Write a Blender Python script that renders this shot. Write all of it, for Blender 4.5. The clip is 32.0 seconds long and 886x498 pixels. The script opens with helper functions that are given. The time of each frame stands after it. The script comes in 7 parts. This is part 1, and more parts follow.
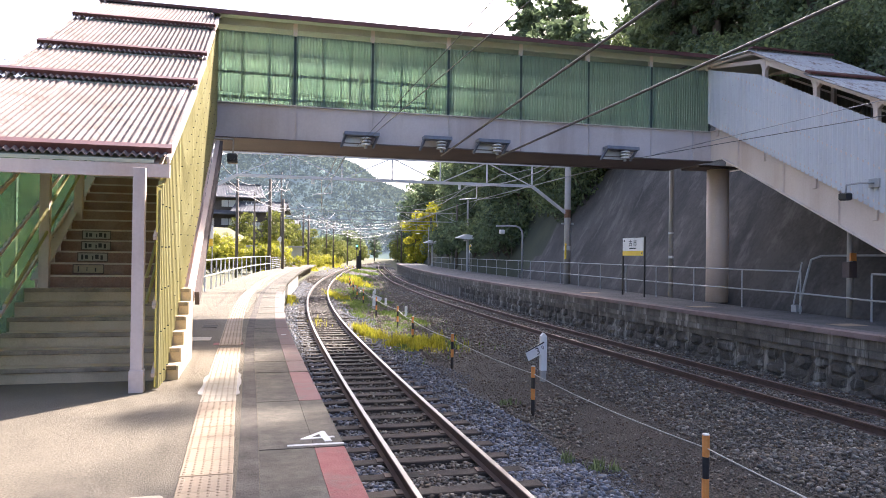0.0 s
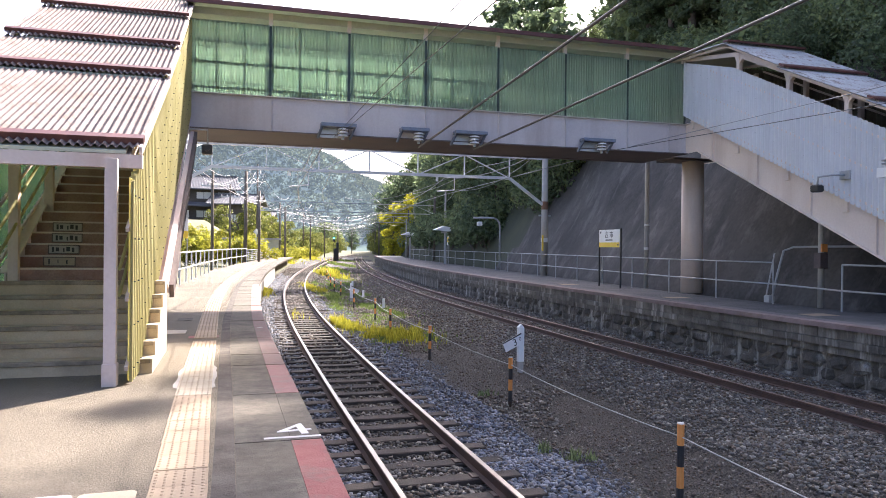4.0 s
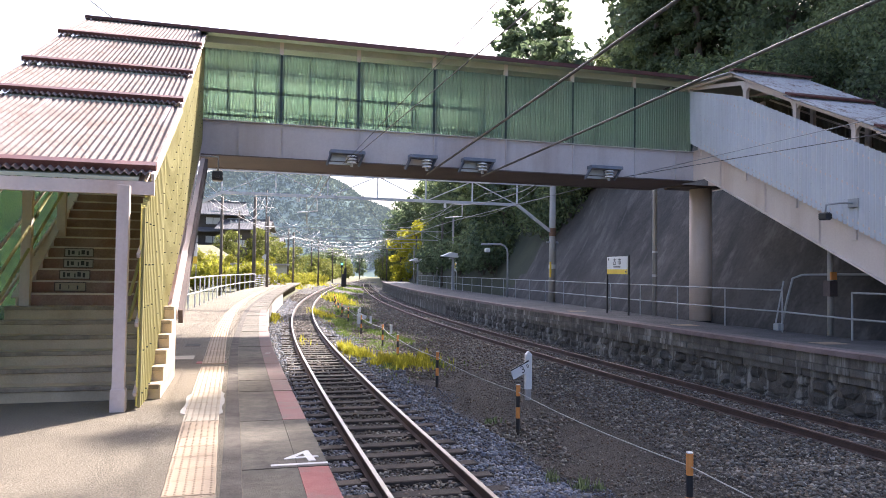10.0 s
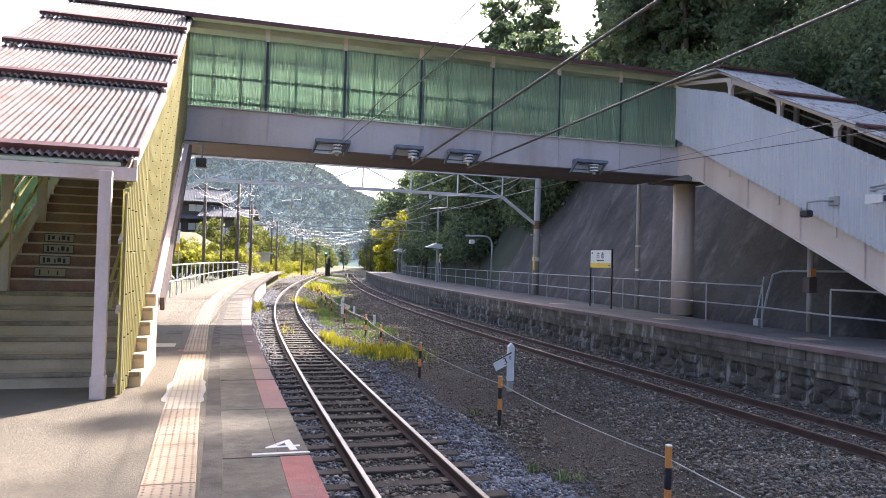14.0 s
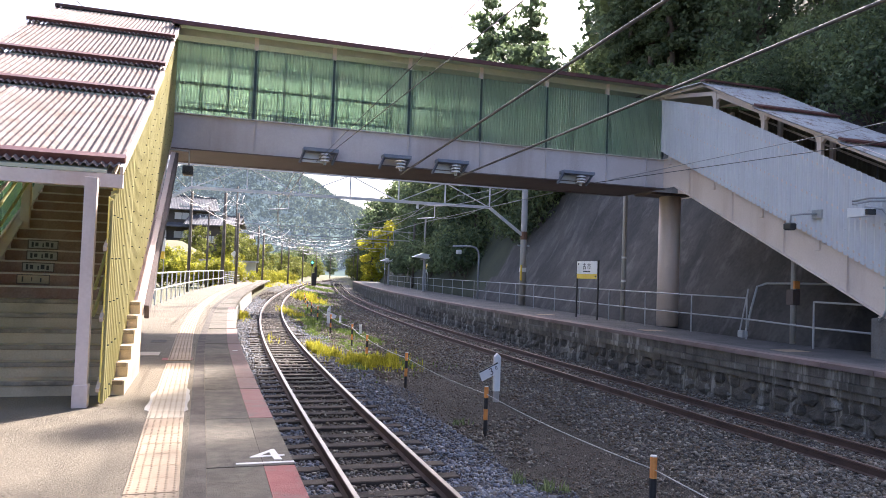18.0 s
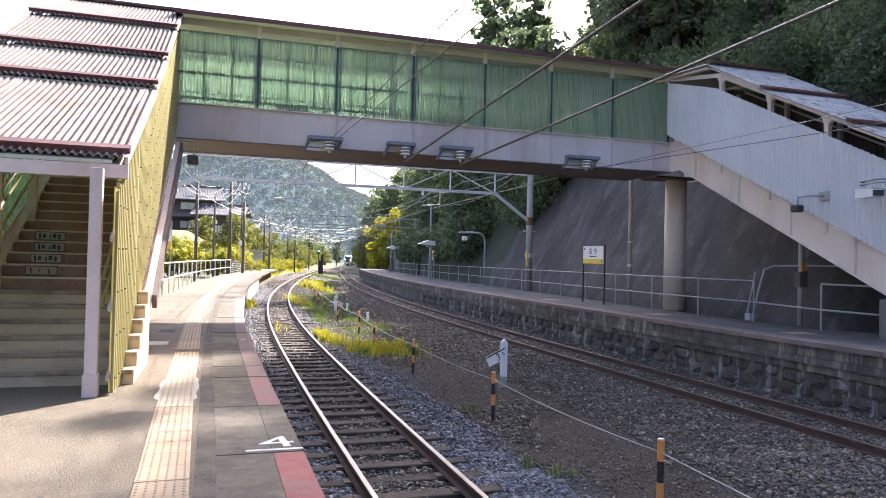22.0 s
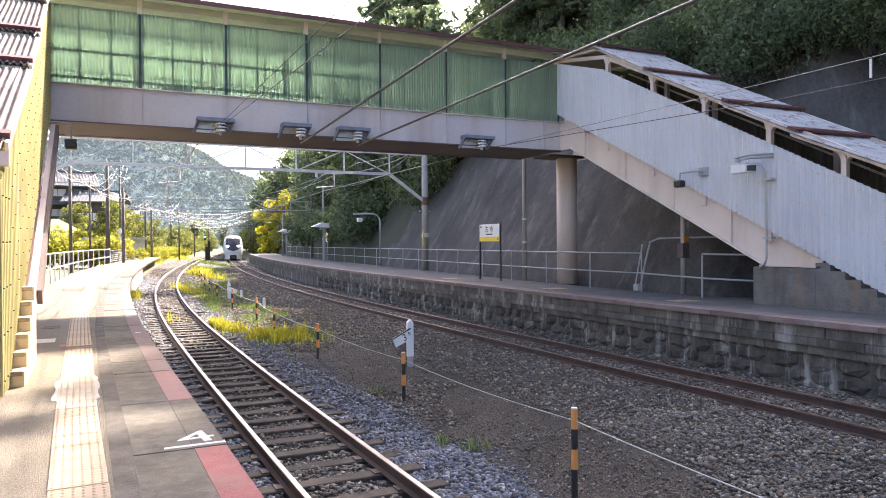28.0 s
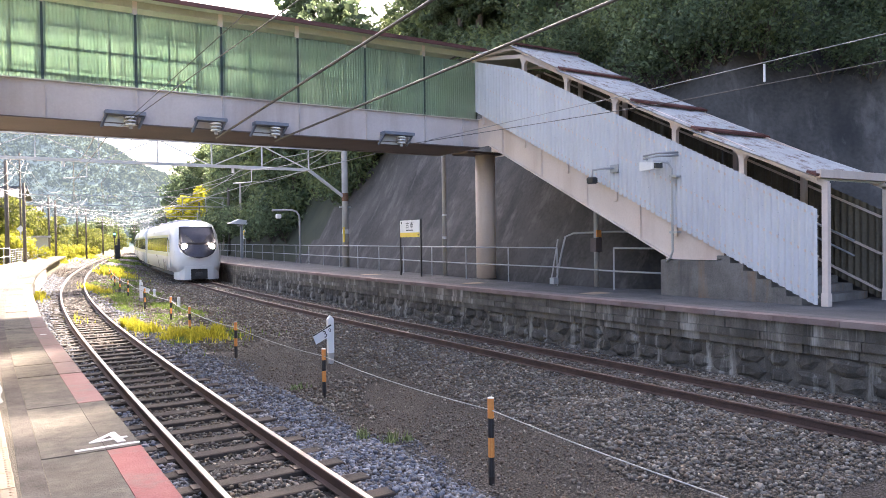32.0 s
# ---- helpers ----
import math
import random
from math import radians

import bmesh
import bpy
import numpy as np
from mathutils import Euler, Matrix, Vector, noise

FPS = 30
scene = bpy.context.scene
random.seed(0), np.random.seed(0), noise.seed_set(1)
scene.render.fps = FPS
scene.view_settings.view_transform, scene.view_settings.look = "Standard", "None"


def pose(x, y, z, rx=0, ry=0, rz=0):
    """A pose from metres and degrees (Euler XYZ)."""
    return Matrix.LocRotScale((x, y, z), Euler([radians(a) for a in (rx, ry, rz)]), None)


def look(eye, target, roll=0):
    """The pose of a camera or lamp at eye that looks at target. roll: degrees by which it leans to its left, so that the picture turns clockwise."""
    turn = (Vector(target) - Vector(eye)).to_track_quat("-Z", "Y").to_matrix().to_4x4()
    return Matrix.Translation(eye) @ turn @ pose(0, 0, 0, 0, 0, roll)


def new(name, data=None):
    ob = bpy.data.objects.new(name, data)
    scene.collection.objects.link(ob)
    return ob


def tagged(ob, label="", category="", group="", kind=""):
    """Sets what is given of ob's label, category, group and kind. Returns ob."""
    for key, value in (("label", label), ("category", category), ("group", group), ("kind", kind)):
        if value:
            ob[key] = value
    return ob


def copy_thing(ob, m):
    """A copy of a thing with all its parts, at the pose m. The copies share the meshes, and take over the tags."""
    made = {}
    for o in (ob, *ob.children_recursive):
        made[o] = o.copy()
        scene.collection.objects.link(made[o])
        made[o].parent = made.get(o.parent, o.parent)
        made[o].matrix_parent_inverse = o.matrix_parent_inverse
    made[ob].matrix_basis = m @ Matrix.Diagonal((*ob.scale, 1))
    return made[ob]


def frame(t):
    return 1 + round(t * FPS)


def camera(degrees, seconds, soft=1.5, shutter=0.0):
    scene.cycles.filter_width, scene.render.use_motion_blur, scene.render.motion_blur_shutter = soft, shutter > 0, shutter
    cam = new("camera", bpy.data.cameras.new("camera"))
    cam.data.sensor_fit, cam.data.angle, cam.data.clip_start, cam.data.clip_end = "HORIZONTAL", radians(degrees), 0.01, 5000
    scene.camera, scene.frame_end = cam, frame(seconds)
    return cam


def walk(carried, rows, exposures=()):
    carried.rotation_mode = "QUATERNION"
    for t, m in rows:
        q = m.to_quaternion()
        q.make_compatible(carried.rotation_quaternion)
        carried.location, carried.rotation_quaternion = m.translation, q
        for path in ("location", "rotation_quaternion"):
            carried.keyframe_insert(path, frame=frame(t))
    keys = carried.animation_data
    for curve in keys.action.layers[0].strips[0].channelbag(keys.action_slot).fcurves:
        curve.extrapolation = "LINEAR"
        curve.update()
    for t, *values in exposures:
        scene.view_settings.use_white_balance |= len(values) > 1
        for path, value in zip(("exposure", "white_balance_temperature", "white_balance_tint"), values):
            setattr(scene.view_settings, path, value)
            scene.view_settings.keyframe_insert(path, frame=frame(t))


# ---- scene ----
# A small railway station in a valley: two curved tracks, two platforms, a roofed footbridge.
# x runs across the tracks, y along them, z up from the near platform's surface.

# ---- camera ----
cam = camera(63.45, 32.0, 0.9)
PATH = [
    (0, look((0.007, 0.042, 1.632), (2.491, 9.728, 1.709), 0.73)),
    (0.5, look((0.003, 0.035, 1.605), (2.649, 9.678, 1.745), 0.18)),
    (1, look((0.011, 0.051, 1.641), (2.691, 9.685, 1.684), 1.22)),
    (1.5, look((0.014, 0.057, 1.618), (2.635, 9.707, 1.581), 0.78)),
    (2, look((0.020, 0.058, 1.627), (2.642, 9.707, 1.528), 0.64)),
    (2.5, look((0.036, 0.052, 1.608), (2.775, 9.665, 1.296), 0.85)),
    (3, look((0.020, 0.049, 1.608), (2.716, 9.677, 1.399), 0.62)),
    (3.5, look((0.012, 0.061, 1.619), (2.754, 9.677, 1.501), 0.51)),
    (5.5, look((0.032, 0.042, 1.628), (2.900, 9.620, 1.844), 0.87)),
    (6, look((0.010, 0.049, 1.628), (2.779, 9.654, 1.889), 0.89)),
    (6.5, look((0.015, 0.029, 1.619), (2.700, 9.657, 1.915), 0.49)),
    (7, look((0.006, 0.039, 1.652), (2.734, 9.658, 1.865), 0.45)),
    (7.5, look((0.002, 0.008, 1.641), (2.730, 9.625, 1.904), 0.86)),
    (8, look((-0.014, 0.007, 1.639), (2.683, 9.630, 1.998), 1.16)),
    (8.5, look((-0.012, -0.010, 1.629), (2.758, 9.590, 2.036), 1.36)),
    (9, look((-0.018, 0.010, 1.660), (2.702, 9.621, 2.141), 1.79)),
    (9.5, look((-0.014, -0.001, 1.632), (2.650, 9.626, 2.108), 1.20)),
    (10, look((0.003, 0.017, 1.635), (2.679, 9.647, 1.967), 0.83)),
    (10.5, look((0.002, 0.027, 1.645), (2.696, 9.653, 1.916), 1.20)),
    (11, look((0.017, 0.029, 1.621), (2.805, 9.631, 1.791), 1.49)),
    (11.5, look((0.016, 0.033, 1.631), (2.784, 9.640, 1.869), 1.48)),
    (12, look((-0.002, 0.023, 1.627), (2.856, 9.603, 1.874), 1.66)),
    (12.5, look((0.010, 0.030, 1.624), (2.880, 9.607, 1.833), 1.34)),
    (13, look((0.002, 0.017, 1.635), (2.884, 9.588, 1.907), 1.39)),
    (13.5, look((-0.007, 0.012, 1.628), (2.890, 9.580, 1.905), 1.54)),
    (14, look((-0.000, 0.019, 1.637), (2.889, 9.591, 1.849), 1.69)),
    (14.5, look((0.005, 0.026, 1.626), (2.888, 9.599, 1.826), 1.91)),
    (16.5, look((0.006, 0.005, 1.635), (2.998, 9.542, 1.931), 2.20)),
    (17, look((0.001, 0.004, 1.639), (3.017, 9.534, 1.935), 2.24)),
    (17.5, look((-0.000, 0.014, 1.634), (3.045, 9.533, 1.949), 1.80)),
    (18, look((-0.004, 0.008, 1.631), (3.052, 9.523, 1.990), 2.09)),
    (18.5, look((-0.011, 0.007, 1.644), (2.941, 9.554, 2.011), 1.94)),
    (19, look((-0.010, -0.007, 1.633), (2.918, 9.548, 1.982), 1.55)),
    (19.5, look((-0.014, -0.011, 1.631), (2.863, 9.559, 2.003), 1.77)),
    (20, look((-0.019, -0.011, 1.611), (2.819, 9.568, 2.044), 1.20)),
    (20.5, look((-0.005, 0.003, 1.626), (2.966, 9.547, 1.920), 1.12)),
    (21, look((0.002, 0.017, 1.628), (3.007, 9.553, 1.822), 1.30)),
    (21.5, look((0.009, 0.016, 1.618), (3.016, 9.551, 1.809), 1.21)),
    (22, look((0.001, 0.006, 1.627), (2.984, 9.549, 1.798), 1.40)),
    (22.5, look((-0.000, 0.007, 1.616), (3.052, 9.529, 1.735), 1.61)),
    (23, look((-0.001, -0.002, 1.607), (3.146, 9.490, 1.678), 1.38)),
    (23.5, look((-0.006, -0.002, 1.602), (3.274, 9.445, 1.648), 1.87)),
    (24, look((-0.009, 0.024, 1.600), (3.167, 9.506, 1.604), 2.30)),
    (24.5, look((-0.014, 0.004, 1.621), (3.208, 9.471, 1.702), 2.92)),
    (26.5, look((-0.120, 0.106, 1.600), (3.229, 9.528, 1.680), 0.55)),
    (27, look((-0.152, 0.102, 1.640), (3.706, 9.326, 1.451), 0.11)),
    (27.5, look((-0.200, 0.086, 1.632), (3.933, 9.191, 1.460), -0.48)),
    (28, look((-0.233, 0.082, 1.642), (4.150, 9.070, 1.553), -0.39)),
    (28.5, look((-0.227, 0.054, 1.637), (4.271, 8.983, 1.422), -0.01)),
    (29, look((-0.230, 0.029, 1.651), (4.340, 8.921, 1.431), 0.18)),
    (29.5, look((-0.243, 0.027, 1.658), (4.484, 8.838, 1.485), -0.05)),
    (30, look((-0.257, -0.017, 1.649), (4.666, 8.687, 1.549), -0.27)),
    (30.5, look((-0.262, -0.019, 1.632), (4.793, 8.608, 1.519), -0.47)),
    (31, look((-0.266, -0.022, 1.645), (4.929, 8.523, 1.539), -0.52)),
    (31.5, look((-0.267, -0.037, 1.643), (4.924, 8.509, 1.501), -0.66)),
    (32, look((-0.264, -0.053, 1.638), (5.072, 8.403, 1.482), -0.77)),
]
walk(cam, PATH, [(0, 2.3, 5850, 17), (3, 2.38, 5850, 17), (7, 2.2, 5750, 17), (21, 2.25, 5800, 17), (24, 2.5, 5950, 17), (28, 2.68, 6150, 17), (32, 2.92, 6250, 17)])

# ---- light ----
SUN_TURN, SUN_RISE = 43.0, 40.5          # degrees right of +y, and above the horizon
world = bpy.data.worlds.new("sky")
scene.world = world
world.use_nodes = True
wn = world.node_tree
sky = wn.nodes.new("ShaderNodeTexSky")
sky.sky_type, sky.sun_disc = "NISHITA", False
sky.sun_elevation, sky.sun_rotation = radians(SUN_RISE), radians(SUN_TURN)
sky.air_density, sky.dust_density, sky.ozone_density = 0.8, 7.0, 0.2
wn.links.new(sky.outputs[0], wn.nodes["Background"].inputs[0])
wn.nodes["Background"].inputs[1].default_value = 0.104
sun_data = bpy.data.lights.new("sun", "SUN")
sun_data.energy, sun_data.angle, sun_data.color = 4.3, radians(0.6), (1.0, 0.87, 0.69)
sun = new("sun", sun_data)
_a, _e = radians(SUN_TURN), radians(SUN_RISE)
SUN_WAY = Vector((math.sin(_a) * math.cos(_e), math.cos(_a) * math.cos(_e), math.sin(_e)))
sun.matrix_world = look(SUN_WAY * 60, (0, 0, 0))

# ---- materials ----
def surface(name, c1, c2, rough=0.75, metal=0.0, coarse=1.2, fine=30.0, bump=0.15, stain=None, stain_scale=0.5,
            stain_amount=0.5, spread=0.0, island=False, thin=0.0, streak=False, tone=0.12, gloss=0.5, pale=None, pale_scale=1.0, pale_amount=0.5, hues=None, clear=0.0, spot=False, glow=None):
    """A node material: two colours mixed by coarse and fine noise, stains, relief, and a spread of tone from piece to piece."""
    m = bpy.data.materials.new(name)
    m.use_nodes = True
    nt = m.node_tree
    n, l = nt.nodes, nt.links
    bsdf = n["Principled BSDF"]
    bsdf.inputs["Roughness"].default_value = rough
    bsdf.inputs["Metallic"].default_value = metal
    bsdf.inputs["Specular IOR Level"].default_value = gloss
    co = n.new("ShaderNodeTexCoord")
    src = n.new("ShaderNodeNewGeometry").outputs["Position"] if spot else co.outputs["Object"]
    if streak:
        mp = n.new("ShaderNodeMapping")
        mp.inputs["Scale"].default_value = (1.0, 1.0, 0.12)
        l.new(src, mp.inputs[0])
        streak_src = mp.outputs[0]
    else:
        streak_src = src
    a = n.new("ShaderNodeTexNoise")
    a.inputs["Scale"].default_value, a.inputs["Detail"].default_value, a.inputs["Roughness"].default_value = coarse, 5.0, 0.6
    l.new(src, a.inputs[0])
    b = n.new("ShaderNodeTexNoise")
    b.inputs["Scale"].default_value, b.inputs["Detail"].default_value = fine, 4.0
    l.new(src, b.inputs[0])
    add = n.new("ShaderNodeMath")
    add.operation = "MULTIPLY_ADD"
    l.new(b.outputs[0], add.inputs[0])
    add.inputs[1].default_value = 0.45
    l.new(a.outputs[0], add.inputs[2])
    ramp = n.new("ShaderNodeMapRange")
    ramp.inputs[1].default_value, ramp.inputs[2].default_value = 0.55, 0.9
    l.new(add.outputs[0], ramp.inputs[0])
    mix = n.new("ShaderNodeMix")
    mix.data_type = "RGBA"
    l.new(ramp.outputs[0], mix.inputs[0])
    mix.inputs[6].default_value, mix.inputs[7].default_value = (*c1, 1), (*c2, 1)
    out = mix.outputs[2]
    if stain:
        s = n.new("ShaderNodeTexNoise")
        s.inputs["Scale"].default_value, s.inputs["Detail"].default_value, s.inputs["Roughness"].default_value = stain_scale, 6.0, 0.65
        l.new(streak_src, s.inputs[0])
        r = n.new("ShaderNodeMapRange")
        r.inputs[1].default_value, r.inputs[2].default_value = 0.5, 0.68
        r.inputs[4].default_value = stain_amount
        l.new(s.outputs[0], r.inputs[0])
        k = n.new("ShaderNodeMix")
        k.data_type = "RGBA"
        l.new(r.outputs[0], k.inputs[0])
        l.new(out, k.inputs[6])
        k.inputs[7].default_value = (*stain, 1)
        out = k.outputs[2]
    if pale:
        s2 = n.new("ShaderNodeTexNoise")
        s2.inputs["Scale"].default_value, s2.inputs["Detail"].default_value, s2.inputs["Roughness"].default_value = pale_scale, 7.0, 0.7
        sh = n.new("ShaderNodeMapping")
        sh.inputs["Location"].default_value = (3.1, 7.7, 1.3)
        l.new(streak_src, sh.inputs[0])
        l.new(sh.outputs[0], s2.inputs[0])
        r2 = n.new("ShaderNodeMapRange")
        r2.inputs[1].default_value, r2.inputs[2].default_value = 0.53, 0.66
        r2.inputs[4].default_value = pale_amount
        l.new(s2.outputs[0], r2.inputs[0])
        k2 = n.new("ShaderNodeMix")
        k2.data_type = "RGBA"
        l.new(r2.outputs[0], k2.inputs[0])
        l.new(out, k2.inputs[6])
        k2.inputs[7].default_value = (*pale, 1)
        out = k2.outputs[2]
    if hues:
        g = n.new("ShaderNodeNewGeometry")
        cr = n.new("ShaderNodeValToRGB")
        cr.color_ramp.interpolation = "CONSTANT"
        for i, c in enumerate(hues):
            e = cr.color_ramp.elements[0] if i == 0 else cr.color_ramp.elements.new(i / len(hues))
            e.position, e.color = i / len(hues), (*c, 1)
        cr.color_ramp.elements.remove(cr.color_ramp.elements[-1]) if len(cr.color_ramp.elements) > len(hues) else None
        l.new(g.outputs["Random Per Island"], cr.inputs[0])
        k3 = n.new("ShaderNodeMix")
        k3.data_type = "RGBA"
        k3.blend_type = "MULTIPLY"
        k3.inputs[0].default_value = 1.0
        l.new(out, k3.inputs[6])
        l.new(cr.outputs[0], k3.inputs[7])
        out = k3.outputs[2]
    if spread:
        if island:
            g = n.new("ShaderNodeNewGeometry")
            rnd = g.outputs["Random Per Island"]
        else:
            g = n.new("ShaderNodeObjectInfo")
            rnd = g.outputs["Random"]
        mr = n.new("ShaderNodeMapRange")
        mr.inputs[3].default_value, mr.inputs[4].default_value = 1 - spread, 1 + spread
        l.new(rnd, mr.inputs[0])
        hs = n.new("ShaderNodeHueSaturation")
        l.new(mr.outputs[0], hs.inputs["Value"])
        l.new(out, hs.inputs["Color"])
        out = hs.outputs[0]
    l.new(out, bsdf.inputs["Base Color"])
    if glow:                                   # haze in the sunlit air, added as emission to a distant backdrop
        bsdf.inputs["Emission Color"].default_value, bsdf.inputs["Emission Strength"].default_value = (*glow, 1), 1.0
    rr = n.new("ShaderNodeMapRange")
    rr.inputs[3].default_value, rr.inputs[4].default_value = max(rough - tone, 0.02), min(rough + tone, 1)
    l.new(a.outputs[0], rr.inputs[0])
    l.new(rr.outputs[0], bsdf.inputs["Roughness"])
    if bump:
        bp = n.new("ShaderNodeBump")
        bp.inputs["Strength"].default_value, bp.inputs["Distance"].default_value = min(bump * 2, 1.0), 0.02
        l.new(add.outputs[0], bp.inputs["Height"])
        l.new(bp.outputs[0], bsdf.inputs["Normal"])
    if thin:
        tr = n.new("ShaderNodeBsdfTranslucent")
        l.new(out, tr.inputs[0])
        ms = n.new("ShaderNodeMixShader")
        ms.inputs[0].default_value = thin
        l.new(bsdf.outputs[0], ms.inputs[1])
        l.new(tr.outputs[0], ms.inputs[2])
        last = ms.outputs[0]
        if clear:
            tp = n.new("ShaderNodeBsdfTransparent")
            l.new(out, tp.inputs[0])
            mc = n.new("ShaderNodeMixShader")
            mc.inputs[0].default_value = clear
            l.new(last, mc.inputs[1])
            l.new(tp.outputs[0], mc.inputs[2])
            last = mc.outputs[0]
        l.new(last, n["Material Output"].inputs[0])
    return m


def glowing(name, color, strength):
    m = bpy.data.materials.new(name)
    m.use_nodes = True
    b = m.node_tree.nodes["Principled BSDF"]
    b.inputs["Base Color"].default_value = (*color, 1)
    b.inputs["Emission Color"].default_value = (*color, 1)
    b.inputs["Emission Strength"].default_value = strength
    return m


ASPHALT = surface("worn_asphalt", (0.115, 0.099, 0.075), (0.235, 0.204, 0.156), 0.95, 0, 60.0, 190, 0.7, (0.105, 0.091, 0.072), 0.5, 0.5, gloss=0.2, pale=(0.265, 0.23, 0.178), pale_scale=0.8, pale_amount=0.35)
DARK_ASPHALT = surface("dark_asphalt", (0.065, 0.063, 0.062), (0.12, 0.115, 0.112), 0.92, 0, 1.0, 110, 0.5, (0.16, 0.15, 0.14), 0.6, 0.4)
SLAB = surface("concrete_slab", (0.098, 0.086, 0.069), (0.155, 0.137, 0.110), 0.92, 0, 7.0, 90, 0.4, (0.058, 0.053, 0.046), 1.6, 0.65, 0.16, gloss=0.25)
RED_PAINT = surface("faded_red_paint", (0.22, 0.068, 0.062), (0.265, 0.105, 0.095), 0.88, 0, 5.0, 70, 0.3, (0.16, 0.125, 0.108), 2.2, 0.85, 0.14)
RED_WORN = surface("worn_red_paint", (0.21, 0.10, 0.092), (0.235, 0.14, 0.128), 0.88, 0, 6.0, 70, 0.3, (0.16, 0.135, 0.118), 2.6, 0.95, 0.14)
PINK_EDGE = surface("worn_pink_edge", (0.175, 0.11, 0.10), (0.21, 0.15, 0.135), 0.9, 0, 6.0, 70, 0.3, (0.15, 0.13, 0.112), 1.8, 0.9, 0.14)
WHITE_PAINT = surface("white_line_paint", (0.52, 0.515, 0.49), (0.66, 0.65, 0.63), 0.7, 0, 3, 60, 0.1, (0.45, 0.44, 0.42), 4.0, 0.5)
TACTILE = surface("tactile_tile", (0.29, 0.218, 0.142), (0.37, 0.28, 0.185), 0.75, 0, 2.0, 60, 0.08, (0.20, 0.15, 0.095), 1.5, 0.4, 0.12)
TACTILE_PALE = surface("pale_tactile_tile", (0.33, 0.275, 0.19), (0.41, 0.355, 0.265), 0.7, 0, 2.0, 60, 0.08, (0.32, 0.27, 0.19), 1.5, 0.4, 0.08)
MORTAR = surface("pale_mortar", (0.36, 0.335, 0.295), (0.45, 0.425, 0.38), 0.85, 0, 3, 40, 0.1)
CONCRETE = surface("old_concrete", (0.30, 0.28, 0.25), (0.44, 0.42, 0.38), 0.9, 0, 1.2, 45, 0.2, (0.16, 0.15, 0.14), 0.9, 0.6, 0, False, 0, True)
BLOCK = surface("weathered_block", (0.085, 0.074, 0.060), (0.165, 0.147, 0.122), 0.95, 0, 2.6, 45, 0.5, (0.040, 0.037, 0.031), 1.8, 0.85, 0.22, False, 0, True, pale=(0.40, 0.375, 0.33), pale_scale=2.6, pale_amount=0.75, spot=True)
COPING = surface("coping_stone", (0.11, 0.102, 0.096), (0.17, 0.158, 0.15), 0.9, 0, 1.4, 50, 0.2, (0.18, 0.16, 0.15), 1.2, 0.6, 0.12)
RED_EDGE = surface("worn_red_edge", (0.165, 0.115, 0.102), (0.235, 0.18, 0.165), 0.88, 0, 2.0, 50, 0.15, (0.20, 0.175, 0.16), 1.2, 0.65, 0.18)
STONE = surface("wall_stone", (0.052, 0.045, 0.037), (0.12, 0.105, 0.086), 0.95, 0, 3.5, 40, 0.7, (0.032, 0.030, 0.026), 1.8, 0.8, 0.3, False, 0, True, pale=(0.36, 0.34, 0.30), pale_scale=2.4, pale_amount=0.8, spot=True)


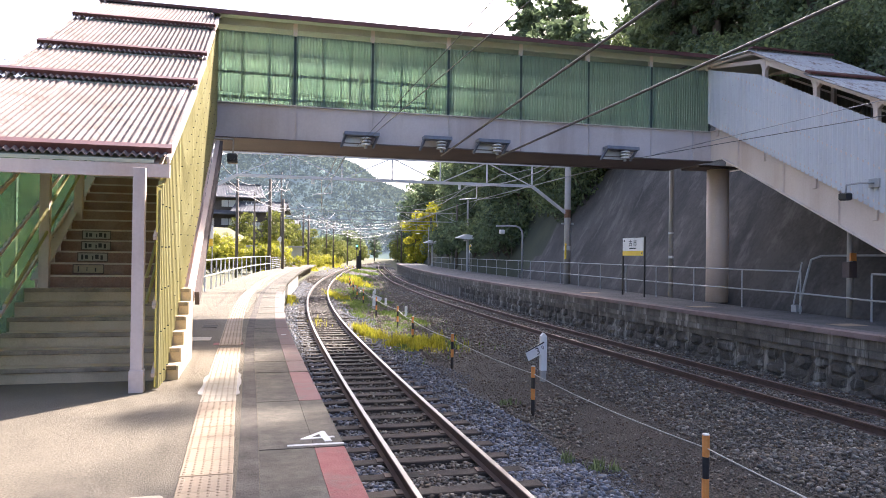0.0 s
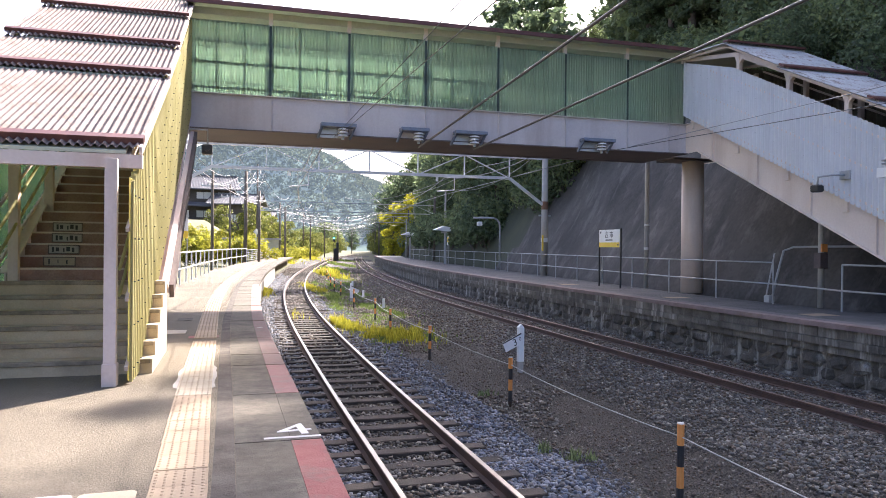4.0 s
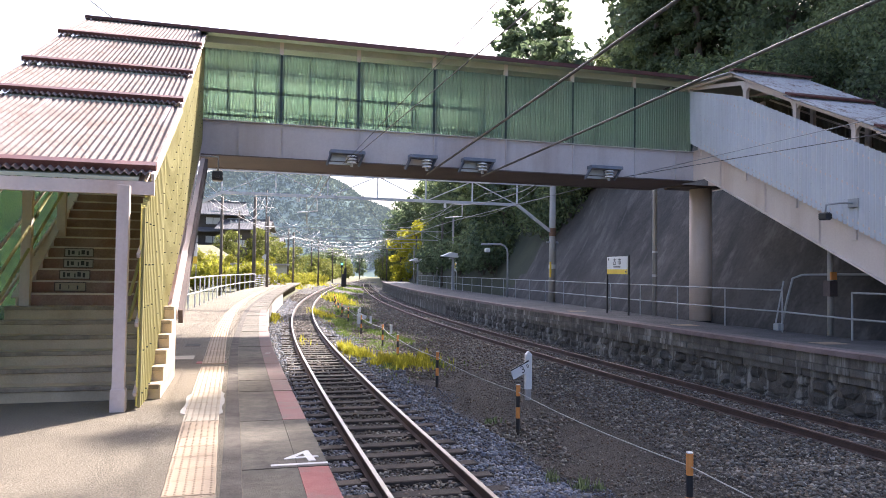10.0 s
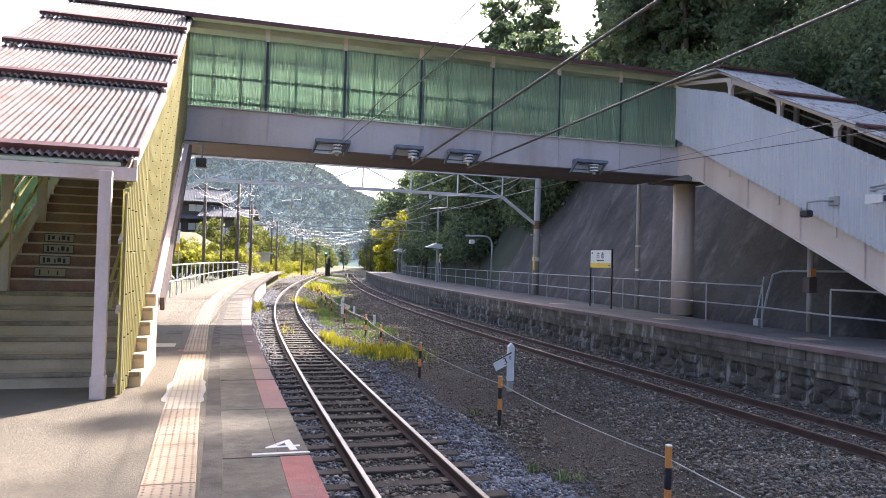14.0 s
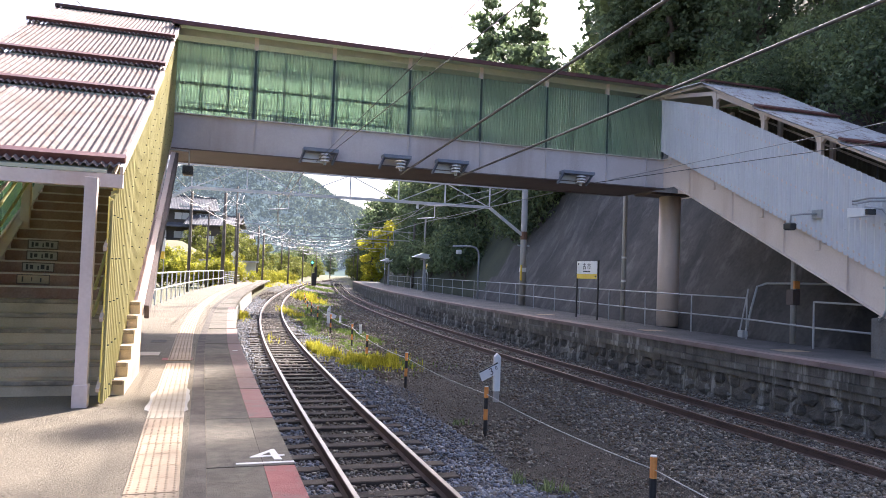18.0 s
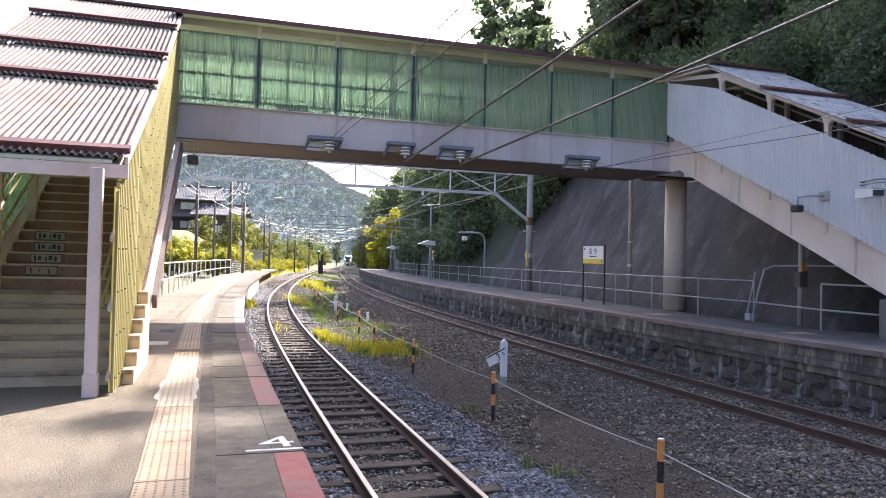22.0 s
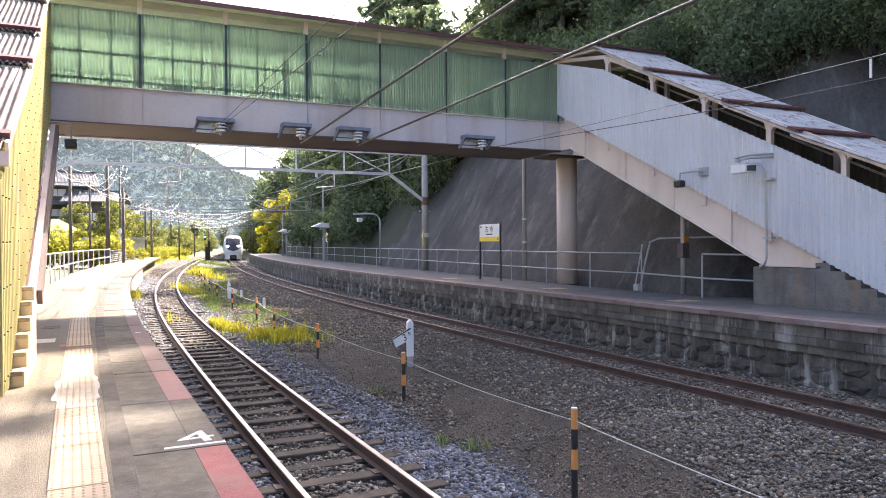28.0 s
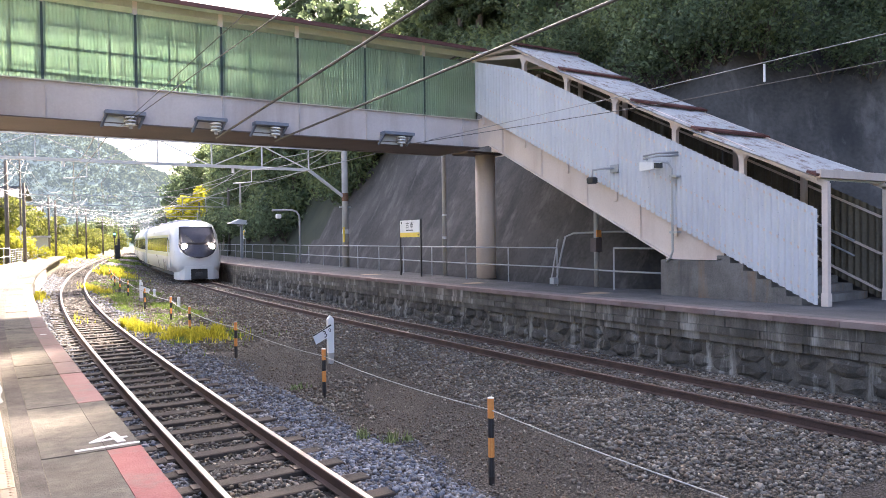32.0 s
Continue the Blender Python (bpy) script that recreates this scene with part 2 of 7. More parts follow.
def ballast_material():
    """Packed small stones: one tone a cell, deep joints, and browner dirt in broad patches."""
    m = bpy.data.materials.new("ballast_bed")
    m.use_nodes = True
    n, l = m.node_tree.nodes, m.node_tree.links
    bsdf = n["Principled BSDF"]
    bsdf.inputs["Roughness"].default_value, bsdf.inputs["Specular IOR Level"].default_value = 0.92, 0.3
    pos = n.new("ShaderNodeTexCoord").outputs["Object"]
    cell = n.new("ShaderNodeTexVoronoi")
    cell.inputs["Scale"].default_value = 27.0
    l.new(pos, cell.inputs["Vector"])
    sep = n.new("ShaderNodeSeparateColor")
    l.new(cell.outputs["Color"], sep.inputs[0])
    ramp = n.new("ShaderNodeValToRGB")
    ramp.color_ramp.interpolation = "CONSTANT"
    tones = ((0.115, 0.118, 0.128), (0.085, 0.075, 0.065), (0.15, 0.15, 0.155), (0.07, 0.06, 0.052), (0.10, 0.103, 0.112), (0.12, 0.102, 0.085), (0.20, 0.196, 0.19))
    for i, c in enumerate(tones):
        e = ramp.color_ramp.elements[0] if i == 0 else ramp.color_ramp.elements.new(i / len(tones))
        e.position, e.color = i / len(tones), (*c, 1)
    l.new(sep.outputs[0], ramp.inputs[0])
    edge = n.new("ShaderNodeTexVoronoi")
    edge.feature = "DISTANCE_TO_EDGE"
    edge.inputs["Scale"].default_value = 27.0
    l.new(pos, edge.inputs["Vector"])
    joint = n.new("ShaderNodeMapRange")
    joint.inputs[1].default_value, joint.inputs[2].default_value = 0.0, 0.16
    l.new(edge.outputs["Distance"], joint.inputs[0])
    dirt = n.new("ShaderNodeTexNoise")
    dirt.inputs["Scale"].default_value, dirt.inputs["Detail"].default_value = 0.45, 7.0
    l.new(pos, dirt.inputs["Vector"])
    dr = n.new("ShaderNodeMapRange")
    dr.inputs[1].default_value, dr.inputs[2].default_value, dr.inputs[4].default_value = 0.46, 0.62, 0.75
    l.new(dirt.outputs[0], dr.inputs[0])
    xyz = n.new("ShaderNodeSeparateXYZ")
    l.new(pos, xyz.inputs[0])
    wob = n.new("ShaderNodeMath")
    wob.operation = "MULTIPLY_ADD"
    wob.inputs[1].default_value = 2.2
    l.new(dirt.outputs[0], wob.inputs[0])
    l.new(xyz.outputs[0], wob.inputs[2])
    rise = n.new("ShaderNodeMapRange")
    rise.inputs[1].default_value, rise.inputs[2].default_value = 4.9, 5.5
    l.new(wob.outputs[0], rise.inputs[0])
    fall = n.new("ShaderNodeMapRange")
    fall.inputs[1].default_value, fall.inputs[2].default_value = 8.6, 7.2
    l.new(wob.outputs[0], fall.inputs[0])
    path = n.new("ShaderNodeMath")
    path.operation = "MULTIPLY"
    l.new(rise.outputs[0], path.inputs[0])
    l.new(fall.outputs[0], path.inputs[1])
    both = n.new("ShaderNodeMath")
    both.operation = "MAXIMUM"
    l.new(path.outputs[0], both.inputs[0])
    l.new(dr.outputs[0], both.inputs[1])
    a = n.new("ShaderNodeMix")
    a.data_type = "RGBA"
    l.new(both.outputs[0], a.inputs[0])
    l.new(ramp.outputs[0], a.inputs[6])
    a.inputs[7].default_value = (0.09, 0.078, 0.065, 1)
    b = n.new("ShaderNodeMix")
    b.data_type = "RGBA"
    l.new(joint.outputs[0], b.inputs[0])
    b.inputs[6].default_value = (0.035, 0.03, 0.026, 1)
    l.new(a.outputs[2], b.inputs[7])
    l.new(b.outputs[2], bsdf.inputs["Base Color"])
    bp = n.new("ShaderNodeBump")
    bp.inputs["Strength"].default_value, bp.inputs["Distance"].default_value = 1.0, 0.02
    l.new(joint.outputs[0], bp.inputs["Height"])
    l.new(bp.outputs[0], bsdf.inputs["Normal"])
    return m


GRAVEL = ballast_material()
PEBBLE = surface("ballast_stone", (0.105, 0.112, 0.126), (0.17, 0.178, 0.198), 0.88, 0, 12, 90, 0.15, hues=((0.95, 0.98, 1.10), (0.80, 0.70, 0.58), (1.25, 1.22, 1.20), (0.62, 0.56, 0.50), (0.85, 0.90, 1.02), (1.0, 0.86, 0.70), (0.70, 0.72, 0.78), (1.7, 1.65, 1.58)))
PEBBLE_BROWN = surface("brown_ballast_stone", (0.10, 0.092, 0.080), (0.162, 0.151, 0.131), 0.9, 0, 12, 90, 0.15, hues=((1.0, 0.98, 1.0), (0.85, 0.74, 0.62), (1.2, 1.18, 1.15), (0.66, 0.58, 0.52), (1.0, 0.88, 0.74), (0.72, 0.68, 0.66), (1.9, 1.85, 1.78), (0.9, 0.72, 0.58)))
EARTH = surface("earth_and_grass", (0.06, 0.066, 0.028), (0.12, 0.115, 0.055), 0.95, 0, 0.25, 9, 0.35, (0.11, 0.105, 0.055), 0.12, 0.6)
RUST_RAIL = surface("rusty_rail", (0.054, 0.032, 0.025), (0.096, 0.058, 0.045), 0.8, 0.1, 3, 50, 0.1)
BRIGHT_RAIL = surface("polished_railhead", (0.29, 0.265, 0.245), (0.39, 0.365, 0.345), 0.40, 1.0, 2, 40, 0.0)
DULL_RAIL = surface("dull_railhead", (0.085, 0.055, 0.042), (0.14, 0.092, 0.07), 0.5, 0.5, 2, 40, 0.05)
SLEEPER = surface("timber_sleeper", (0.028, 0.022, 0.018), (0.062, 0.05, 0.04), 0.9, 0, 4, 60, 0.35, (0.06, 0.045, 0.036), 3, 0.6, 0.28)
IRON = surface("dark_iron", (0.05, 0.04, 0.035), (0.11, 0.08, 0.065), 0.6, 0.5, 4, 50, 0.1)
PINK_STEEL = surface("pale_pink_steel_paint", (0.56, 0.46, 0.42), (0.66, 0.56, 0.52), 0.55, 0, 0.8, 25, 0.05, (0.30, 0.17, 0.11), 1.6, 0.35, 0, False, 0, True)
GIRDER_PAINT = surface("pale_mauve_steel_paint", (0.52, 0.47, 0.46), (0.61, 0.56, 0.545), 0.55, 0, 0.6, 20, 0.04, (0.30, 0.23, 0.20), 0.8, 0.45, 0, False, 0, True)
CREAM_STEEL = surface("cream_steel_paint", (0.64, 0.53, 0.45), (0.73, 0.62, 0.54), 0.55, 0, 0.7, 20, 0.04, (0.40, 0.26, 0.17), 1.0, 0.35, 0, False, 0, True)
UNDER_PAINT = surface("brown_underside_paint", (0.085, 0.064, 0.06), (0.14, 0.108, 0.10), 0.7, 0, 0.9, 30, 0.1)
DARK_FRAME = surface("dark_green_frame", (0.03, 0.05, 0.05), (0.06, 0.08, 0.085), 0.6, 0.1, 2, 40, 0.05)
GREEN_SHEET = surface("green_corrugated_plastic", (0.665, 0.765, 0.675), (0.75, 0.83, 0.74), 0.5, 0, 1.0, 18, 0.0, (0.74, 0.82, 0.69), 0.9, 0.5, 0, False, 0.85, True, gloss=0.2, clear=0.4)
GREEN_SIDE = surface("clear_green_side_sheet", (0.62, 0.72, 0.57), (0.70, 0.78, 0.63), 0.5, 0, 1.0, 18, 0.0, (0.66, 0.76, 0.54), 0.9, 0.5, 0, False, 0.7, True, gloss=0.2, clear=0.82)
YELLOW_SHEET = surface("yellow_corrugated_sheet", (0.50, 0.46, 0.215), (0.585, 0.55, 0.295), 0.6, 0, 0.8, 20, 0.0, (0.38, 0.33, 0.13), 1.2, 0.3, 0, False, 0.5, True, gloss=0.2)
WHITE_SHEET = surface("white_corrugated_sheet", (0.60, 0.605, 0.615), (0.66, 0.665, 0.67), 0.6, 0, 0.8, 20, 0.0, (0.50, 0.48, 0.48), 1.6, 0.4, 0, False, 0.0, True, gloss=0.2)
BROWN_SHEET = surface("dark_brown_slatted_sheet", (0.11, 0.092, 0.065), (0.18, 0.155, 0.115), 0.75, 0, 1.0, 20, 0.0, (0.07, 0.06, 0.045), 1.5, 0.5, 0, False, 0.0, True, gloss=0.2)
LIGHT_STEEL = surface("pale_galvanised_steel", (0.58, 0.585, 0.59), (0.70, 0.70, 0.70), 0.5, 0.2, 2, 40, 0.03, (0.42, 0.38, 0.34), 2, 0.3)
ROOF_SHEET = surface("weathered_pink_roof_sheet", (0.16, 0.128, 0.117), (0.245, 0.21, 0.197), 0.9, 0, 1.6, 26, 0.15, (0.12, 0.073, 0.058), 3.0, 0.7, gloss=0.15)
ROOF_PALE = surface("weathered_pale_roof_sheet", (0.36, 0.36, 0.355), (0.46, 0.46, 0.45), 0.8, 0, 0.9, 14, 0.1, (0.17, 0.115, 0.09), 3.2, 0.9, gloss=0.2)
ROOF_UNDER = surface("cream_roof_lining", (0.42, 0.43, 0.32), (0.52, 0.52, 0.40), 0.7, 0, 1, 20, 0.05, (0.30, 0.30, 0.22), 1, 0.5)
MAROON = surface("maroon_flashing", (0.085, 0.03, 0.028), (0.15, 0.06, 0.05), 0.5, 0.2, 2, 30, 0.05)
GALV = surface("galvanised_steel", (0.42, 0.43, 0.44), (0.56, 0.57, 0.57), 0.45, 0.6, 2, 40, 0.04, (0.30, 0.26, 0.22), 2, 0.3)
RAIL_GREY = surface("dull_galvanised_tube", (0.33, 0.335, 0.34), (0.45, 0.455, 0.455), 0.55, 0.4, 2, 40, 0.04, (0.20, 0.16, 0.13), 2, 0.4)
SEAM = surface("asphalt_seam", (0.065, 0.057, 0.049), (0.135, 0.119, 0.10), 0.95, 0, 3.0, 75, 0.8, gloss=0.2)
OLD_PLINTH = surface("stained_old_concrete", (0.11, 0.10, 0.088), (0.22, 0.205, 0.185), 0.93, 0, 1.4, 40, 0.3, (0.05, 0.046, 0.04), 1.2, 0.7, 0, False, 0, True, pale=(0.30, 0.15, 0.045), pale_scale=1.5, pale_amount=0.45)
GREY_STEEL = surface("grey_steel_paint", (0.34, 0.35, 0.36), (0.44, 0.45, 0.46), 0.5, 0.2, 2, 40, 0.04, (0.22, 0.17, 0.14), 2, 0.4)
POLE_CONC = surface("concrete_pole", (0.34, 0.32, 0.29), (0.44, 0.42, 0.39), 0.85, 0, 1.2, 50, 0.12, (0.22, 0.20, 0.18), 1.4, 0.5, 0, False, 0, True)
RUSTY = surface("rusty_steel", (0.16, 0.085, 0.05), (0.26, 0.15, 0.09), 0.8, 0.3, 3, 40, 0.15)
BLACK = surface("black_plastic", (0.018, 0.018, 0.02), (0.035, 0.035, 0.037), 0.4, 0, 3, 40, 0.02)
WHITE = surface("white_enamel", (0.74, 0.74, 0.73), (0.82, 0.82, 0.81), 0.4, 0, 2, 40, 0.02, (0.62, 0.60, 0.57), 3, 0.3)
ORANGE = surface("orange_paint", (0.66, 0.24, 0.05), (0.78, 0.33, 0.09), 0.6, 0, 4, 40, 0.05, (0.48, 0.22, 0.10), 5, 0.4)
YELLOW = surface("yellow_paint", (0.80, 0.55, 0.04), (0.86, 0.63, 0.08), 0.5, 0, 3, 40, 0.03)
RED = surface("red_paint", (0.55, 0.05, 0.04), (0.62, 0.09, 0.06), 0.5, 0, 3, 40, 0.03)
LETTER = surface("sign_lettering", (0.03, 0.03, 0.035), (0.05, 0.05, 0.055), 0.5, 0, 3, 40, 0)
ROPE = surface("pale_rope", (0.36, 0.355, 0.33), (0.50, 0.49, 0.46), 0.85, 0, 30, 200, 0.3)
WIRE = surface("dark_cable", (0.08, 0.075, 0.07), (0.13, 0.12, 0.115), 0.55, 0.4, 2, 30, 0.0)
GREY_WIRE = surface("grey_cable", (0.26, 0.26, 0.26), (0.34, 0.34, 0.34), 0.5, 0.5, 2, 30, 0.0)
PORCELAIN = surface("glazed_porcelain", (0.66, 0.66, 0.64), (0.76, 0.76, 0.74), 0.25, 0, 3, 40, 0.0)
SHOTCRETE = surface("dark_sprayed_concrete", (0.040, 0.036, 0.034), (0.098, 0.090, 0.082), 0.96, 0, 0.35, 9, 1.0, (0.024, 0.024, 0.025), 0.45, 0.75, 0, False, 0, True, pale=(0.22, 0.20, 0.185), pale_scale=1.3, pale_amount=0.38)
STEP_DARK = surface("brown_worn_step", (0.23, 0.15, 0.115), (0.36, 0.25, 0.20), 0.85, 0, 2, 40, 0.15, (0.26, 0.10, 0.06), 1.2, 0.6)
STEP_EDGE = surface("pale_step_edge", (0.50, 0.43, 0.36), (0.62, 0.54, 0.46), 0.85, 0, 3, 40, 0.1)
STEP_CONC = surface("warm_concrete_step", (0.45, 0.355, 0.235), (0.56, 0.455, 0.315), 0.9, 0, 1.4, 50, 0.2, (0.27, 0.215, 0.15), 1.0, 0.5)
STEP_WORN = surface("dark_worn_nosing", (0.24, 0.19, 0.135), (0.36, 0.295, 0.215), 0.9, 0, 3, 60, 0.2, (0.09, 0.07, 0.05), 2.0, 0.6)
DARK_POLE = surface("dark_weathered_pole", (0.09, 0.075, 0.062), (0.15, 0.13, 0.11), 0.85, 0.1, 2, 40, 0.1)
# distance haze over the far treetops is put in as a blue-grey glow
LEAF_HAZE = surface("hazy_far_leaf", (0.035, 0.05, 0.042), (0.06, 0.072, 0.045), 0.9, 0, 0.02, 0.3, 0.0, None, 1, 0, 0.12, True, 0.45, gloss=0.0, glow=(0.050, 0.060, 0.069))
PINK = surface("pink_floor_print", (0.62, 0.20, 0.22), (0.70, 0.28, 0.30), 0.6, 0, 3, 40, 0.05, (0.72, 0.45, 0.44), 4, 0.4)
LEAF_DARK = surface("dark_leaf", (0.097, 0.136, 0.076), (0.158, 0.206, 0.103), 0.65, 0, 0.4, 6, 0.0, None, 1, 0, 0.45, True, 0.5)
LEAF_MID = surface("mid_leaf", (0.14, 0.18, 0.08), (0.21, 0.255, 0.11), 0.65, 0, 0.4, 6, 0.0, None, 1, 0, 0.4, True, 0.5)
# sun on the yellow tree and hedge leaves is put into these two colours
LEAF_GOLD = surface("sunlit_golden_leaf", (0.36, 0.36, 0.025), (0.52, 0.48, 0.04), 0.65, 0, 0.5, 6, 0.0, None, 1, 0, 0.3, True, 0.5)
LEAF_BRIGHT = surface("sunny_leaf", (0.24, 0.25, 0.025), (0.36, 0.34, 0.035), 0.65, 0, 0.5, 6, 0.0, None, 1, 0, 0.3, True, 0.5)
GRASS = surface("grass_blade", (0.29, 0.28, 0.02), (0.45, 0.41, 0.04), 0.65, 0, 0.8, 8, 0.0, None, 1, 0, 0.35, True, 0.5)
# dim copy of the grass, with shade put into its colour
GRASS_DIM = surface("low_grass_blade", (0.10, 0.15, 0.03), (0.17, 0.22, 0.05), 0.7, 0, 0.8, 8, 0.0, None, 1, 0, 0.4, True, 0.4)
# lit copy of the leaf: sunshine on the round trees painted into it
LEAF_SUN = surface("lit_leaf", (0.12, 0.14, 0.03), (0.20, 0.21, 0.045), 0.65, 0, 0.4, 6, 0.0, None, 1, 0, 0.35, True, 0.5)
BARK = surface("bark", (0.07, 0.055, 0.042), (0.13, 0.105, 0.085), 0.95, 0, 3, 30, 0.4)
# the glow paints haze onto the hills, which give off no light
HILL_GREEN = surface("hazy_wooded_hill", (0.06, 0.085, 0.07), (0.085, 0.11, 0.075), 0.95, 0, 0.05, 0.5, 0.6, (0.05, 0.075, 0.075), 0.012, 0.7, gloss=0.0, glow=(0.050, 0.060, 0.069))
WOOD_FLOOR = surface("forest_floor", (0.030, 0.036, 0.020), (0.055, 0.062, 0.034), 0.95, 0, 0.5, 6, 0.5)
TILE_ROOF = surface("dark_roof_tile", (0.07, 0.072, 0.078), (0.13, 0.13, 0.14), 0.5, 0.0, 1, 20, 0.2)
HOUSE_WALL = surface("dark_timber_wall", (0.06, 0.05, 0.042), (0.11, 0.09, 0.075), 0.8, 0, 1, 20, 0.1)
PLASTER = surface("pale_plaster", (0.62, 0.60, 0.56), (0.72, 0.70, 0.66), 0.85, 0, 1, 20, 0.05)
CAR_WHITE = surface("white_carriage_paint", (0.60, 0.60, 0.59), (0.66, 0.66, 0.65), 0.3, 0, 0.5, 10, 0.0, (0.54, 0.54, 0.54), 0.8, 0.3)
CAR_GREY = surface("grey_carriage_paint", (0.30, 0.31, 0.34), (0.36, 0.37, 0.40), 0.35, 0.1, 0.5, 10, 0.0)
CAR_DARK = surface("dark_underframe", (0.05, 0.05, 0.052), (0.09, 0.088, 0.085), 0.7, 0.2, 3, 30, 0.05)
CAR_GLASS = surface("tinted_glass", (0.03, 0.033, 0.04), (0.05, 0.053, 0.06), 0.06, 0.0, 1, 10, 0.0, None, 1, 0, 0, False, 0, False, 0.03, 0.9)
# colour of the yellow trees mirrored in the train's windows
REFLECTION_BAND = surface("yellow_reflection_band", (0.60, 0.58, 0.34), (0.68, 0.66, 0.42), 0.35, 0, 1, 10, 0.0)
MASK_GLASS = surface("grey_mask_glass", (0.10, 0.095, 0.115), (0.14, 0.13, 0.155), 0.18, 0.2, 1, 10, 0.0, tone=0.04, gloss=0.8)
HEADLIGHT = glowing("headlight_glow", (1.0, 0.90, 0.66), 30.0)
SIGNAL_GREEN = glowing("green_signal_glow", (0.05, 0.8, 0.45), 6.0)

# ---- building helpers ----
def curve_of(*points):
    """A smooth function through (y, x) points, straight beyond the ends."""
    ys, xs = np.array([p[0] for p in points], float), np.array([p[1] for p in points], float)
    sl = np.gradient(xs, ys)

    def at(y):
        if y <= ys[0]:
            return float(xs[0] + sl[0] * (y - ys[0]))
        if y >= ys[-1]:
            return float(xs[-1] + sl[-1] * (y - ys[-1]))
        k = int(np.searchsorted(ys, y) - 1)
        h = ys[k + 1] - ys[k]
        u = (y - ys[k]) / h
        return float((1 + 2 * u) * (1 - u) ** 2 * xs[k] + u * (1 - u) ** 2 * h * sl[k]
                     + u * u * (3 - 2 * u) * xs[k + 1] + u * u * (u - 1) * h * sl[k + 1])
    return at


def thing(name, label="", category="", group="", kind="", at=(0, 0, 0), turn=0.0):
    ob = new(name)
    ob.empty_display_size = 0.2
    ob.matrix_basis = pose(*at, 0, 0, turn)
    return tagged(ob, label, category, group, kind)


def mesh_of(name, bm, material):
    bm.normal_update()
    me = bpy.data.meshes.new(name)
    bm.to_mesh(me)
    bm.free()
    me.materials.append(material)
    return me


def part(name, bm, material, parent=None, label="", smooth=False):
    me = mesh_of(name, bm, material) if isinstance(bm, bmesh.types.BMesh) else bm
    if smooth:
        me.polygons.foreach_set("use_smooth", [True] * len(me.polygons))
    ob = new(name, me)
    ob.parent = parent
    return tagged(ob, label)


def piece(name, me, parent, x=0.0, y=0.0, z=0.0, turn=0.0, tilt=0.0, roll=0.0):
    ob = new(name, me)
    ob.parent = parent
    ob.matrix_basis = pose(x, y, z, tilt, roll, turn)
    return ob


def raw(name, verts, faces, material, parent=None, label="", smooth=False):
    me = bpy.data.meshes.new(name)
    me.from_pydata([tuple(v) for v in verts], [], [tuple(f) for f in faces])
    me.update()
    me.materials.append(material)
    return part(name, me, material, parent, label, smooth)


def B():
    return bmesh.new()


def hexa(bm, c):
    """A solid from eight corners: four below in turn, four above."""
    v = [bm.verts.new(p) for p in c]
    for f in ((3, 2, 1, 0), (4, 5, 6, 7), (0, 1, 5, 4), (1, 2, 6, 5), (2, 3, 7, 6), (3, 0, 4, 7)):
        bm.faces.new([v[i] for i in f])
    return bm


def box(bm, x0, y0, z0, x1, y1, z1, bevel=0.0):
    x0, x1, y0, y1, z0, z1 = min(x0, x1), max(x0, x1), min(y0, y1), max(y0, y1), min(z0, z1), max(z0, z1)
    if not bevel:
        return hexa(bm, [(x0, y0, z0), (x1, y0, z0), (x1, y1, z0), (x0, y1, z0), (x0, y0, z1), (x1, y0, z1), (x1, y1, z1), (x0, y1, z1)])
    b = bevel
    low = [(x0, y0), (x1, y0), (x1, y1), (x0, y1)]
    ins = [(x0 + b, y0 + b), (x1 - b, y0 + b), (x1 - b, y1 - b), (x0 + b, y1 - b)]
    rings = [[bm.verts.new((*p, z)) for p in ps] for ps, z in ((ins, z0), (low, z0 + b), (low, z1 - b), (ins, z1))]
    bm.faces.new(rings[0][::-1])
    bm.faces.new(rings[3])
    for r, s in zip(rings, rings[1:]):
        for i in range(4):
            bm.faces.new((r[i], r[(i + 1) % 4], s[(i + 1) % 4], s[i]))
    return bm


def beam(bm, p, q, w, h, up=(0, 0, 1)):
    """A bar from p to q, w wide and h high across."""
    p, q = Vector(p), Vector(q)
    d = (q - p).normalized()
    side = d.cross(Vector(up))
    if side.length < 1e-4:
        side = d.cross(Vector((0, 1, 0)))
    side.normalize()
    top = side.cross(d)
    s, t = side * w / 2, top * h / 2
    return hexa(bm, [p - s - t, p + s - t, q + s - t, q - s - t, p - s + t, p + s + t, q + s + t, q - s + t])


def tube(bm, pts, r, n=8, r2=None):
    """A round bar through the points, from radius r to r2."""
    pts = [Vector(p) for p in pts]
    r2 = r if r2 is None else r2
    rings = []
    side = None
    for i, p in enumerate(pts):
        d = (pts[min(i + 1, len(pts) - 1)] - pts[max(i - 1, 0)]).normalized()
        if side is None:
            side = d.cross(Vector((0, 0, 1)))
            if side.length < 1e-3:
                side = d.cross(Vector((0, 1, 0)))
        side = (side - d * side.dot(d)).normalized()
        up = side.cross(d)
        rad = r + (r2 - r) * i / max(len(pts) - 1, 1)
        rings.append([bm.verts.new(p + (side * math.cos(2 * math.pi * k / n) + up * math.sin(2 * math.pi * k / n)) * rad) for k in range(n)])
    for a, b in zip(rings, rings[1:]):
        for k in range(n):
            bm.faces.new((a[k], a[(k + 1) % n], b[(k + 1) % n], b[k]))
    bm.faces.new(rings[0][::-1])
    bm.faces.new(rings[-1])
    return bm


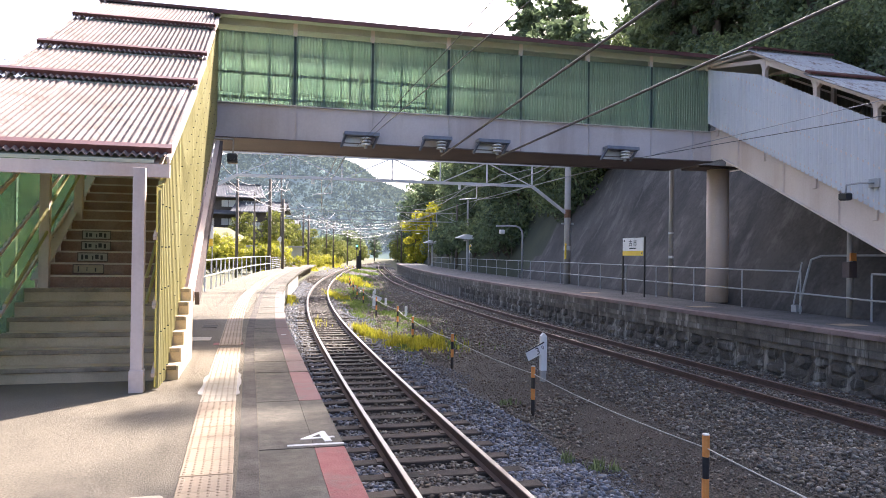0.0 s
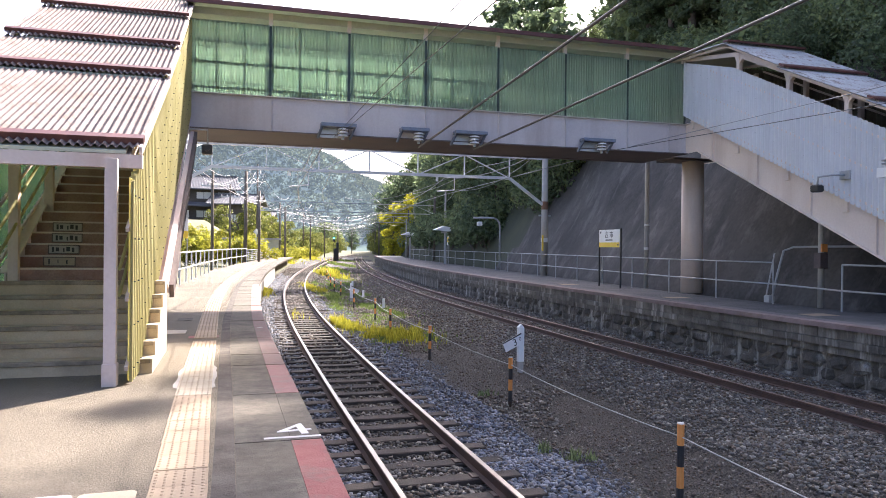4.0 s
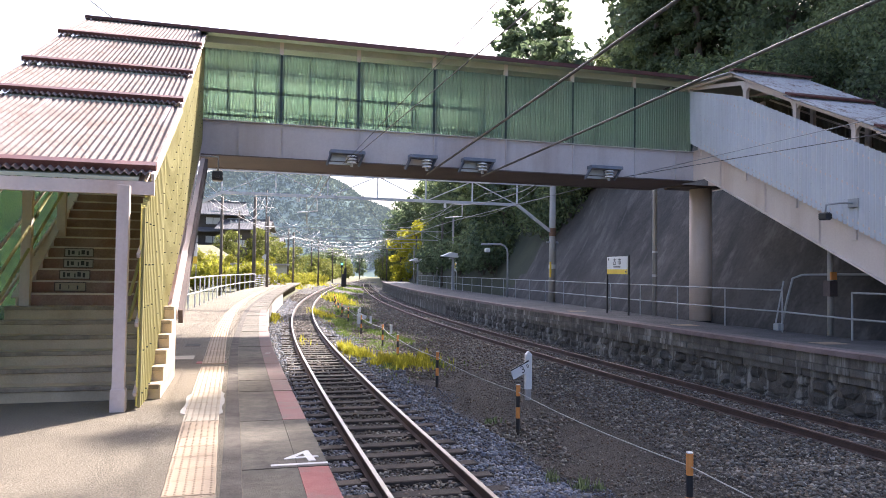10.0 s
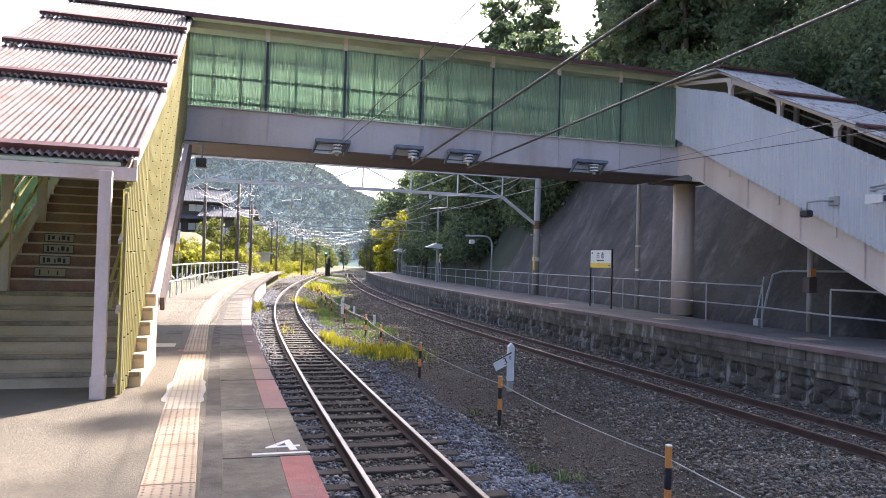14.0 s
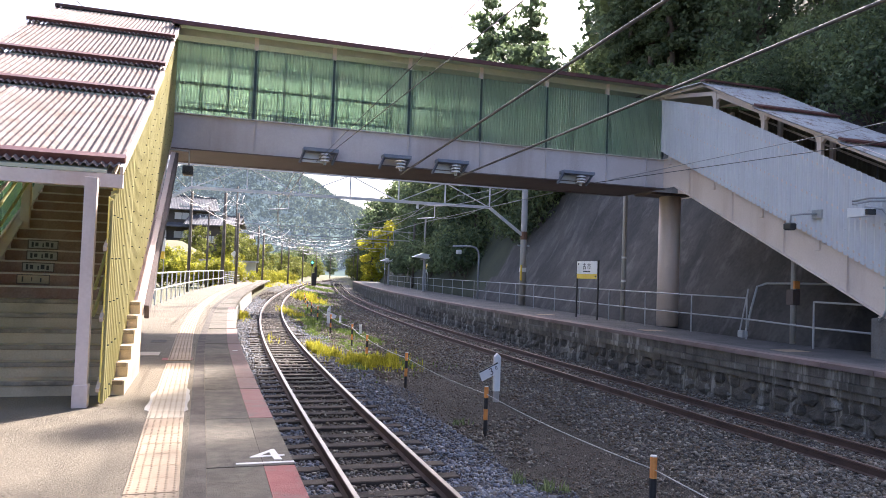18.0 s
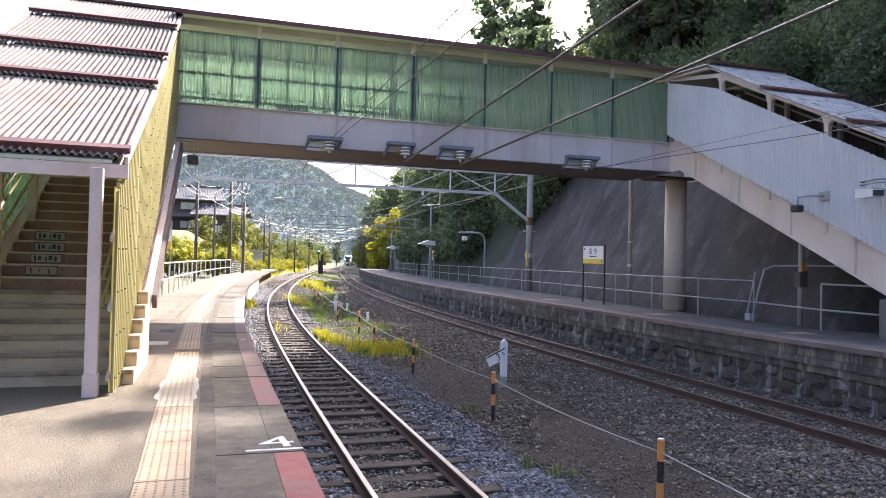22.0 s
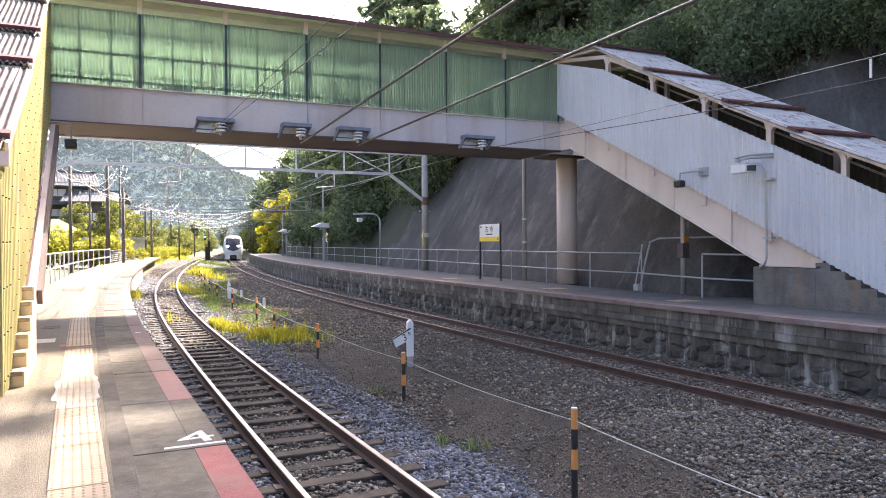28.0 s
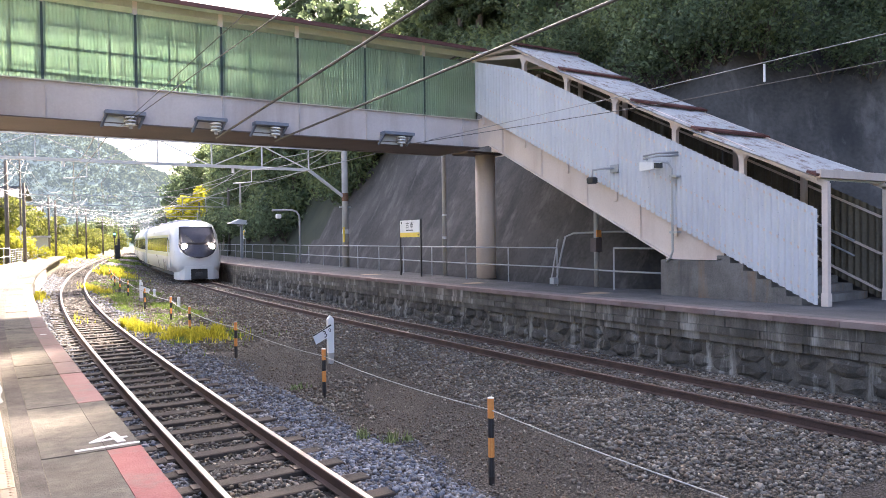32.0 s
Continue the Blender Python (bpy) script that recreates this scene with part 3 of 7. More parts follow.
def prism(bm, profile, x0, x1, axis="x"):
    """A solid from an outline, (a, b) points in turn, pushed along an axis: for x the outline is (y, z), for y (x, z), for z (x, y)."""
    at = {"x": lambda a, b, c: (c, a, b), "y": lambda a, b, c: (a, c, b), "z": lambda a, b, c: (a, b, c)}[axis]
    r0 = [bm.verts.new(at(a, b, x0)) for a, b in profile]
    r1 = [bm.verts.new(at(a, b, x1)) for a, b in profile]
    n = len(profile)
    bm.faces.new(r0)
    bm.faces.new(r1[::-1])
    for i in range(n):
        bm.faces.new((r0[(i + 1) % n], r0[i], r1[i], r1[(i + 1) % n]))
    bmesh.ops.recalc_face_normals(bm, faces=bm.faces[:])
    return bm


def wavy(bm, start, along, length, edge, pitch, amp, out, per=6, thick=0.004):
    """A corrugated sheet: waves follow each other from start along a direction; edge(s) gives the two ends (low, high) of the
    sheet at s metres as offsets from there; out is the way the waves stand off."""
    start, along, out = Vector(start), Vector(along).normalized(), Vector(out).normalized()
    n = max(int(length / pitch * per), 2)
    front, back = [], []
    for i in range(n + 1):
        s = length * i / n
        o = out * (amp * math.sin(2 * math.pi * s / pitch))
        lo, hi = edge(s)
        base = start + along * s
        front.append((bm.verts.new(base + Vector(lo) + o), bm.verts.new(base + Vector(hi) + o)))
        back.append((bm.verts.new(base + Vector(lo) + o - out * thick), bm.verts.new(base + Vector(hi) + o - out * thick)))
    for i in range(n):
        (a, b), (c, d) = front[i], front[i + 1]
        bm.faces.new((a, c, d, b))
        (a2, b2), (c2, d2) = back[i], back[i + 1]
        bm.faces.new((a2, b2, d2, c2))
        bm.faces.new((a, a2, c2, c))
        bm.faces.new((b, d, d2, b2))
        for e in ((a, c), (b, d), (a2, c2), (b2, d2)):
            bm.edges.get(e).smooth = False
    return bm


def letters(name, text, size, material, parent, m, thick=0.004):
    """Raised writing in the built-in font, turned into a mesh."""
    cu = bpy.data.curves.new(name, "FONT")
    cu.body, cu.size, cu.extrude, cu.align_x, cu.align_y = text, size, thick, "CENTER", "CENTER"
    tmp = bpy.data.objects.new(name, cu)
    scene.collection.objects.link(tmp)
    me = bpy.data.meshes.new_from_object(tmp.evaluated_get(bpy.context.evaluated_depsgraph_get()))
    bpy.data.objects.remove(tmp)
    bpy.data.curves.remove(cu)
    me.materials.clear()
    me.materials.append(material)
    ob = new(name, me)
    ob.parent = parent
    ob.matrix_basis = m
    return ob


# ---- the plan ----
RAIL_TOP_N, RAIL_TOP_F = -0.85, -0.90
BED = -1.03                                    # top of the ballast between the tracks
track_near = curve_of((-40, 2.24), (0, 2.22), (16, 2.22), (25.5, 2.40), (38, 3.05), (46, 3.70), (56, 4.75), (80, 8.0), (135, 17.5), (200, 32.0), (300, 62.0))
track_far = curve_of((-40, 9.85), (0, 9.78), (16, 9.75), (30, 9.92), (44, 10.6), (58, 11.8), (71, 13.2), (95, 16.5), (115, 19.4), (145, 24.2), (182, 30.6), (230, 39.2), (300, 54.5), (400, 82.0), (560, 150.0), (760, 262.0), (1000, 420.0))
edge_near = curve_of((-40, 0.78), (0, 0.76), (6, 0.73), (12, 0.66), (16, 0.64), (22, 0.74), (31, 1.0), (38, 1.42), (46, 2.0), (60, 3.25), (75, 4.75), (100, 7.6))
edge_far = curve_of((-40, 11.52), (0, 11.5), (18, 11.48), (27, 11.62), (36, 11.95), (45, 12.45), (58, 13.6), (71, 15.1), (95, 18.4), (112, 21.0))
back_near = curve_of((-40, -9.0), (20, -3.0), (31, -2.3), (45, -1.55), (57, -0.5), (72, 1.3), (100, 4.9))
back_far = curve_of((-40, 15.95), (12, 15.95), (13.6, 14.45), (14.1, 14.3), (15, 14.22), (16.5, 14.2), (21, 14.3), (26, 14.8), (45, 16.6), (60, 18.0), (80, 20.2), (112, 24.9))
P_FAR = 0.18
GIRDER_TOP, GIRDER_LOW, BRIDGE_Y, BRIDGE_BACK = 5.55, 4.65, 19.67, 22.1
X_LEFT, X_RIGHT, PITCH = -1.24, 13.66, 0.5

# ---- ground, hills ----
def ground_height(x, y):
    n = track_near(y) if y < 700 else track_near(700)
    f = track_far(y) if y < 700 else track_far(700)
    z = BED
    if x < n - 2.6:                                        # towards the village
        z = BED + 0.5 * min(max((n - 2.6 - x) / 6, 0), 1) + 0.018 * max(n - 12 - x, 0)
    if x > f + 3.0:
        z = BED + 0.2
    return z


def sheet(name, xs, ys, height, material, label, kind="structure", category="ground", smooth=True):
    verts = [(x, y, height(x, y)) for y in ys for x in xs]
    w = len(xs)
    faces = [(j * w + i, j * w + i + 1, (j + 1) * w + i + 1, (j + 1) * w + i) for j in range(len(ys) - 1) for i in range(w - 1)]
    return tagged(raw(name, verts, faces, material, None, "", smooth), label, category, "", kind)


sheet("ground", [-3000, -900, -300, -120, -60, -40, -30, -22, -16, -12, -9, -6, -3, 0, 3, 6, 9, 12, 15, 20, 30, 60, 120, 300, 900, 3000],
      [-3000, -600, -120, -60, -30] + list(range(-20, 130, 5)) + [140, 160, 180, 220, 260, 320, 400, 520, 700, 1000, 3000],
      lambda x, y: ground_height(x, y) - 0.14, EARTH, "brown earth and low grass of the valley floor")


def rough(x, y, s, seed=0.0):
    return noise.noise(Vector((x * s + seed, y * s, seed)))


# ballast bed, a sheet that follows both tracks
def ballast_bed():
    ys = [-14 + 0.5 * i for i in range(140)] + [56 + 3 * i for i in range(30)] + [146 + 12 * i for i in range(14)]
    verts, faces = [], []
    cols = 44
    for y in ys:
        a, b = min(edge_near(y), track_near(y) - 1.6) - 0.3 if y > 60 else edge_near(y) - 0.02, edge_far(y) + 0.1 if y < 110 else track_far(y) + 2.4
        for i in range(cols):
            x = a + (b - a) * i / (cols - 1)
            n, f = abs(x - track_near(y)), abs(x - track_far(y))
            z = BED - 0.03
            z = max(z, RAIL_TOP_N - 0.225 - max(n - 1.35, 0) * 0.45, RAIL_TOP_F - 0.215 - max(f - 1.5, 0) * 0.4)
            verts.append((x, y, z + 0.03 * rough(x, y, 1.7) + 0.02 * rough(x, y, 6.0, 4)))
    for j in range(len(ys) - 1):
        for i in range(cols - 1):
            k = j * cols + i
            faces.append((k, k + 1, k + cols + 1, k + cols))
    tagged(raw("ballast", verts, faces, GRAVEL, None, "", True), "grey-brown crushed stone ballast between the platforms", "ballast", "", "structure")


def bed_at(x, y):
    n, f = abs(x - track_near(y)), abs(x - track_far(y))
    return max(BED - 0.03, RAIL_TOP_N - 0.225 - max(n - 1.35, 0) * 0.45, RAIL_TOP_F - 0.215 - max(f - 1.5, 0) * 0.4)


ballast_bed()

ICO = [(0, 0, -1), (0.72, -0.53, -0.45), (-0.28, -0.85, -0.45), (-0.89, 0, -0.45), (-0.28, 0.85, -0.45), (0.72, 0.53, -0.45),
       (0.28, -0.85, 0.45), (-0.72, -0.53, 0.45), (-0.72, 0.53, 0.45), (0.28, 0.85, 0.45), (0.89, 0, 0.45), (0, 0, 1)]
ICO_F = [(0, 1, 2), (1, 0, 5), (0, 2, 3), (0, 3, 4), (0, 4, 5), (1, 5, 10), (2, 1, 6), (3, 2, 7), (4, 3, 8), (5, 4, 9),
         (1, 10, 6), (2, 6, 7), (3, 7, 8), (4, 8, 9), (5, 9, 10), (6, 10, 11), (7, 6, 11), (8, 7, 11), (9, 8, 11), (10, 9, 11)]


CUBE = [(-0.7, -0.7, -0.6), (0.7, -0.7, -0.6), (0.7, 0.7, -0.6), (-0.7, 0.7, -0.6), (-0.6, -0.6, 0.6), (0.6, -0.6, 0.6), (0.6, 0.6, 0.6), (-0.6, 0.6, 0.6)]
CUBE_F = [(0, 2, 1), (0, 3, 2), (4, 5, 6), (4, 6, 7), (0, 1, 5), (0, 5, 4), (1, 2, 6), (1, 6, 5), (2, 3, 7), (2, 7, 6), (3, 0, 4), (3, 4, 7)]


def stones(name, shape0, faces0, count, y0, y1, power, seed, brown):
    """Loose stones over a stretch of the ballast."""
    rng = np.random.default_rng(seed)
    ico, fac = np.array(shape0), np.array(faces0)
    nv = len(ico)
    places = []
    while len(places) < count:
        y = y0 + (y1 - y0) * rng.random() ** power
        x = edge_near(y) + 0.05 + (edge_far(y) - edge_near(y) - 0.05) * rng.random()
        n = abs(x - track_near(y))
        f = abs(x - track_far(y))
        if min(abs(n - 0.56), abs(f - 0.56)) < 0.08:
            continue
        if (x > 4.25 + 0.5 * noise.noise(Vector((x * 0.8, y * 0.5, 9))) or n < 0.6) != brown:
            continue
        worn = 4.0 < x < 6.3 and y < 19 and noise.noise(Vector((x * 0.5, y * 0.3, 3))) > -0.15
        if worn and rng.random() < 0.55:
            continue
        if n < 1.1 and ((y + 12.0) / 0.62 + 0.18) % 1.0 < 0.36 and rng.random() < 0.93:
            continue
        s = (0.014 + 0.023 * rng.random() ** 2) * (0.85 + 0.018 * y)
        if worn:
            s *= 0.62
        places.append((x, y, bed_at(x, y) + 0.3 * s + 0.018 * rng.random() + 0.03 * rough(x, y, 1.7), s))
    places = np.array(places)
    k = len(places)
    jitter = 1 + 0.75 * (rng.random((k, nv, 1)) - 0.5)
    shape = np.stack([1 + 0.7 * (rng.random(k) - 0.3), 1 + 0.5 * (rng.random(k) - 0.5), 0.55 + 0.4 * rng.random(k)], 1)[:, None, :]
    a = rng.random(k) * 6.28
    loc = ico[None] * jitter * shape
    tilt = (rng.random(k) - 0.5) * 1.3
    y2 = loc[:, :, 1] * np.cos(tilt)[:, None] - loc[:, :, 2] * np.sin(tilt)[:, None]
    z2 = loc[:, :, 1] * np.sin(tilt)[:, None] + loc[:, :, 2] * np.cos(tilt)[:, None]
    x3 = loc[:, :, 0] * np.cos(a)[:, None] - y2 * np.sin(a)[:, None]
    y3 = loc[:, :, 0] * np.sin(a)[:, None] + y2 * np.cos(a)[:, None]
    v = (np.stack([x3, y3, z2], 2) * places[:, 3][:, None, None] + places[:, None, :3]).reshape(-1, 3)
    fs = (fac[None] + nv * np.arange(k)[:, None, None]).reshape(-1, 3)
    me = bpy.data.meshes.new(name)
    me.vertices.add(len(v))
    me.vertices.foreach_set("co", v.ravel())
    me.loops.add(len(fs) * 3)
    me.loops.foreach_set("vertex_index", fs.ravel())
    me.polygons.add(len(fs))
    me.polygons.foreach_set("loop_start", np.arange(0, len(fs) * 3, 3))
    me.update()
    me.validate()
    me.materials.append(PEBBLE_BROWN if brown else PEBBLE)
    tagged(new(name, me), "loose brown-grey ballast stones" if brown else "loose blue-grey ballast stones", "gravel", "", "stuff")


stones("ballast_stones", ICO, ICO_F, 8000, 4.0, 8.5, 1.0, 5, False)
stones("ballast_stones", ICO, ICO_F, 14500, 4.0, 8.5, 1.0, 15, True)
stones("ballast_stones", CUBE, CUBE_F, 18000, 8.3, 46.0, 1.7, 6, False)
stones("ballast_stones", CUBE, CUBE_F, 37000, 8.3, 46.0, 1.7, 16, True)
stones("ballast_stones", CUBE, CUBE_F, 4000, 45.0, 84.0, 1.2, 7, False)
stones("ballast_stones", CUBE, CUBE_F, 9000, 45.0, 84.0, 1.2, 17, True)


# ---- tracks ----
def ribbon_rail(center, offset, top, ys, head, name, parent):
    """One rail: foot, web and head swept along the curve."""
    prof = [(-0.06, -0.15), (-0.06, -0.138), (-0.012, -0.12), (-0.010, -0.045), (-0.033, -0.032), (-0.033, -0.006), (-0.026, -0.001),
            (0.026, -0.001), (0.033, -0.006), (0.033, -0.032), (0.010, -0.045), (0.012, -0.12), (0.06, -0.138), (0.06, -0.15)]
    verts, faces = [], []
    for y in ys:
        d = Vector((center(y + 0.5) - center(y - 0.5), 1.0, 0)).normalized()
        nx, ny = d.y, -d.x
        for a, b in prof:
            verts.append((center(y) + nx * (offset + a), y + ny * (offset + a), top + b))
    k = len(prof)
    for j in range(len(ys) - 1):
        for i in range(k - 1):
            faces.append((j * k + i, (j + 1) * k + i, (j + 1) * k + i + 1, j * k + i + 1))
    raw(name, verts, faces, RUST_RAIL, parent)
    verts, faces = [], []
    for y in ys:
        d = Vector((center(y + 0.5) - center(y - 0.5), 1.0, 0)).normalized()
        nx, ny = d.y, -d.x
        for a, b in ((-0.034, -0.012), (-0.028, 0.001), (0.028, 0.001), (0.034, -0.012)):
            verts.append((center(y) + nx * (offset + a), y + ny * (offset + a), top + b))
    for j in range(len(ys) - 1):
        for i in range(3):
            faces.append((j * 4 + i, (j + 1) * 4 + i, (j + 1) * 4 + i + 1, j * 4 + i + 1))
    raw("railhead", verts, faces, head, parent)


def track(center, top, label, head, far):
    t = thing("railway_track", label, "track")
    ys = [-14 + 1.0 * i for i in range(100)] + [86 + 4 * i for i in range(40)] + [246 + 20 * i for i in range(far)]
    for off in (-0.5655, 0.5655):
        ribbon_rail(center, off, top, ys, head, "rail", t)
    bm = B()
    box(bm, -1.05, -0.11, -0.14, 1.05, 0.11, 0.0, 0.012)
    wood = mesh_of("sleeper", bm, SLEEPER)
    bm = B()
    box(bm, -0.13, -0.08, 0.0, 0.13, 0.08, 0.018, 0.006)
    clip = mesh_of("tie_plate", bm, IRON)
    rng = random.Random(7)
    y, k = -12.0, 0
    rest = B()
    while y < 150:
        turn = -math.degrees(math.atan(center(y + 0.5) - center(y - 0.5)))
        if y < 62:
            s = piece("sleeper", wood, t, center(y) + rng.uniform(-0.03, 0.03), y, top - 0.155 + rng.uniform(-0.008, 0.004), turn + rng.uniform(-0.8, 0.8))
            if 4 < y < 30:
                for o in (-0.5655, 0.5655):
                    piece("tie_plate", clip, s, o, 0, 0)
        else:
            a = math.radians(turn)
            p = Vector((center(y), y, top - 0.2))
            beam(rest, p - Vector((math.cos(a), math.sin(a), 0)), p + Vector((math.cos(a), math.sin(a), 0)), 0.22, 0.12)
        y += 0.62
    tagged(part("far_sleeper", rest, SLEEPER, t), "", "", "", "stuff")
    return t


track(track_near, RAIL_TOP_N, "narrow-gauge track with polished rails on dark timber sleepers", BRIGHT_RAIL, 4)
track(track_far, RAIL_TOP_F, "narrow-gauge track with brown rusty rails on timber sleepers", DULL_RAIL, 26)


# ---- near platform ----
def strip(name, f0, f1, ys, z0, z1, material, parent=None, label=""):
    """A flat solid between two curves."""
    bm = B()
    rows = []
    for y in ys:
        a, b = f0(y), f1(y)
        rows.append([bm.verts.new(p) for p in ((a, y, z0), (b, y, z0), (b, y, z1), (a, y, z1))])
    for r, s in zip(rows, rows[1:]):
        for i in range(4):
            bm.faces.new((r[i], s[i], s[(i + 1) % 4], r[(i + 1) % 4]))
    bm.faces.new(rows[0])
    bm.faces.new(rows[-1][::-1])
    bmesh.ops.recalc_face_normals(bm, faces=bm.faces[:])
    return part(name, bm, material, parent, label)


near = tagged(thing("platform_near"), "asphalt platform with concrete edge slabs and tactile strip", "platform", "", "structure")
YS = [-14 + 1.0 * i for i in range(115)]
slab_in = lambda y: edge_near(y) - 0.70
strip("platform_deck", back_near, slab_in, YS, -1.3, 0.0, ASPHALT, near)
strip("platform_wall", lambda y: slab_in(y) + 0.002, lambda y: edge_near(y) - 0.10, YS[:75], -1.3, -0.14, CONCRETE, near)
strip("slab_seam", lambda y: slab_in(y) - 0.16, lambda y: slab_in(y) - 0.004, YS, 0.0, 0.004, SEAM, near)


def skew_slab(x0a, x1a, x0b, x1b, y0, y1, z0, z1):
    return hexa(B(), [(x0a, y0, z0), (x1a, y0, z0), (x1b, y1, z0), (x0b, y1, z0), (x0a, y0, z1), (x1a, y0, z1), (x1b, y1, z1), (x0b, y1, z1)])


rng = random.Random(3)
y = -5.63
while y < 100:
    ln = 0.98 if y < 60 else 2.5
    j = 0.012
    dz = rng.uniform(-0.006, 0.003)
    r0, r1 = edge_near(y) - 0.25, edge_near(y + ln) - 0.25
    part("edge_slab", skew_slab(slab_in(y), r0 - 0.003, slab_in(y + ln), r1 - 0.003, y + j / 2, y + ln - j / 2, -0.14, 0.003 + dz), SLAB, near)
    part("edge_strip", skew_slab(r0, edge_near(y), r1, edge_near(y + ln), y + j / 2, y + ln - j / 2, -0.14, 0.004 + dz), RED_PAINT if y < 6.0 else RED_WORN if 7.5 < y < 9.9 else SLAB if y < 7.5 or y > 30 else PINK_EDGE, near)
    y += ln

# tactile tiles
bm = B()
box(bm, -0.186, -0.186, -0.02, 0.186, 0.186, 0.008, 0.004)
for i in range(6):
    for j in range(6):
        cx, cy = -0.155 + 0.062 * i, -0.155 + 0.062 * j
        ring0 = [bm.verts.new((cx + 0.015 * math.cos(a), cy + 0.015 * math.sin(a), 0.008)) for a in (0.5, 1.55, 2.6, 3.65, 4.7, 5.75)]
        ring1 = [bm.verts.new((cx + 0.009 * math.cos(a), cy + 0.009 * math.sin(a), 0.013)) for a in (0.5, 1.55, 2.6, 3.65, 4.7, 5.75)]
        for q in range(6):
            bm.faces.new((ring0[q], ring0[(q + 1) % 6], ring1[(q + 1) % 6], ring1[q]))
        bm.faces.new(ring1)
tile_a = mesh_of("tactile_tile", bm, TACTILE)
tile_b = tile_a.copy()
tile_b.materials.clear()
tile_b.materials.append(TACTILE_PALE)
tact = curve_of((-10, -0.20), (5, -0.33), (8, -0.40), (12, -0.45), (20, -0.53), (28, -0.42), (36, -0.1), (46, 0.55), (60, 1.75), (80, 3.9), (98, 6.2))
y = -3.0
while y < 92:
    a = -math.degrees(math.atan(tact(y + 0.3) - tact(y - 0.3)))
    pale = 8.1 < y < 11.9
    if not 12.6 < y < 13.1:
        piece("tactile_tile", tile_b if pale else tile_a, near, tact(y), y, 0.004 + rng.uniform(-0.002, 0.002), a + rng.uniform(-0.4, 0.4))
    y += 0.378
bm = B()
pts = []
for i in range(26):
    a = 2 * math.pi * i / 26
    r = 1 + 0.06 * math.sin(7 * a + 1) + 0.05 * math.sin(13 * a)
    pts.append((-0.42 + 0.225 * r * math.cos(a) / max(abs(math.cos(a)), 0.75), 9.3 + 0.95 * r * math.sin(a)))
prism(bm, pts, 0.0, 0.006, "z")
part("mortar_patch", bm, MORTAR, near, "pale mortar smeared round the tactile strip")
# painted marks
bm = B()
box(bm, 0.26, 6.19, 0.004, 0.735, 6.235, 0.0085)
part("line_mark", bm, WHITE_PAINT, near, "white painted position line")
letters("number_mark", "4", 0.52, WHITE_PAINT, near, Matrix.Translation((0.53, 6.44, 0.008)) @ Matrix.Rotation(radians(6), 4, "Z") @ Matrix.Diagonal((1.25, 1.0, 1.0, 1)), 0.002)
for x, y, w, d, m in ((-1.05, 14.1, 0.42, 0.55, TACTILE_PALE), (-1.0, 16.4, 0.3, 0.5, SLAB), (-0.5, 13.3, 0.5, 0.3, RED_PAINT), (0.5, 14.6, 0.1, 0.08, WHITE_PAINT)):
    bm = B()
    box(bm, x - w / 2, y - d / 2, 0.0, x + w / 2, y + d / 2, 0.006)
    part("floor_mark", bm, m, near, "faded painted platform mark")


# ---- far platform ----
far = tagged(thing("platform_far"), "shaded platform on a weathered block and stone wall", "platform", "", "structure")
YF = [-14 + 1.0 * i for i in range(125)]
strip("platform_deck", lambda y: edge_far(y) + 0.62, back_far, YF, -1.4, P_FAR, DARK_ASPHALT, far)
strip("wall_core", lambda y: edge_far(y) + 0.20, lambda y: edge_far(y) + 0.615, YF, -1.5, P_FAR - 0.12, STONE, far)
strip("paving_band", lambda y: edge_far(y) + 0.303, lambda y: edge_far(y) + 0.616, YF, P_FAR - 0.1, P_FAR + 0.004, COPING, far)
y = -8.0
while y < 108:
    ln = 1.2 if y < 40 else 2.4
    part("coping_stone", skew_slab(edge_far(y), edge_far(y) + 0.30, edge_far(y + ln), edge_far(y + ln) + 0.30, y + 0.006, y + ln - 0.006, P_FAR - 0.10, P_FAR + rng.uniform(0.0, 0.008)), RED_EDGE, far)
    y += ln
# three courses of blocks, each a little further back
for row, (zt, zb, back, ln) in enumerate(((P_FAR - 0.104, P_FAR - 0.31, 0.07, 0.86), (P_FAR - 0.318, P_FAR - 0.46, 0.04, 0.9), (P_FAR - 0.468, P_FAR - 0.62, 0.10, 0.95))):
    y = -6.0 + 0.37 * row
    while y < 46:
        b = back + rng.uniform(-0.012, 0.012)
        part("wall_block", skew_slab(edge_far(y) + b, edge_far(y) + 0.3, edge_far(y + ln) + b, edge_far(y + ln) + 0.3, y + 0.008, y + ln - 0.008, zb, zt), BLOCK, far)
        y += ln
    strip("wall_course", lambda y: edge_far(y) + back + 0.01, lambda y: edge_far(y) + 0.3, [46 + 2 * i for i in range(32)], zb, zt, BLOCK, far)
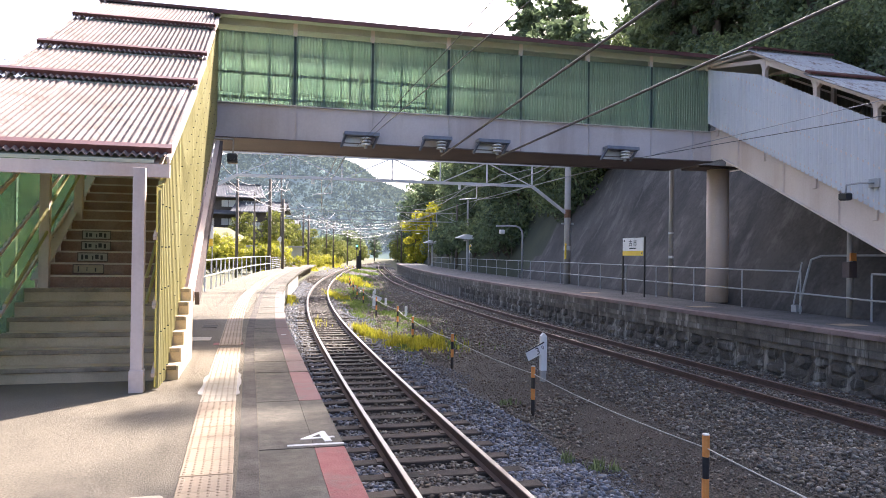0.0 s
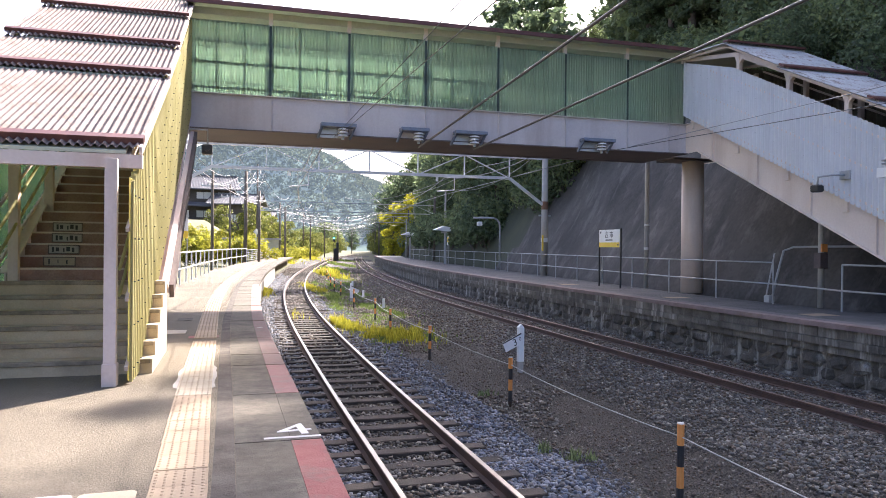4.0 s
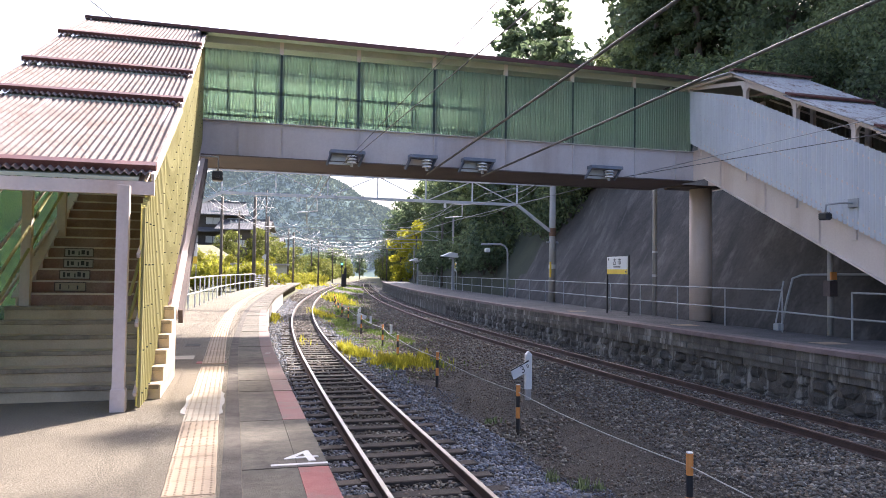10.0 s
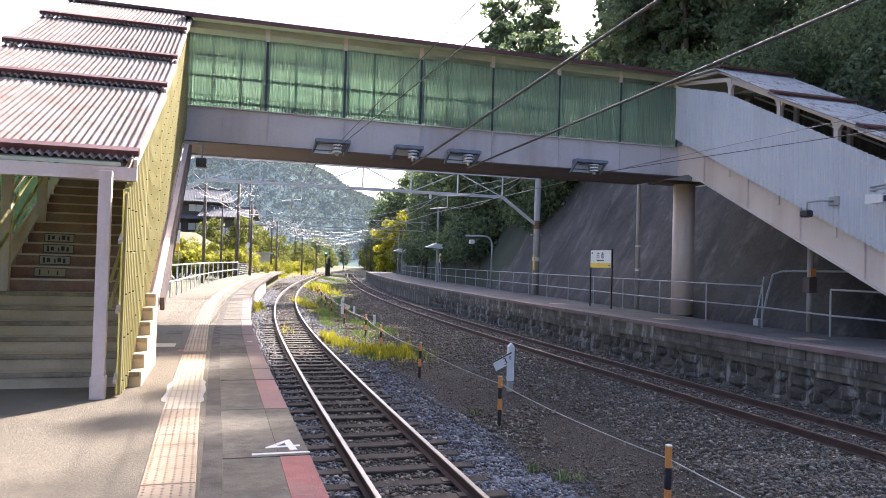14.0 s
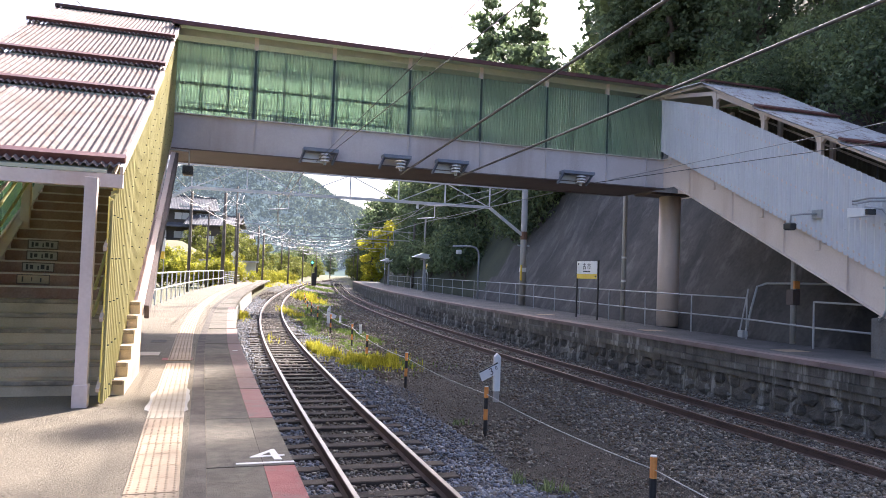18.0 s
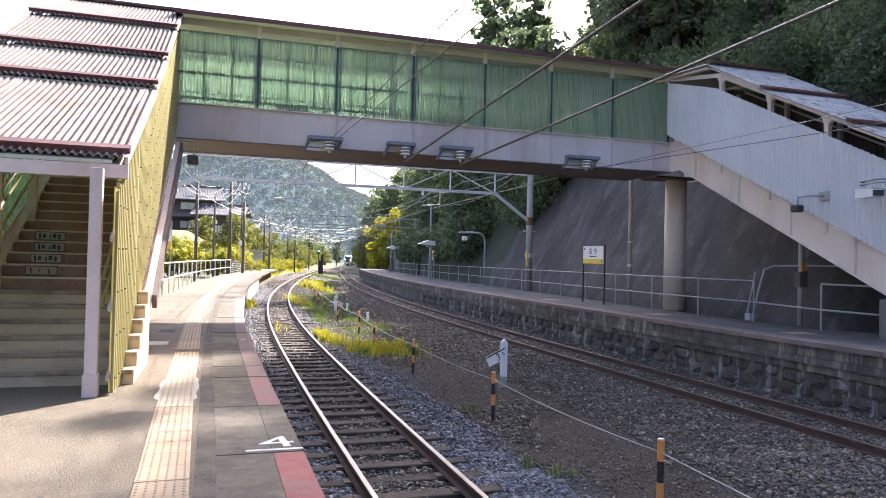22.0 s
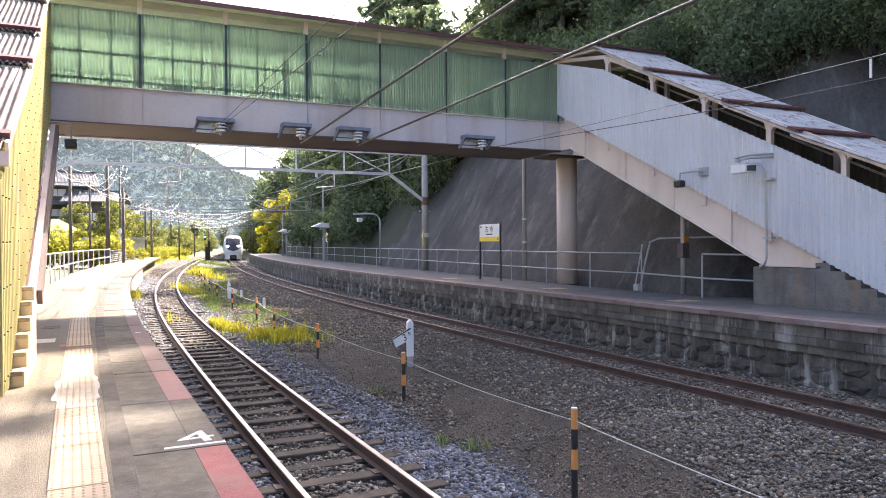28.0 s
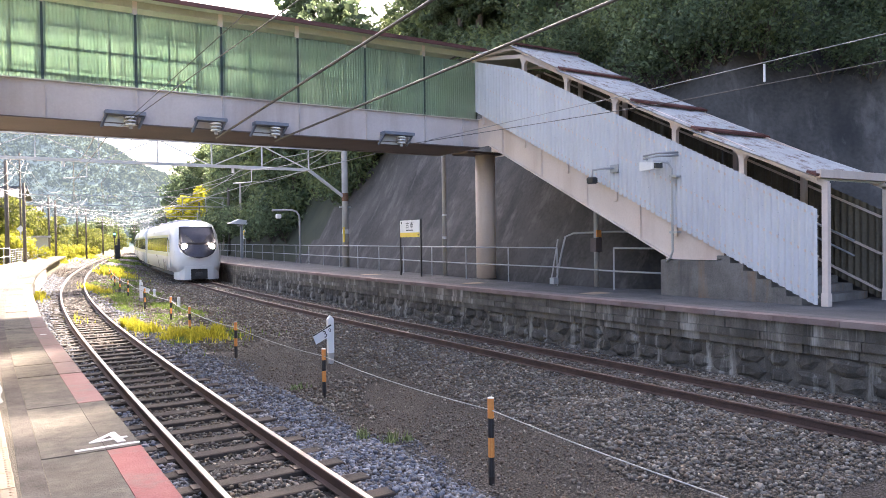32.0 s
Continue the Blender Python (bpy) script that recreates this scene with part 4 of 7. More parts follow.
# rubble stones below
bm0 = []
for v in range(6):
    r2 = random.Random(50 + v)
    bm = B()
    n = r2.randint(6, 8)
    ring = []
    for i in range(n):
        a = 2 * math.pi * i / n + r2.uniform(-0.2, 0.2)
        c, s = math.cos(a), math.sin(a)
        q = 1 / max(abs(c), abs(s)) ** 0.75
        ring.append((c * q * r2.uniform(0.86, 1.02), s * q * r2.uniform(0.86, 1.02)))
    o = [bm.verts.new((0.0, a, b)) for a, b in ring]
    m = [bm.verts.new((-0.5 + r2.uniform(-0.1, 0.1), a * 0.86, b * 0.86)) for a, b in ring]
    t = [bm.verts.new((-0.85 + r2.uniform(-0.25, 0.15), a * 0.5, b * 0.5)) for a, b in ring]
    for p, q in ((o, m), (m, t)):
        for i in range(n):
            bm.faces.new((p[i], p[(i + 1) % n], q[(i + 1) % n], q[i]))
    bm.faces.new(t)
    bmesh.ops.recalc_face_normals(bm, faces=bm.faces[:])
    bm0.append(mesh_of("rubble_stone", bm, STONE))
for row, (zc, hh) in enumerate(((-0.60, 0.16), (-0.88, 0.15), (-1.1, 0.12))):
    y = 2.0 + 0.2 * row
    while y < 44:
        w = rng.uniform(0.42, 0.85)
        s = piece("rubble_stone", bm0[rng.randrange(6)], far, edge_far(y + w / 2) + 0.215, y + w / 2, zc + rng.uniform(-0.04, 0.04), -math.degrees(math.atan(edge_far(y + 1) - edge_far(y))), rng.uniform(-3, 3))
        s.scale = (0.055 + 0.06 * rng.random(), w / 2 * rng.uniform(0.96, 1.06), hh * rng.uniform(0.95, 1.15))
        y += w
for y in (13.0, 18.5, 26.0):
    bm = B()
    box(bm, edge_far(y) + 0.9, y, P_FAR, edge_far(y) + 1.6, y + 0.5, P_FAR + 0.005)
    part("floor_mark", bm, TACTILE, far, "faded yellow platform mark")

# ---- hillside behind the far platform ----
def foot(y):
    """The line along which the slope meets the level ground."""
    return back_far(min(y, 110)) + 0.55 + (track_far(y) - track_far(110) if y > 110 else 0) + (1.2 if y < 13 else 0)


def slope_height(x, y):
    """Steep sprayed slope, then wooded hill above it."""
    base = foot(y)
    d = x - base
    if d < 0:
        return -0.1
    lip = 7.2 if y < 16 else min(7.2 + 0.1 * (y - 16), 9.0)
    z = min(d * 1.75, lip) + max(d - lip / 1.75, 0) * 0.95
    return z + 0.3 * rough(x, y, 0.12, 2) * min(d, 4) + 0.22 * rough(x, y, 0.5, 3) * min(d, 1.5) + 0.10 * rough(x, y, 1.4, 5) * min(d, 1)


def hillside():
    ys = [-60, -45, -35] + [-28 + 1.5 * i for i in range(66)] + [72 + 4 * i for i in range(30)] + [196 + 15 * i for i in range(20)]
    ds = [-0.02, 0.0, 0.4, 0.9, 1.4, 2.0, 2.6, 3.2, 3.8, 4.4, 4.9, 5.4, 6.2, 7.5, 9, 11, 14, 18, 23, 30, 40, 55, 75, 110]
    verts, lo, hi = [], [], []
    w = len(ds)
    for y in ys:
        base = foot(y)
        for d in ds:
            verts.append((base + d, y, slope_height(base + d, y) if d >= 0 else -0.6))
    for j in range(len(ys) - 1):
        for i in range(w - 1):
            f = (j * w + i, j * w + i + 1, (j + 1) * w + i + 1, (j + 1) * w + i)
            top = 4.0 if ys[j] < 16 else min(4.0 + 0.057 * (ys[j] - 16), 5.1) - max(ys[j] - 34, 0) * 0.42
            (lo if ds[i] < top else hi).append(f)
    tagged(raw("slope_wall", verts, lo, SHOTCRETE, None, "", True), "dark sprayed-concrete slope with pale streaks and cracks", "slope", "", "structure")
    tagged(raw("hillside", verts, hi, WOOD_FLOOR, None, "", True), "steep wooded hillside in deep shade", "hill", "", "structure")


hillside()


RIDGE = curve_of((-260, -2), (-180, 14), (-110, 38), (-60, 52), (-25, 64), (5, 75), (20, 78), (36, 75), (60, 63), (76, 53), (98, 43), (130, 30), (180, 10), (230, -2))
HILLS = {"hill_far": (-10, 520, 220, 210, 78), "hill_west": (-260, 420, 190, 330, 90), "hill_east": (250, 480, 190, 300, 70)}


def hill_height(name, x, y):
    cx, cy, rx, ry, h = HILLS[name]
    u, v = (x - cx) / rx, (y - cy) / ry
    r = abs(v) if name == "hill_far" else math.sqrt(u * u + v * v)
    d = max(0.0, math.cos(min(r, 1) * math.pi / 2)) ** 1.25
    top = RIDGE(x) + 3 if name == "hill_far" else h * (1 + 0.18 * rough(x, y, 0.012, h))
    return -3 + top * d + (2.0 * rough(x, y, 0.07, h) + 1.4 * rough(x, y, 0.19, h)) * min(d * 4, 1)


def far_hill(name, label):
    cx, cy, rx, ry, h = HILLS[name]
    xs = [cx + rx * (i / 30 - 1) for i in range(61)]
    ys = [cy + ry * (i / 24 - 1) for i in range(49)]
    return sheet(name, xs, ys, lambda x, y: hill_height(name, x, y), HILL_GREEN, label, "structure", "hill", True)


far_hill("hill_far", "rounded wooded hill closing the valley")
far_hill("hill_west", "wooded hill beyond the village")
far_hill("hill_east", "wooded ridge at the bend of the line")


def far_woods(name, label, spots, count, size, seed):
    """Tree tops on the far hills: tufts of leaf blades scattered over their faces."""
    r = np.random.default_rng(seed)
    v = np.zeros((count * 7, 4, 3))
    k = 0
    while k < count * 7:
        nm = spots[int(r.integers(len(spots)))]
        cx, cy, rx, ry, h = HILLS[nm]
        a, q = r.random() * 6.283, math.sqrt(r.random()) * 0.97
        x, y = cx + rx * q * math.cos(a), cy - abs(ry * q * math.sin(a)) * (1 if r.random() < 0.85 else -1)
        z = hill_height(nm, x, y)
        cr = size * (0.7 + 0.7 * r.random())
        dd = r.normal(size=(7, 3))
        dd /= np.linalg.norm(dd, axis=1)[:, None]
        p = dd * cr * [1, 1, 0.8] + [x, y, z + cr * 0.7]
        n = dd + 0.7 * r.normal(size=(7, 3))
        n /= np.linalg.norm(n, axis=1)[:, None]
        aa = np.cross(n, r.normal(size=(7, 3)))
        aa /= np.linalg.norm(aa, axis=1)[:, None]
        bb = np.cross(n, aa)
        s = cr * (0.38 + 0.3 * r.random((7, 1)))
        v[k:k + 7, 0], v[k:k + 7, 1], v[k:k + 7, 2], v[k:k + 7, 3] = p - aa * s, p - bb * s * 0.7, p + aa * s, p + bb * s * 0.7
        k += 7
    me = bpy.data.meshes.new(name)
    me.vertices.add(len(v) * 4)
    me.vertices.foreach_set("co", v.ravel())
    me.loops.add(len(v) * 4)
    me.loops.foreach_set("vertex_index", np.arange(len(v) * 4))
    me.polygons.add(len(v))
    me.polygons.foreach_set("loop_start", np.arange(0, len(v) * 4, 4))
    me.update()
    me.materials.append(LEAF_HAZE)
    tagged(new(name, me), label, "woods", "", "stuff")


far_woods("far_woods", "hazy green treetops covering the distant hills", ("hill_far", "hill_far", "hill_far", "hill_west", "hill_east"), 30000, 1.3, 8)
# printed notices on the platform
def floor_print(x, y, w, d, turn, mat, label):
    t = thing("floor_notice", label, "sign", "floor notices", "", (x, y, 0.004), turn)
    bm = B()
    pts = []
    for cx, cy, a0 in ((w / 2 - 0.05, d / 2 - 0.05, 0), (-w / 2 + 0.05, d / 2 - 0.05, 90), (-w / 2 + 0.05, -d / 2 + 0.05, 180), (w / 2 - 0.05, -d / 2 + 0.05, 270)):
        pts += [(cx + 0.05 * math.cos(radians(a0 + 30 * i)), cy + 0.05 * math.sin(radians(a0 + 30 * i))) for i in range(4)]
    prism(bm, pts, 0.0, 0.003, "z")
    part("border", bm, WHITE_PAINT if mat == PINK else mat, t)
    return t


t = floor_print(-1.14, 4.82, 0.36, 0.62, 1, PINK, "pink and white printed notice stuck to the platform")
bm = B()
box(bm, -0.16, -0.29, 0.003, 0.16, 0.29, 0.0055)
p = part("field", bm, PINK, t)
for i, (w, x) in enumerate(((0.06, 0.13), (0.025, 0.07), (0.05, -0.0), (0.03, -0.08), (0.03, -0.14))):
    bm = B()
    box(bm, x - w / 2, -0.24, 0.0055, x + w / 2, 0.20 - 0.03 * i, 0.0075)
    part("print_bar", bm, WHITE_PAINT, p)
t = floor_print(-0.75, 4.82, 0.35, 0.62, 2, TACTILE_PALE, "worn yellow printed queue mark on the platform")
for y in (0.10, -0.16):
    bm = B()
    rows = [[bm.verts.new((q * 0.10 * math.cos(a) - 0.03, y + q * 0.05 * math.sin(a), z)) for q, z in ((0.9, 0.0035), (1.07, 0.0035), (1.07, 0.0055), (0.9, 0.0055))] for a in np.linspace(0, 2 * math.pi, 25)[:-1]]
    for p, q in zip(rows, rows[1:] + rows[:1]):
        for i in range(4):
            bm.faces.new((p[i], q[i], q[(i + 1) % 4], p[(i + 1) % 4]))
    part("ring_mark", bm, LETTER, t)
letters("number_mark", "4", 0.07, LETTER, t, Matrix.Translation((0.11, 0.0, 0.005)) @ Matrix.Rotation(radians(-80), 4, "Z"), 0.001)

# ---- footbridge ----
bridge = thing("footbridge", "roofed steel footbridge with green corrugated screens over two tracks", "footbridge")
BX0, BX1 = X_LEFT, X_RIGHT
for yy, nm in ((BRIDGE_Y, "front"), (BRIDGE_BACK, "back")):
    s = 1 if nm == "front" else -1
    bm = B()
    box(bm, BX0, yy, GIRDER_LOW, BX1, yy + s * 0.02, GIRDER_TOP)
    box(bm, BX0, yy - s * 0.07, GIRDER_TOP, BX1, yy + s * 0.15, GIRDER_TOP + 0.025)
    g = part("girder", bm, GIRDER_PAINT, bridge, "pale painted plate girder")
    for x in (-0.2, 0.92, 2.98, 5.15, 7.33, 9.47, 11.55, 13.0):
        bm = B()
        box(bm, x - 0.008, yy - s * 0.065, GIRDER_LOW + 0.01, x + 0.008, yy, GIRDER_TOP)
        part("stiffener", bm, GIRDER_PAINT, g)
    bm = B()
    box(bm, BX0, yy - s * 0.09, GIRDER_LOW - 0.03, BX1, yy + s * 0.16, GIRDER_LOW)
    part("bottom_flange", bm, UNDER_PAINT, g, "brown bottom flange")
    if s == 1:
        bm = B()
        for cx in (2.58, 10.4):
            for i in range(5):
                for j in range(7):
                    px, pz = cx - 0.3 + 0.1 * j, 4.98 + 0.085 * i
                    tube(bm, [(px, yy - 0.012, pz), (px, yy, pz)], 0.014, 6)
        tagged(part("rivets", bm, GIRDER_PAINT, g), "", "", "", "stuff")
bm = B()
box(bm, BX0, BRIDGE_Y + 0.02, GIRDER_TOP - 0.22, BX1, BRIDGE_BACK - 0.02, GIRDER_TOP - 0.06)
part("floor_slab", bm, UNDER_PAINT, bridge)
bm = B()
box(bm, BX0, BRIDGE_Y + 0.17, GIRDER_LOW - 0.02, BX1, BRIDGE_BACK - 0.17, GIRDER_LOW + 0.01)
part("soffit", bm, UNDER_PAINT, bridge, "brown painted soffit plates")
for i in range(15):
    x = -0.8 + i * 1.03
    bm = B()
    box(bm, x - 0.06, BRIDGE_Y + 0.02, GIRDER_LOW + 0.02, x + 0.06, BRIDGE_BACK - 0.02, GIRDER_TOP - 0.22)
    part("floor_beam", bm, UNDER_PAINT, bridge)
SCREEN_LOW, SCREEN_TOP = GIRDER_TOP + 0.12, 7.46
for yy, s in ((BRIDGE_Y + 0.03, 1), (BRIDGE_BACK - 0.03, -1)):
    posts = (BX0 + 0.06, 0.87, 2.97, 5.14, 7.32, 9.46, 11.56, BX1 - 0.08)
    for a, b in zip(posts, posts[1:]):
        bm = B()
        wavy(bm, (a + 0.03, yy - s * 0.045, 0), (1, 0, 0), b - a - 0.06, lambda q, s=s: ((0, 0, GIRDER_TOP + (0.035 if s == 1 else 0.24)), (0, 0, SCREEN_TOP if s == 1 else 7.62)), 0.082, 0.016, (0, -s, 0), 6)
        part("corrugated_screen", bm, GREEN_SHEET, bridge, "green translucent corrugated screen", True)
    for x in posts:
        bm = B()
        box(bm, x - 0.05, yy, GIRDER_TOP + 0.03, x + 0.05, yy + s * 0.1, 7.45)
        part("post", bm, DARK_FRAME, bridge, "dark screen post")
        bm = B()
        box(bm, x - 0.055, yy - s * 0.012, 7.45, x + 0.055, yy + s * 0.1, 7.795)
        part("post_head", bm, CREAM_STEEL, bridge, "cream post head")
    for z in (SCREEN_LOW + 0.06, 6.38, 6.93, SCREEN_TOP - 0.04):
        bm = B()
        box(bm, BX0, yy - s * 0.005, z - 0.03, BX1, yy + s * 0.035, z + 0.03)
        part("screen_rail", bm, DARK_FRAME, bridge)
    for i in range(20):
        x = -0.5 + i * 0.715
        bm = B()
        box(bm, x - 0.025, yy - s * 0.005, SCREEN_LOW, x + 0.025, yy + s * 0.03, SCREEN_TOP)
        part("mullion", bm, DARK_FRAME, bridge)
    bm = B()
    box(bm, BX0, yy, 7.62, BX1, yy + s * 0.08, 7.80)
    part("eaves_beam", bm, ROOF_UNDER, bridge)
# bridge roof: low curve, corrugations across
bm = B()
yc = (BRIDGE_Y + BRIDGE_BACK) / 2
half = (BRIDGE_BACK - BRIDGE_Y) / 2 + 0.36
rows = [(-1, 7.84), (-0.66, 7.98), (-0.33, 8.06), (0, 8.09), (0.33, 8.06), (0.66, 7.98), (1, 7.84)]
n = int((BX1 - BX0 + 0.2) / 0.13 * 5)
grid = []
for i in range(n + 1):
    x = BX0 + (BX1 - BX0 + 0.2) * i / n
    w = 0.018 * math.sin(2 * math.pi * x / 0.13)
    grid.append([bm.verts.new((x, yc + half * u, z + w)) for u, z in rows])
for a, b in zip(grid, grid[1:]):
    for j in range(6):
        bm.faces.new((a[j], b[j], b[j + 1], a[j + 1]))
part("roof_sheet", bm, ROOF_SHEET, bridge, "weathered maroon-pink corrugated roof", True)
bm = B()
prism(bm, [(yc + half * u, z - 0.03) for u, z in rows] + [(yc + half * u, z - 0.06) for u, z in rows[::-1]], BX0, BX1, "x")
part("roof_lining", bm, ROOF_UNDER, bridge, "cream roof lining")
for s in (-1, 1):
    bm = B()
    box(bm, BX0, yc + s * half - 0.02, 7.77, BX1 + 0.1, yc + s * half + 0.02, 7.88)
    part("fascia", bm, MAROON, bridge, "maroon roof edge")
for x in (3.3, 8.4):
    bm = B()
    box(bm, x - 0.3, yc - 0.1, 7.55, x + 0.3, yc + 0.1, 7.63, 0.02)
    part("bridge_lamp", bm, WHITE, bridge, "unlit strip lamp under the roof")
for xa, xb in ((1.39, 2.24), (5.88, 6.68)):
    bt = thing("bridge_bench", "low dark bench on the footbridge floor behind the screen", "bench", "bridge benches", "", ((xa + xb) / 2, BRIDGE_Y + 0.42, GIRDER_TOP - 0.06))
    w = (xb - xa) / 2
    bm = B()
    box(bm, -w, -0.16, 0.17, w, 0.16, 0.25, 0.01)
    part("seat", bm, BLACK, bt)
    for q in (-w + 0.08, w - 0.08):
        bm = B()
        box(bm, q - 0.03, -0.14, 0.0, q + 0.03, 0.14, 0.17)
        part("leg", bm, BLACK, bt)
bm = B()
tube(bm, [(14.72, 20.8, P_FAR), (14.72, 20.8, GIRDER_LOW - 0.03)], 0.355, 24)
part("column", bm, CREAM_STEEL, bridge, "round cream steel column", True)
bm = B()
box(bm, 13.64, 20.3, GIRDER_LOW - 0.10, 15.2, 21.3, GIRDER_LOW - 0.031)
part("column_head", bm, UNDER_PAINT, bridge)


# ---- stairs ----
def stair(name, xo, xi, y_post, y_foot, z_foot, PITCH, left):
    """A roofed stair rising away from the viewer; xo is the track-side face, xi the other side."""
    s = 1 if left else -1                      # the way out towards the tracks
    st = thing(name, "roofed footbridge stair with " + ("yellow" if left else "white") + " corrugated side sheets", "stair", "footbridge stairs")
    sheet_mat = YELLOW_SHEET if left else WHITE_SHEET
    steel = PINK_STEEL if left else CREAM_STEEL
    y_top = y_foot + (GIRDER_TOP - z_foot) / PITCH
    nose = lambda y: z_foot + (y - y_foot) * PITCH
    w0, w1 = min(xo, xi), max(xo, xi)
    ws = -3.75 if left else w0                 # the concrete foot and the roof reach further out
    n = 31 if left else 33
    rise, run = (GIRDER_TOP - z_foot) / n, (y_top - y_foot) / n
    for i in range(n):
        y, z = y_foot + 0.35 + i * run * 0.985, z_foot + (i + 1) * rise
        solid = i < 6
        bm = B()
        if solid:
            box(bm, ws - 0.12, y, z_foot - 0.05, w1 + (0.27 if left else 0.12), y + run * 0.985, z)
        else:
            box(bm, w0 + 0.06, y, z - rise, w1 - 0.06, y + 0.03, z - 0.04)
            box(bm, w0 + 0.06, y, z - 0.04, w1 - 0.06, y + run + 0.03, z)
        step = part("step", bm, (STEP_CONC if left else OLD_PLINTH) if solid else STEP_DARK, st)
        if solid and left:
            bm = B()
            box(bm, ws - 0.10, y - 0.022, z - 0.05, w1 + 0.25, y + 0.06, z + 0.005, 0.006)
            part("nosing", bm, STEP_WORN, step, "dark worn concrete nosing")
        if not solid:
            bm = B()
            box(bm, w0 + 0.07, y - 0.012, z - 0.022, w1 - 0.07, y + 0.05, z + 0.006)
            part("nosing", bm, STEP_EDGE, step)
    # plinth
    yp0, yp1 = y_foot + 0.35 + 6 * run * 0.985, (12.57 if left else 11.88)
    bm = B()
    box(bm, ws - 0.12, yp0 + 0.004, z_foot - 0.05, w1 + (0.17 if left else 0.12), yp1, z_foot + 0.86, 0.02)
    part("plinth", bm, STEP_CONC if left else OLD_PLINTH, st, "stained concrete plinth")
    # stringers
    for x in (xo, xi):
        o = s if x == xo else -s
        bm = B()
        a, b = yp0 - 0.1, y_top
        y_c = y_foot + 1.78 / PITCH            # where the stringer's underside meets the plinth
        prism(bm, [(a, nose(a)), (b, nose(b)), (b, nose(b) - 0.88), (y_c, z_foot + 0.90), (a, z_foot + 0.90)], x - 0.012, x + 0.012, "x")
        g = part("stringer", bm, steel, st, "painted steel stringer")
        bm = B()
        beam(bm, (x, a, nose(a)), (x, b, nose(b)), 0.16, 0.03)
        beam(bm, (x, y_c, z_foot + 0.90), (x, b, nose(b) - 0.88), 0.2, 0.03)
        beam(bm, (x, a, z_foot + 0.885), (x, y_c + 0.1, z_foot + 0.885), 0.24, 0.03)
        part("flange", bm, steel, g)
        for i in range(4):
            y = yp0 + 2.3 + i * 1.9
            if y < y_top - 0.2:
                bm = B()
                box(bm, x - 0.07, y - 0.008, nose(y) - 0.86, x + 0.07, y + 0.008, nose(y))
                part("stiffener", bm, steel, g)
        # landing girder between stair head and bridge
        bm = B()
        box(bm, x - 0.012, y_top, GIRDER_LOW, x + 0.012, BRIDGE_Y + (0.0 if x == xo else 2.4), GIRDER_TOP)
        box(bm, x - 0.08, y_top, GIRDER_TOP, x + 0.08, BRIDGE_Y + (-0.07 if x == xo else 2.4), GIRDER_TOP + 0.025)
        part("landing_girder", bm, steel, st)
    bm = B()
    box(bm, w0, y_top, GIRDER_TOP - 0.2, w1, BRIDGE_Y + 2.43, GIRDER_TOP - 0.05)
    part("landing", bm, UNDER_PAINT, st)
    # roof line and side sheets
    if left:
        roof_rows = ((y_post + 0.42, 2.78, 12.98, 4.42), (12.88, 4.50, 15.10, 5.48), (14.95, 5.56, 17.70, 6.86), (17.52, 6.94, 20.55, 8.2), (20.2, 8.26, 22.5, 8.30))
        top_of = lambda y: 2.62 + (y - 9.35) * 0.478
        overhang = 0.16
    else:
        roof_rows = ((y_post + 0.10, 2.76, 10.85, 4.02), (10.68, 4.12, 12.70, 4.98), (12.5, 5.08, 15.45, 6.36), (15.2, 6.46, 17.6, 7.56), (17.4, 7.6, 22.4, 7.86))
        top_of = lambda y: 2.62 + (y - 7.9) * 0.485
        overhang = 0.10
    for x in (xo, xi):
        outer = x == xo
        o = s if outer else -s
        lo_of = (lambda y: max(4.97 - 0.499 * (19.67 - y), 0.03)) if left else (lambda y: max(nose(y) - 0.02, z_foot + 0.03))
        if left:
            hi_of = lambda y: min(top_of(y) - 0.10, 7.5)
        else:
            hi_of = lambda y: min(2.09 + (y - 7.94) * 0.502, 6.75 + max(y - 17.15, 0) * 0.30)
        y0 = y_post + (0.10 if left else 0.15)
        span = BRIDGE_Y - y0 if outer else BRIDGE_Y + 2.3 - y0
        sec = 2.0
        a = y0
        while a < y0 + span - 0.05:
            ln = min(sec, y0 + span - a)
            bm = B()
            wavy(bm, (x + o * 0.10, a, 0), (0, 1, 0), ln, (lambda q, a=a: ((0, 0, lo_of(a + q)), (0, 0, max(hi_of(a + q), lo_of(a + q) + 0.2)))), 0.16 if left else 0.15, 0.034 if left else 0.03, (o, 0, 0), 8)
            part("side_sheet", bm, sheet_mat if outer else GREEN_SIDE if left else BROWN_SHEET, st, ("yellow" if left else "white") + " corrugated side sheet" if outer else "", True)
            a += ln
        # bolts of the side sheets
        if outer:
            bm = B()
            for r in range(5):
                y = y0 + 0.12
                while y < BRIDGE_Y - 0.2:
                    z = lo_of(y) + 0.12 + r * 0.46 if not left else lo_of(y) + 0.15 + r * 0.5
                    if z < hi_of(y) - 0.03:
                        tube(bm, [(x + o * 0.12, y, z), (x + o * 0.143, y, z)], 0.0075, 5)
                    y += 0.345
            tagged(part("sheet_bolts", bm, DARK_FRAME if left else GALV, st), "", "", "", "stuff")
        for r in range(3):
            bm = B()
            beam(bm, (x + o * 0.065, y0, lo_of(y0) + 0.15 + 0.8 * r), (x + o * 0.065, y_top, lo_of(y_top) + 0.15 + 0.8 * r), 0.04, 0.05)
            part("sheet_rail", bm, steel, st)
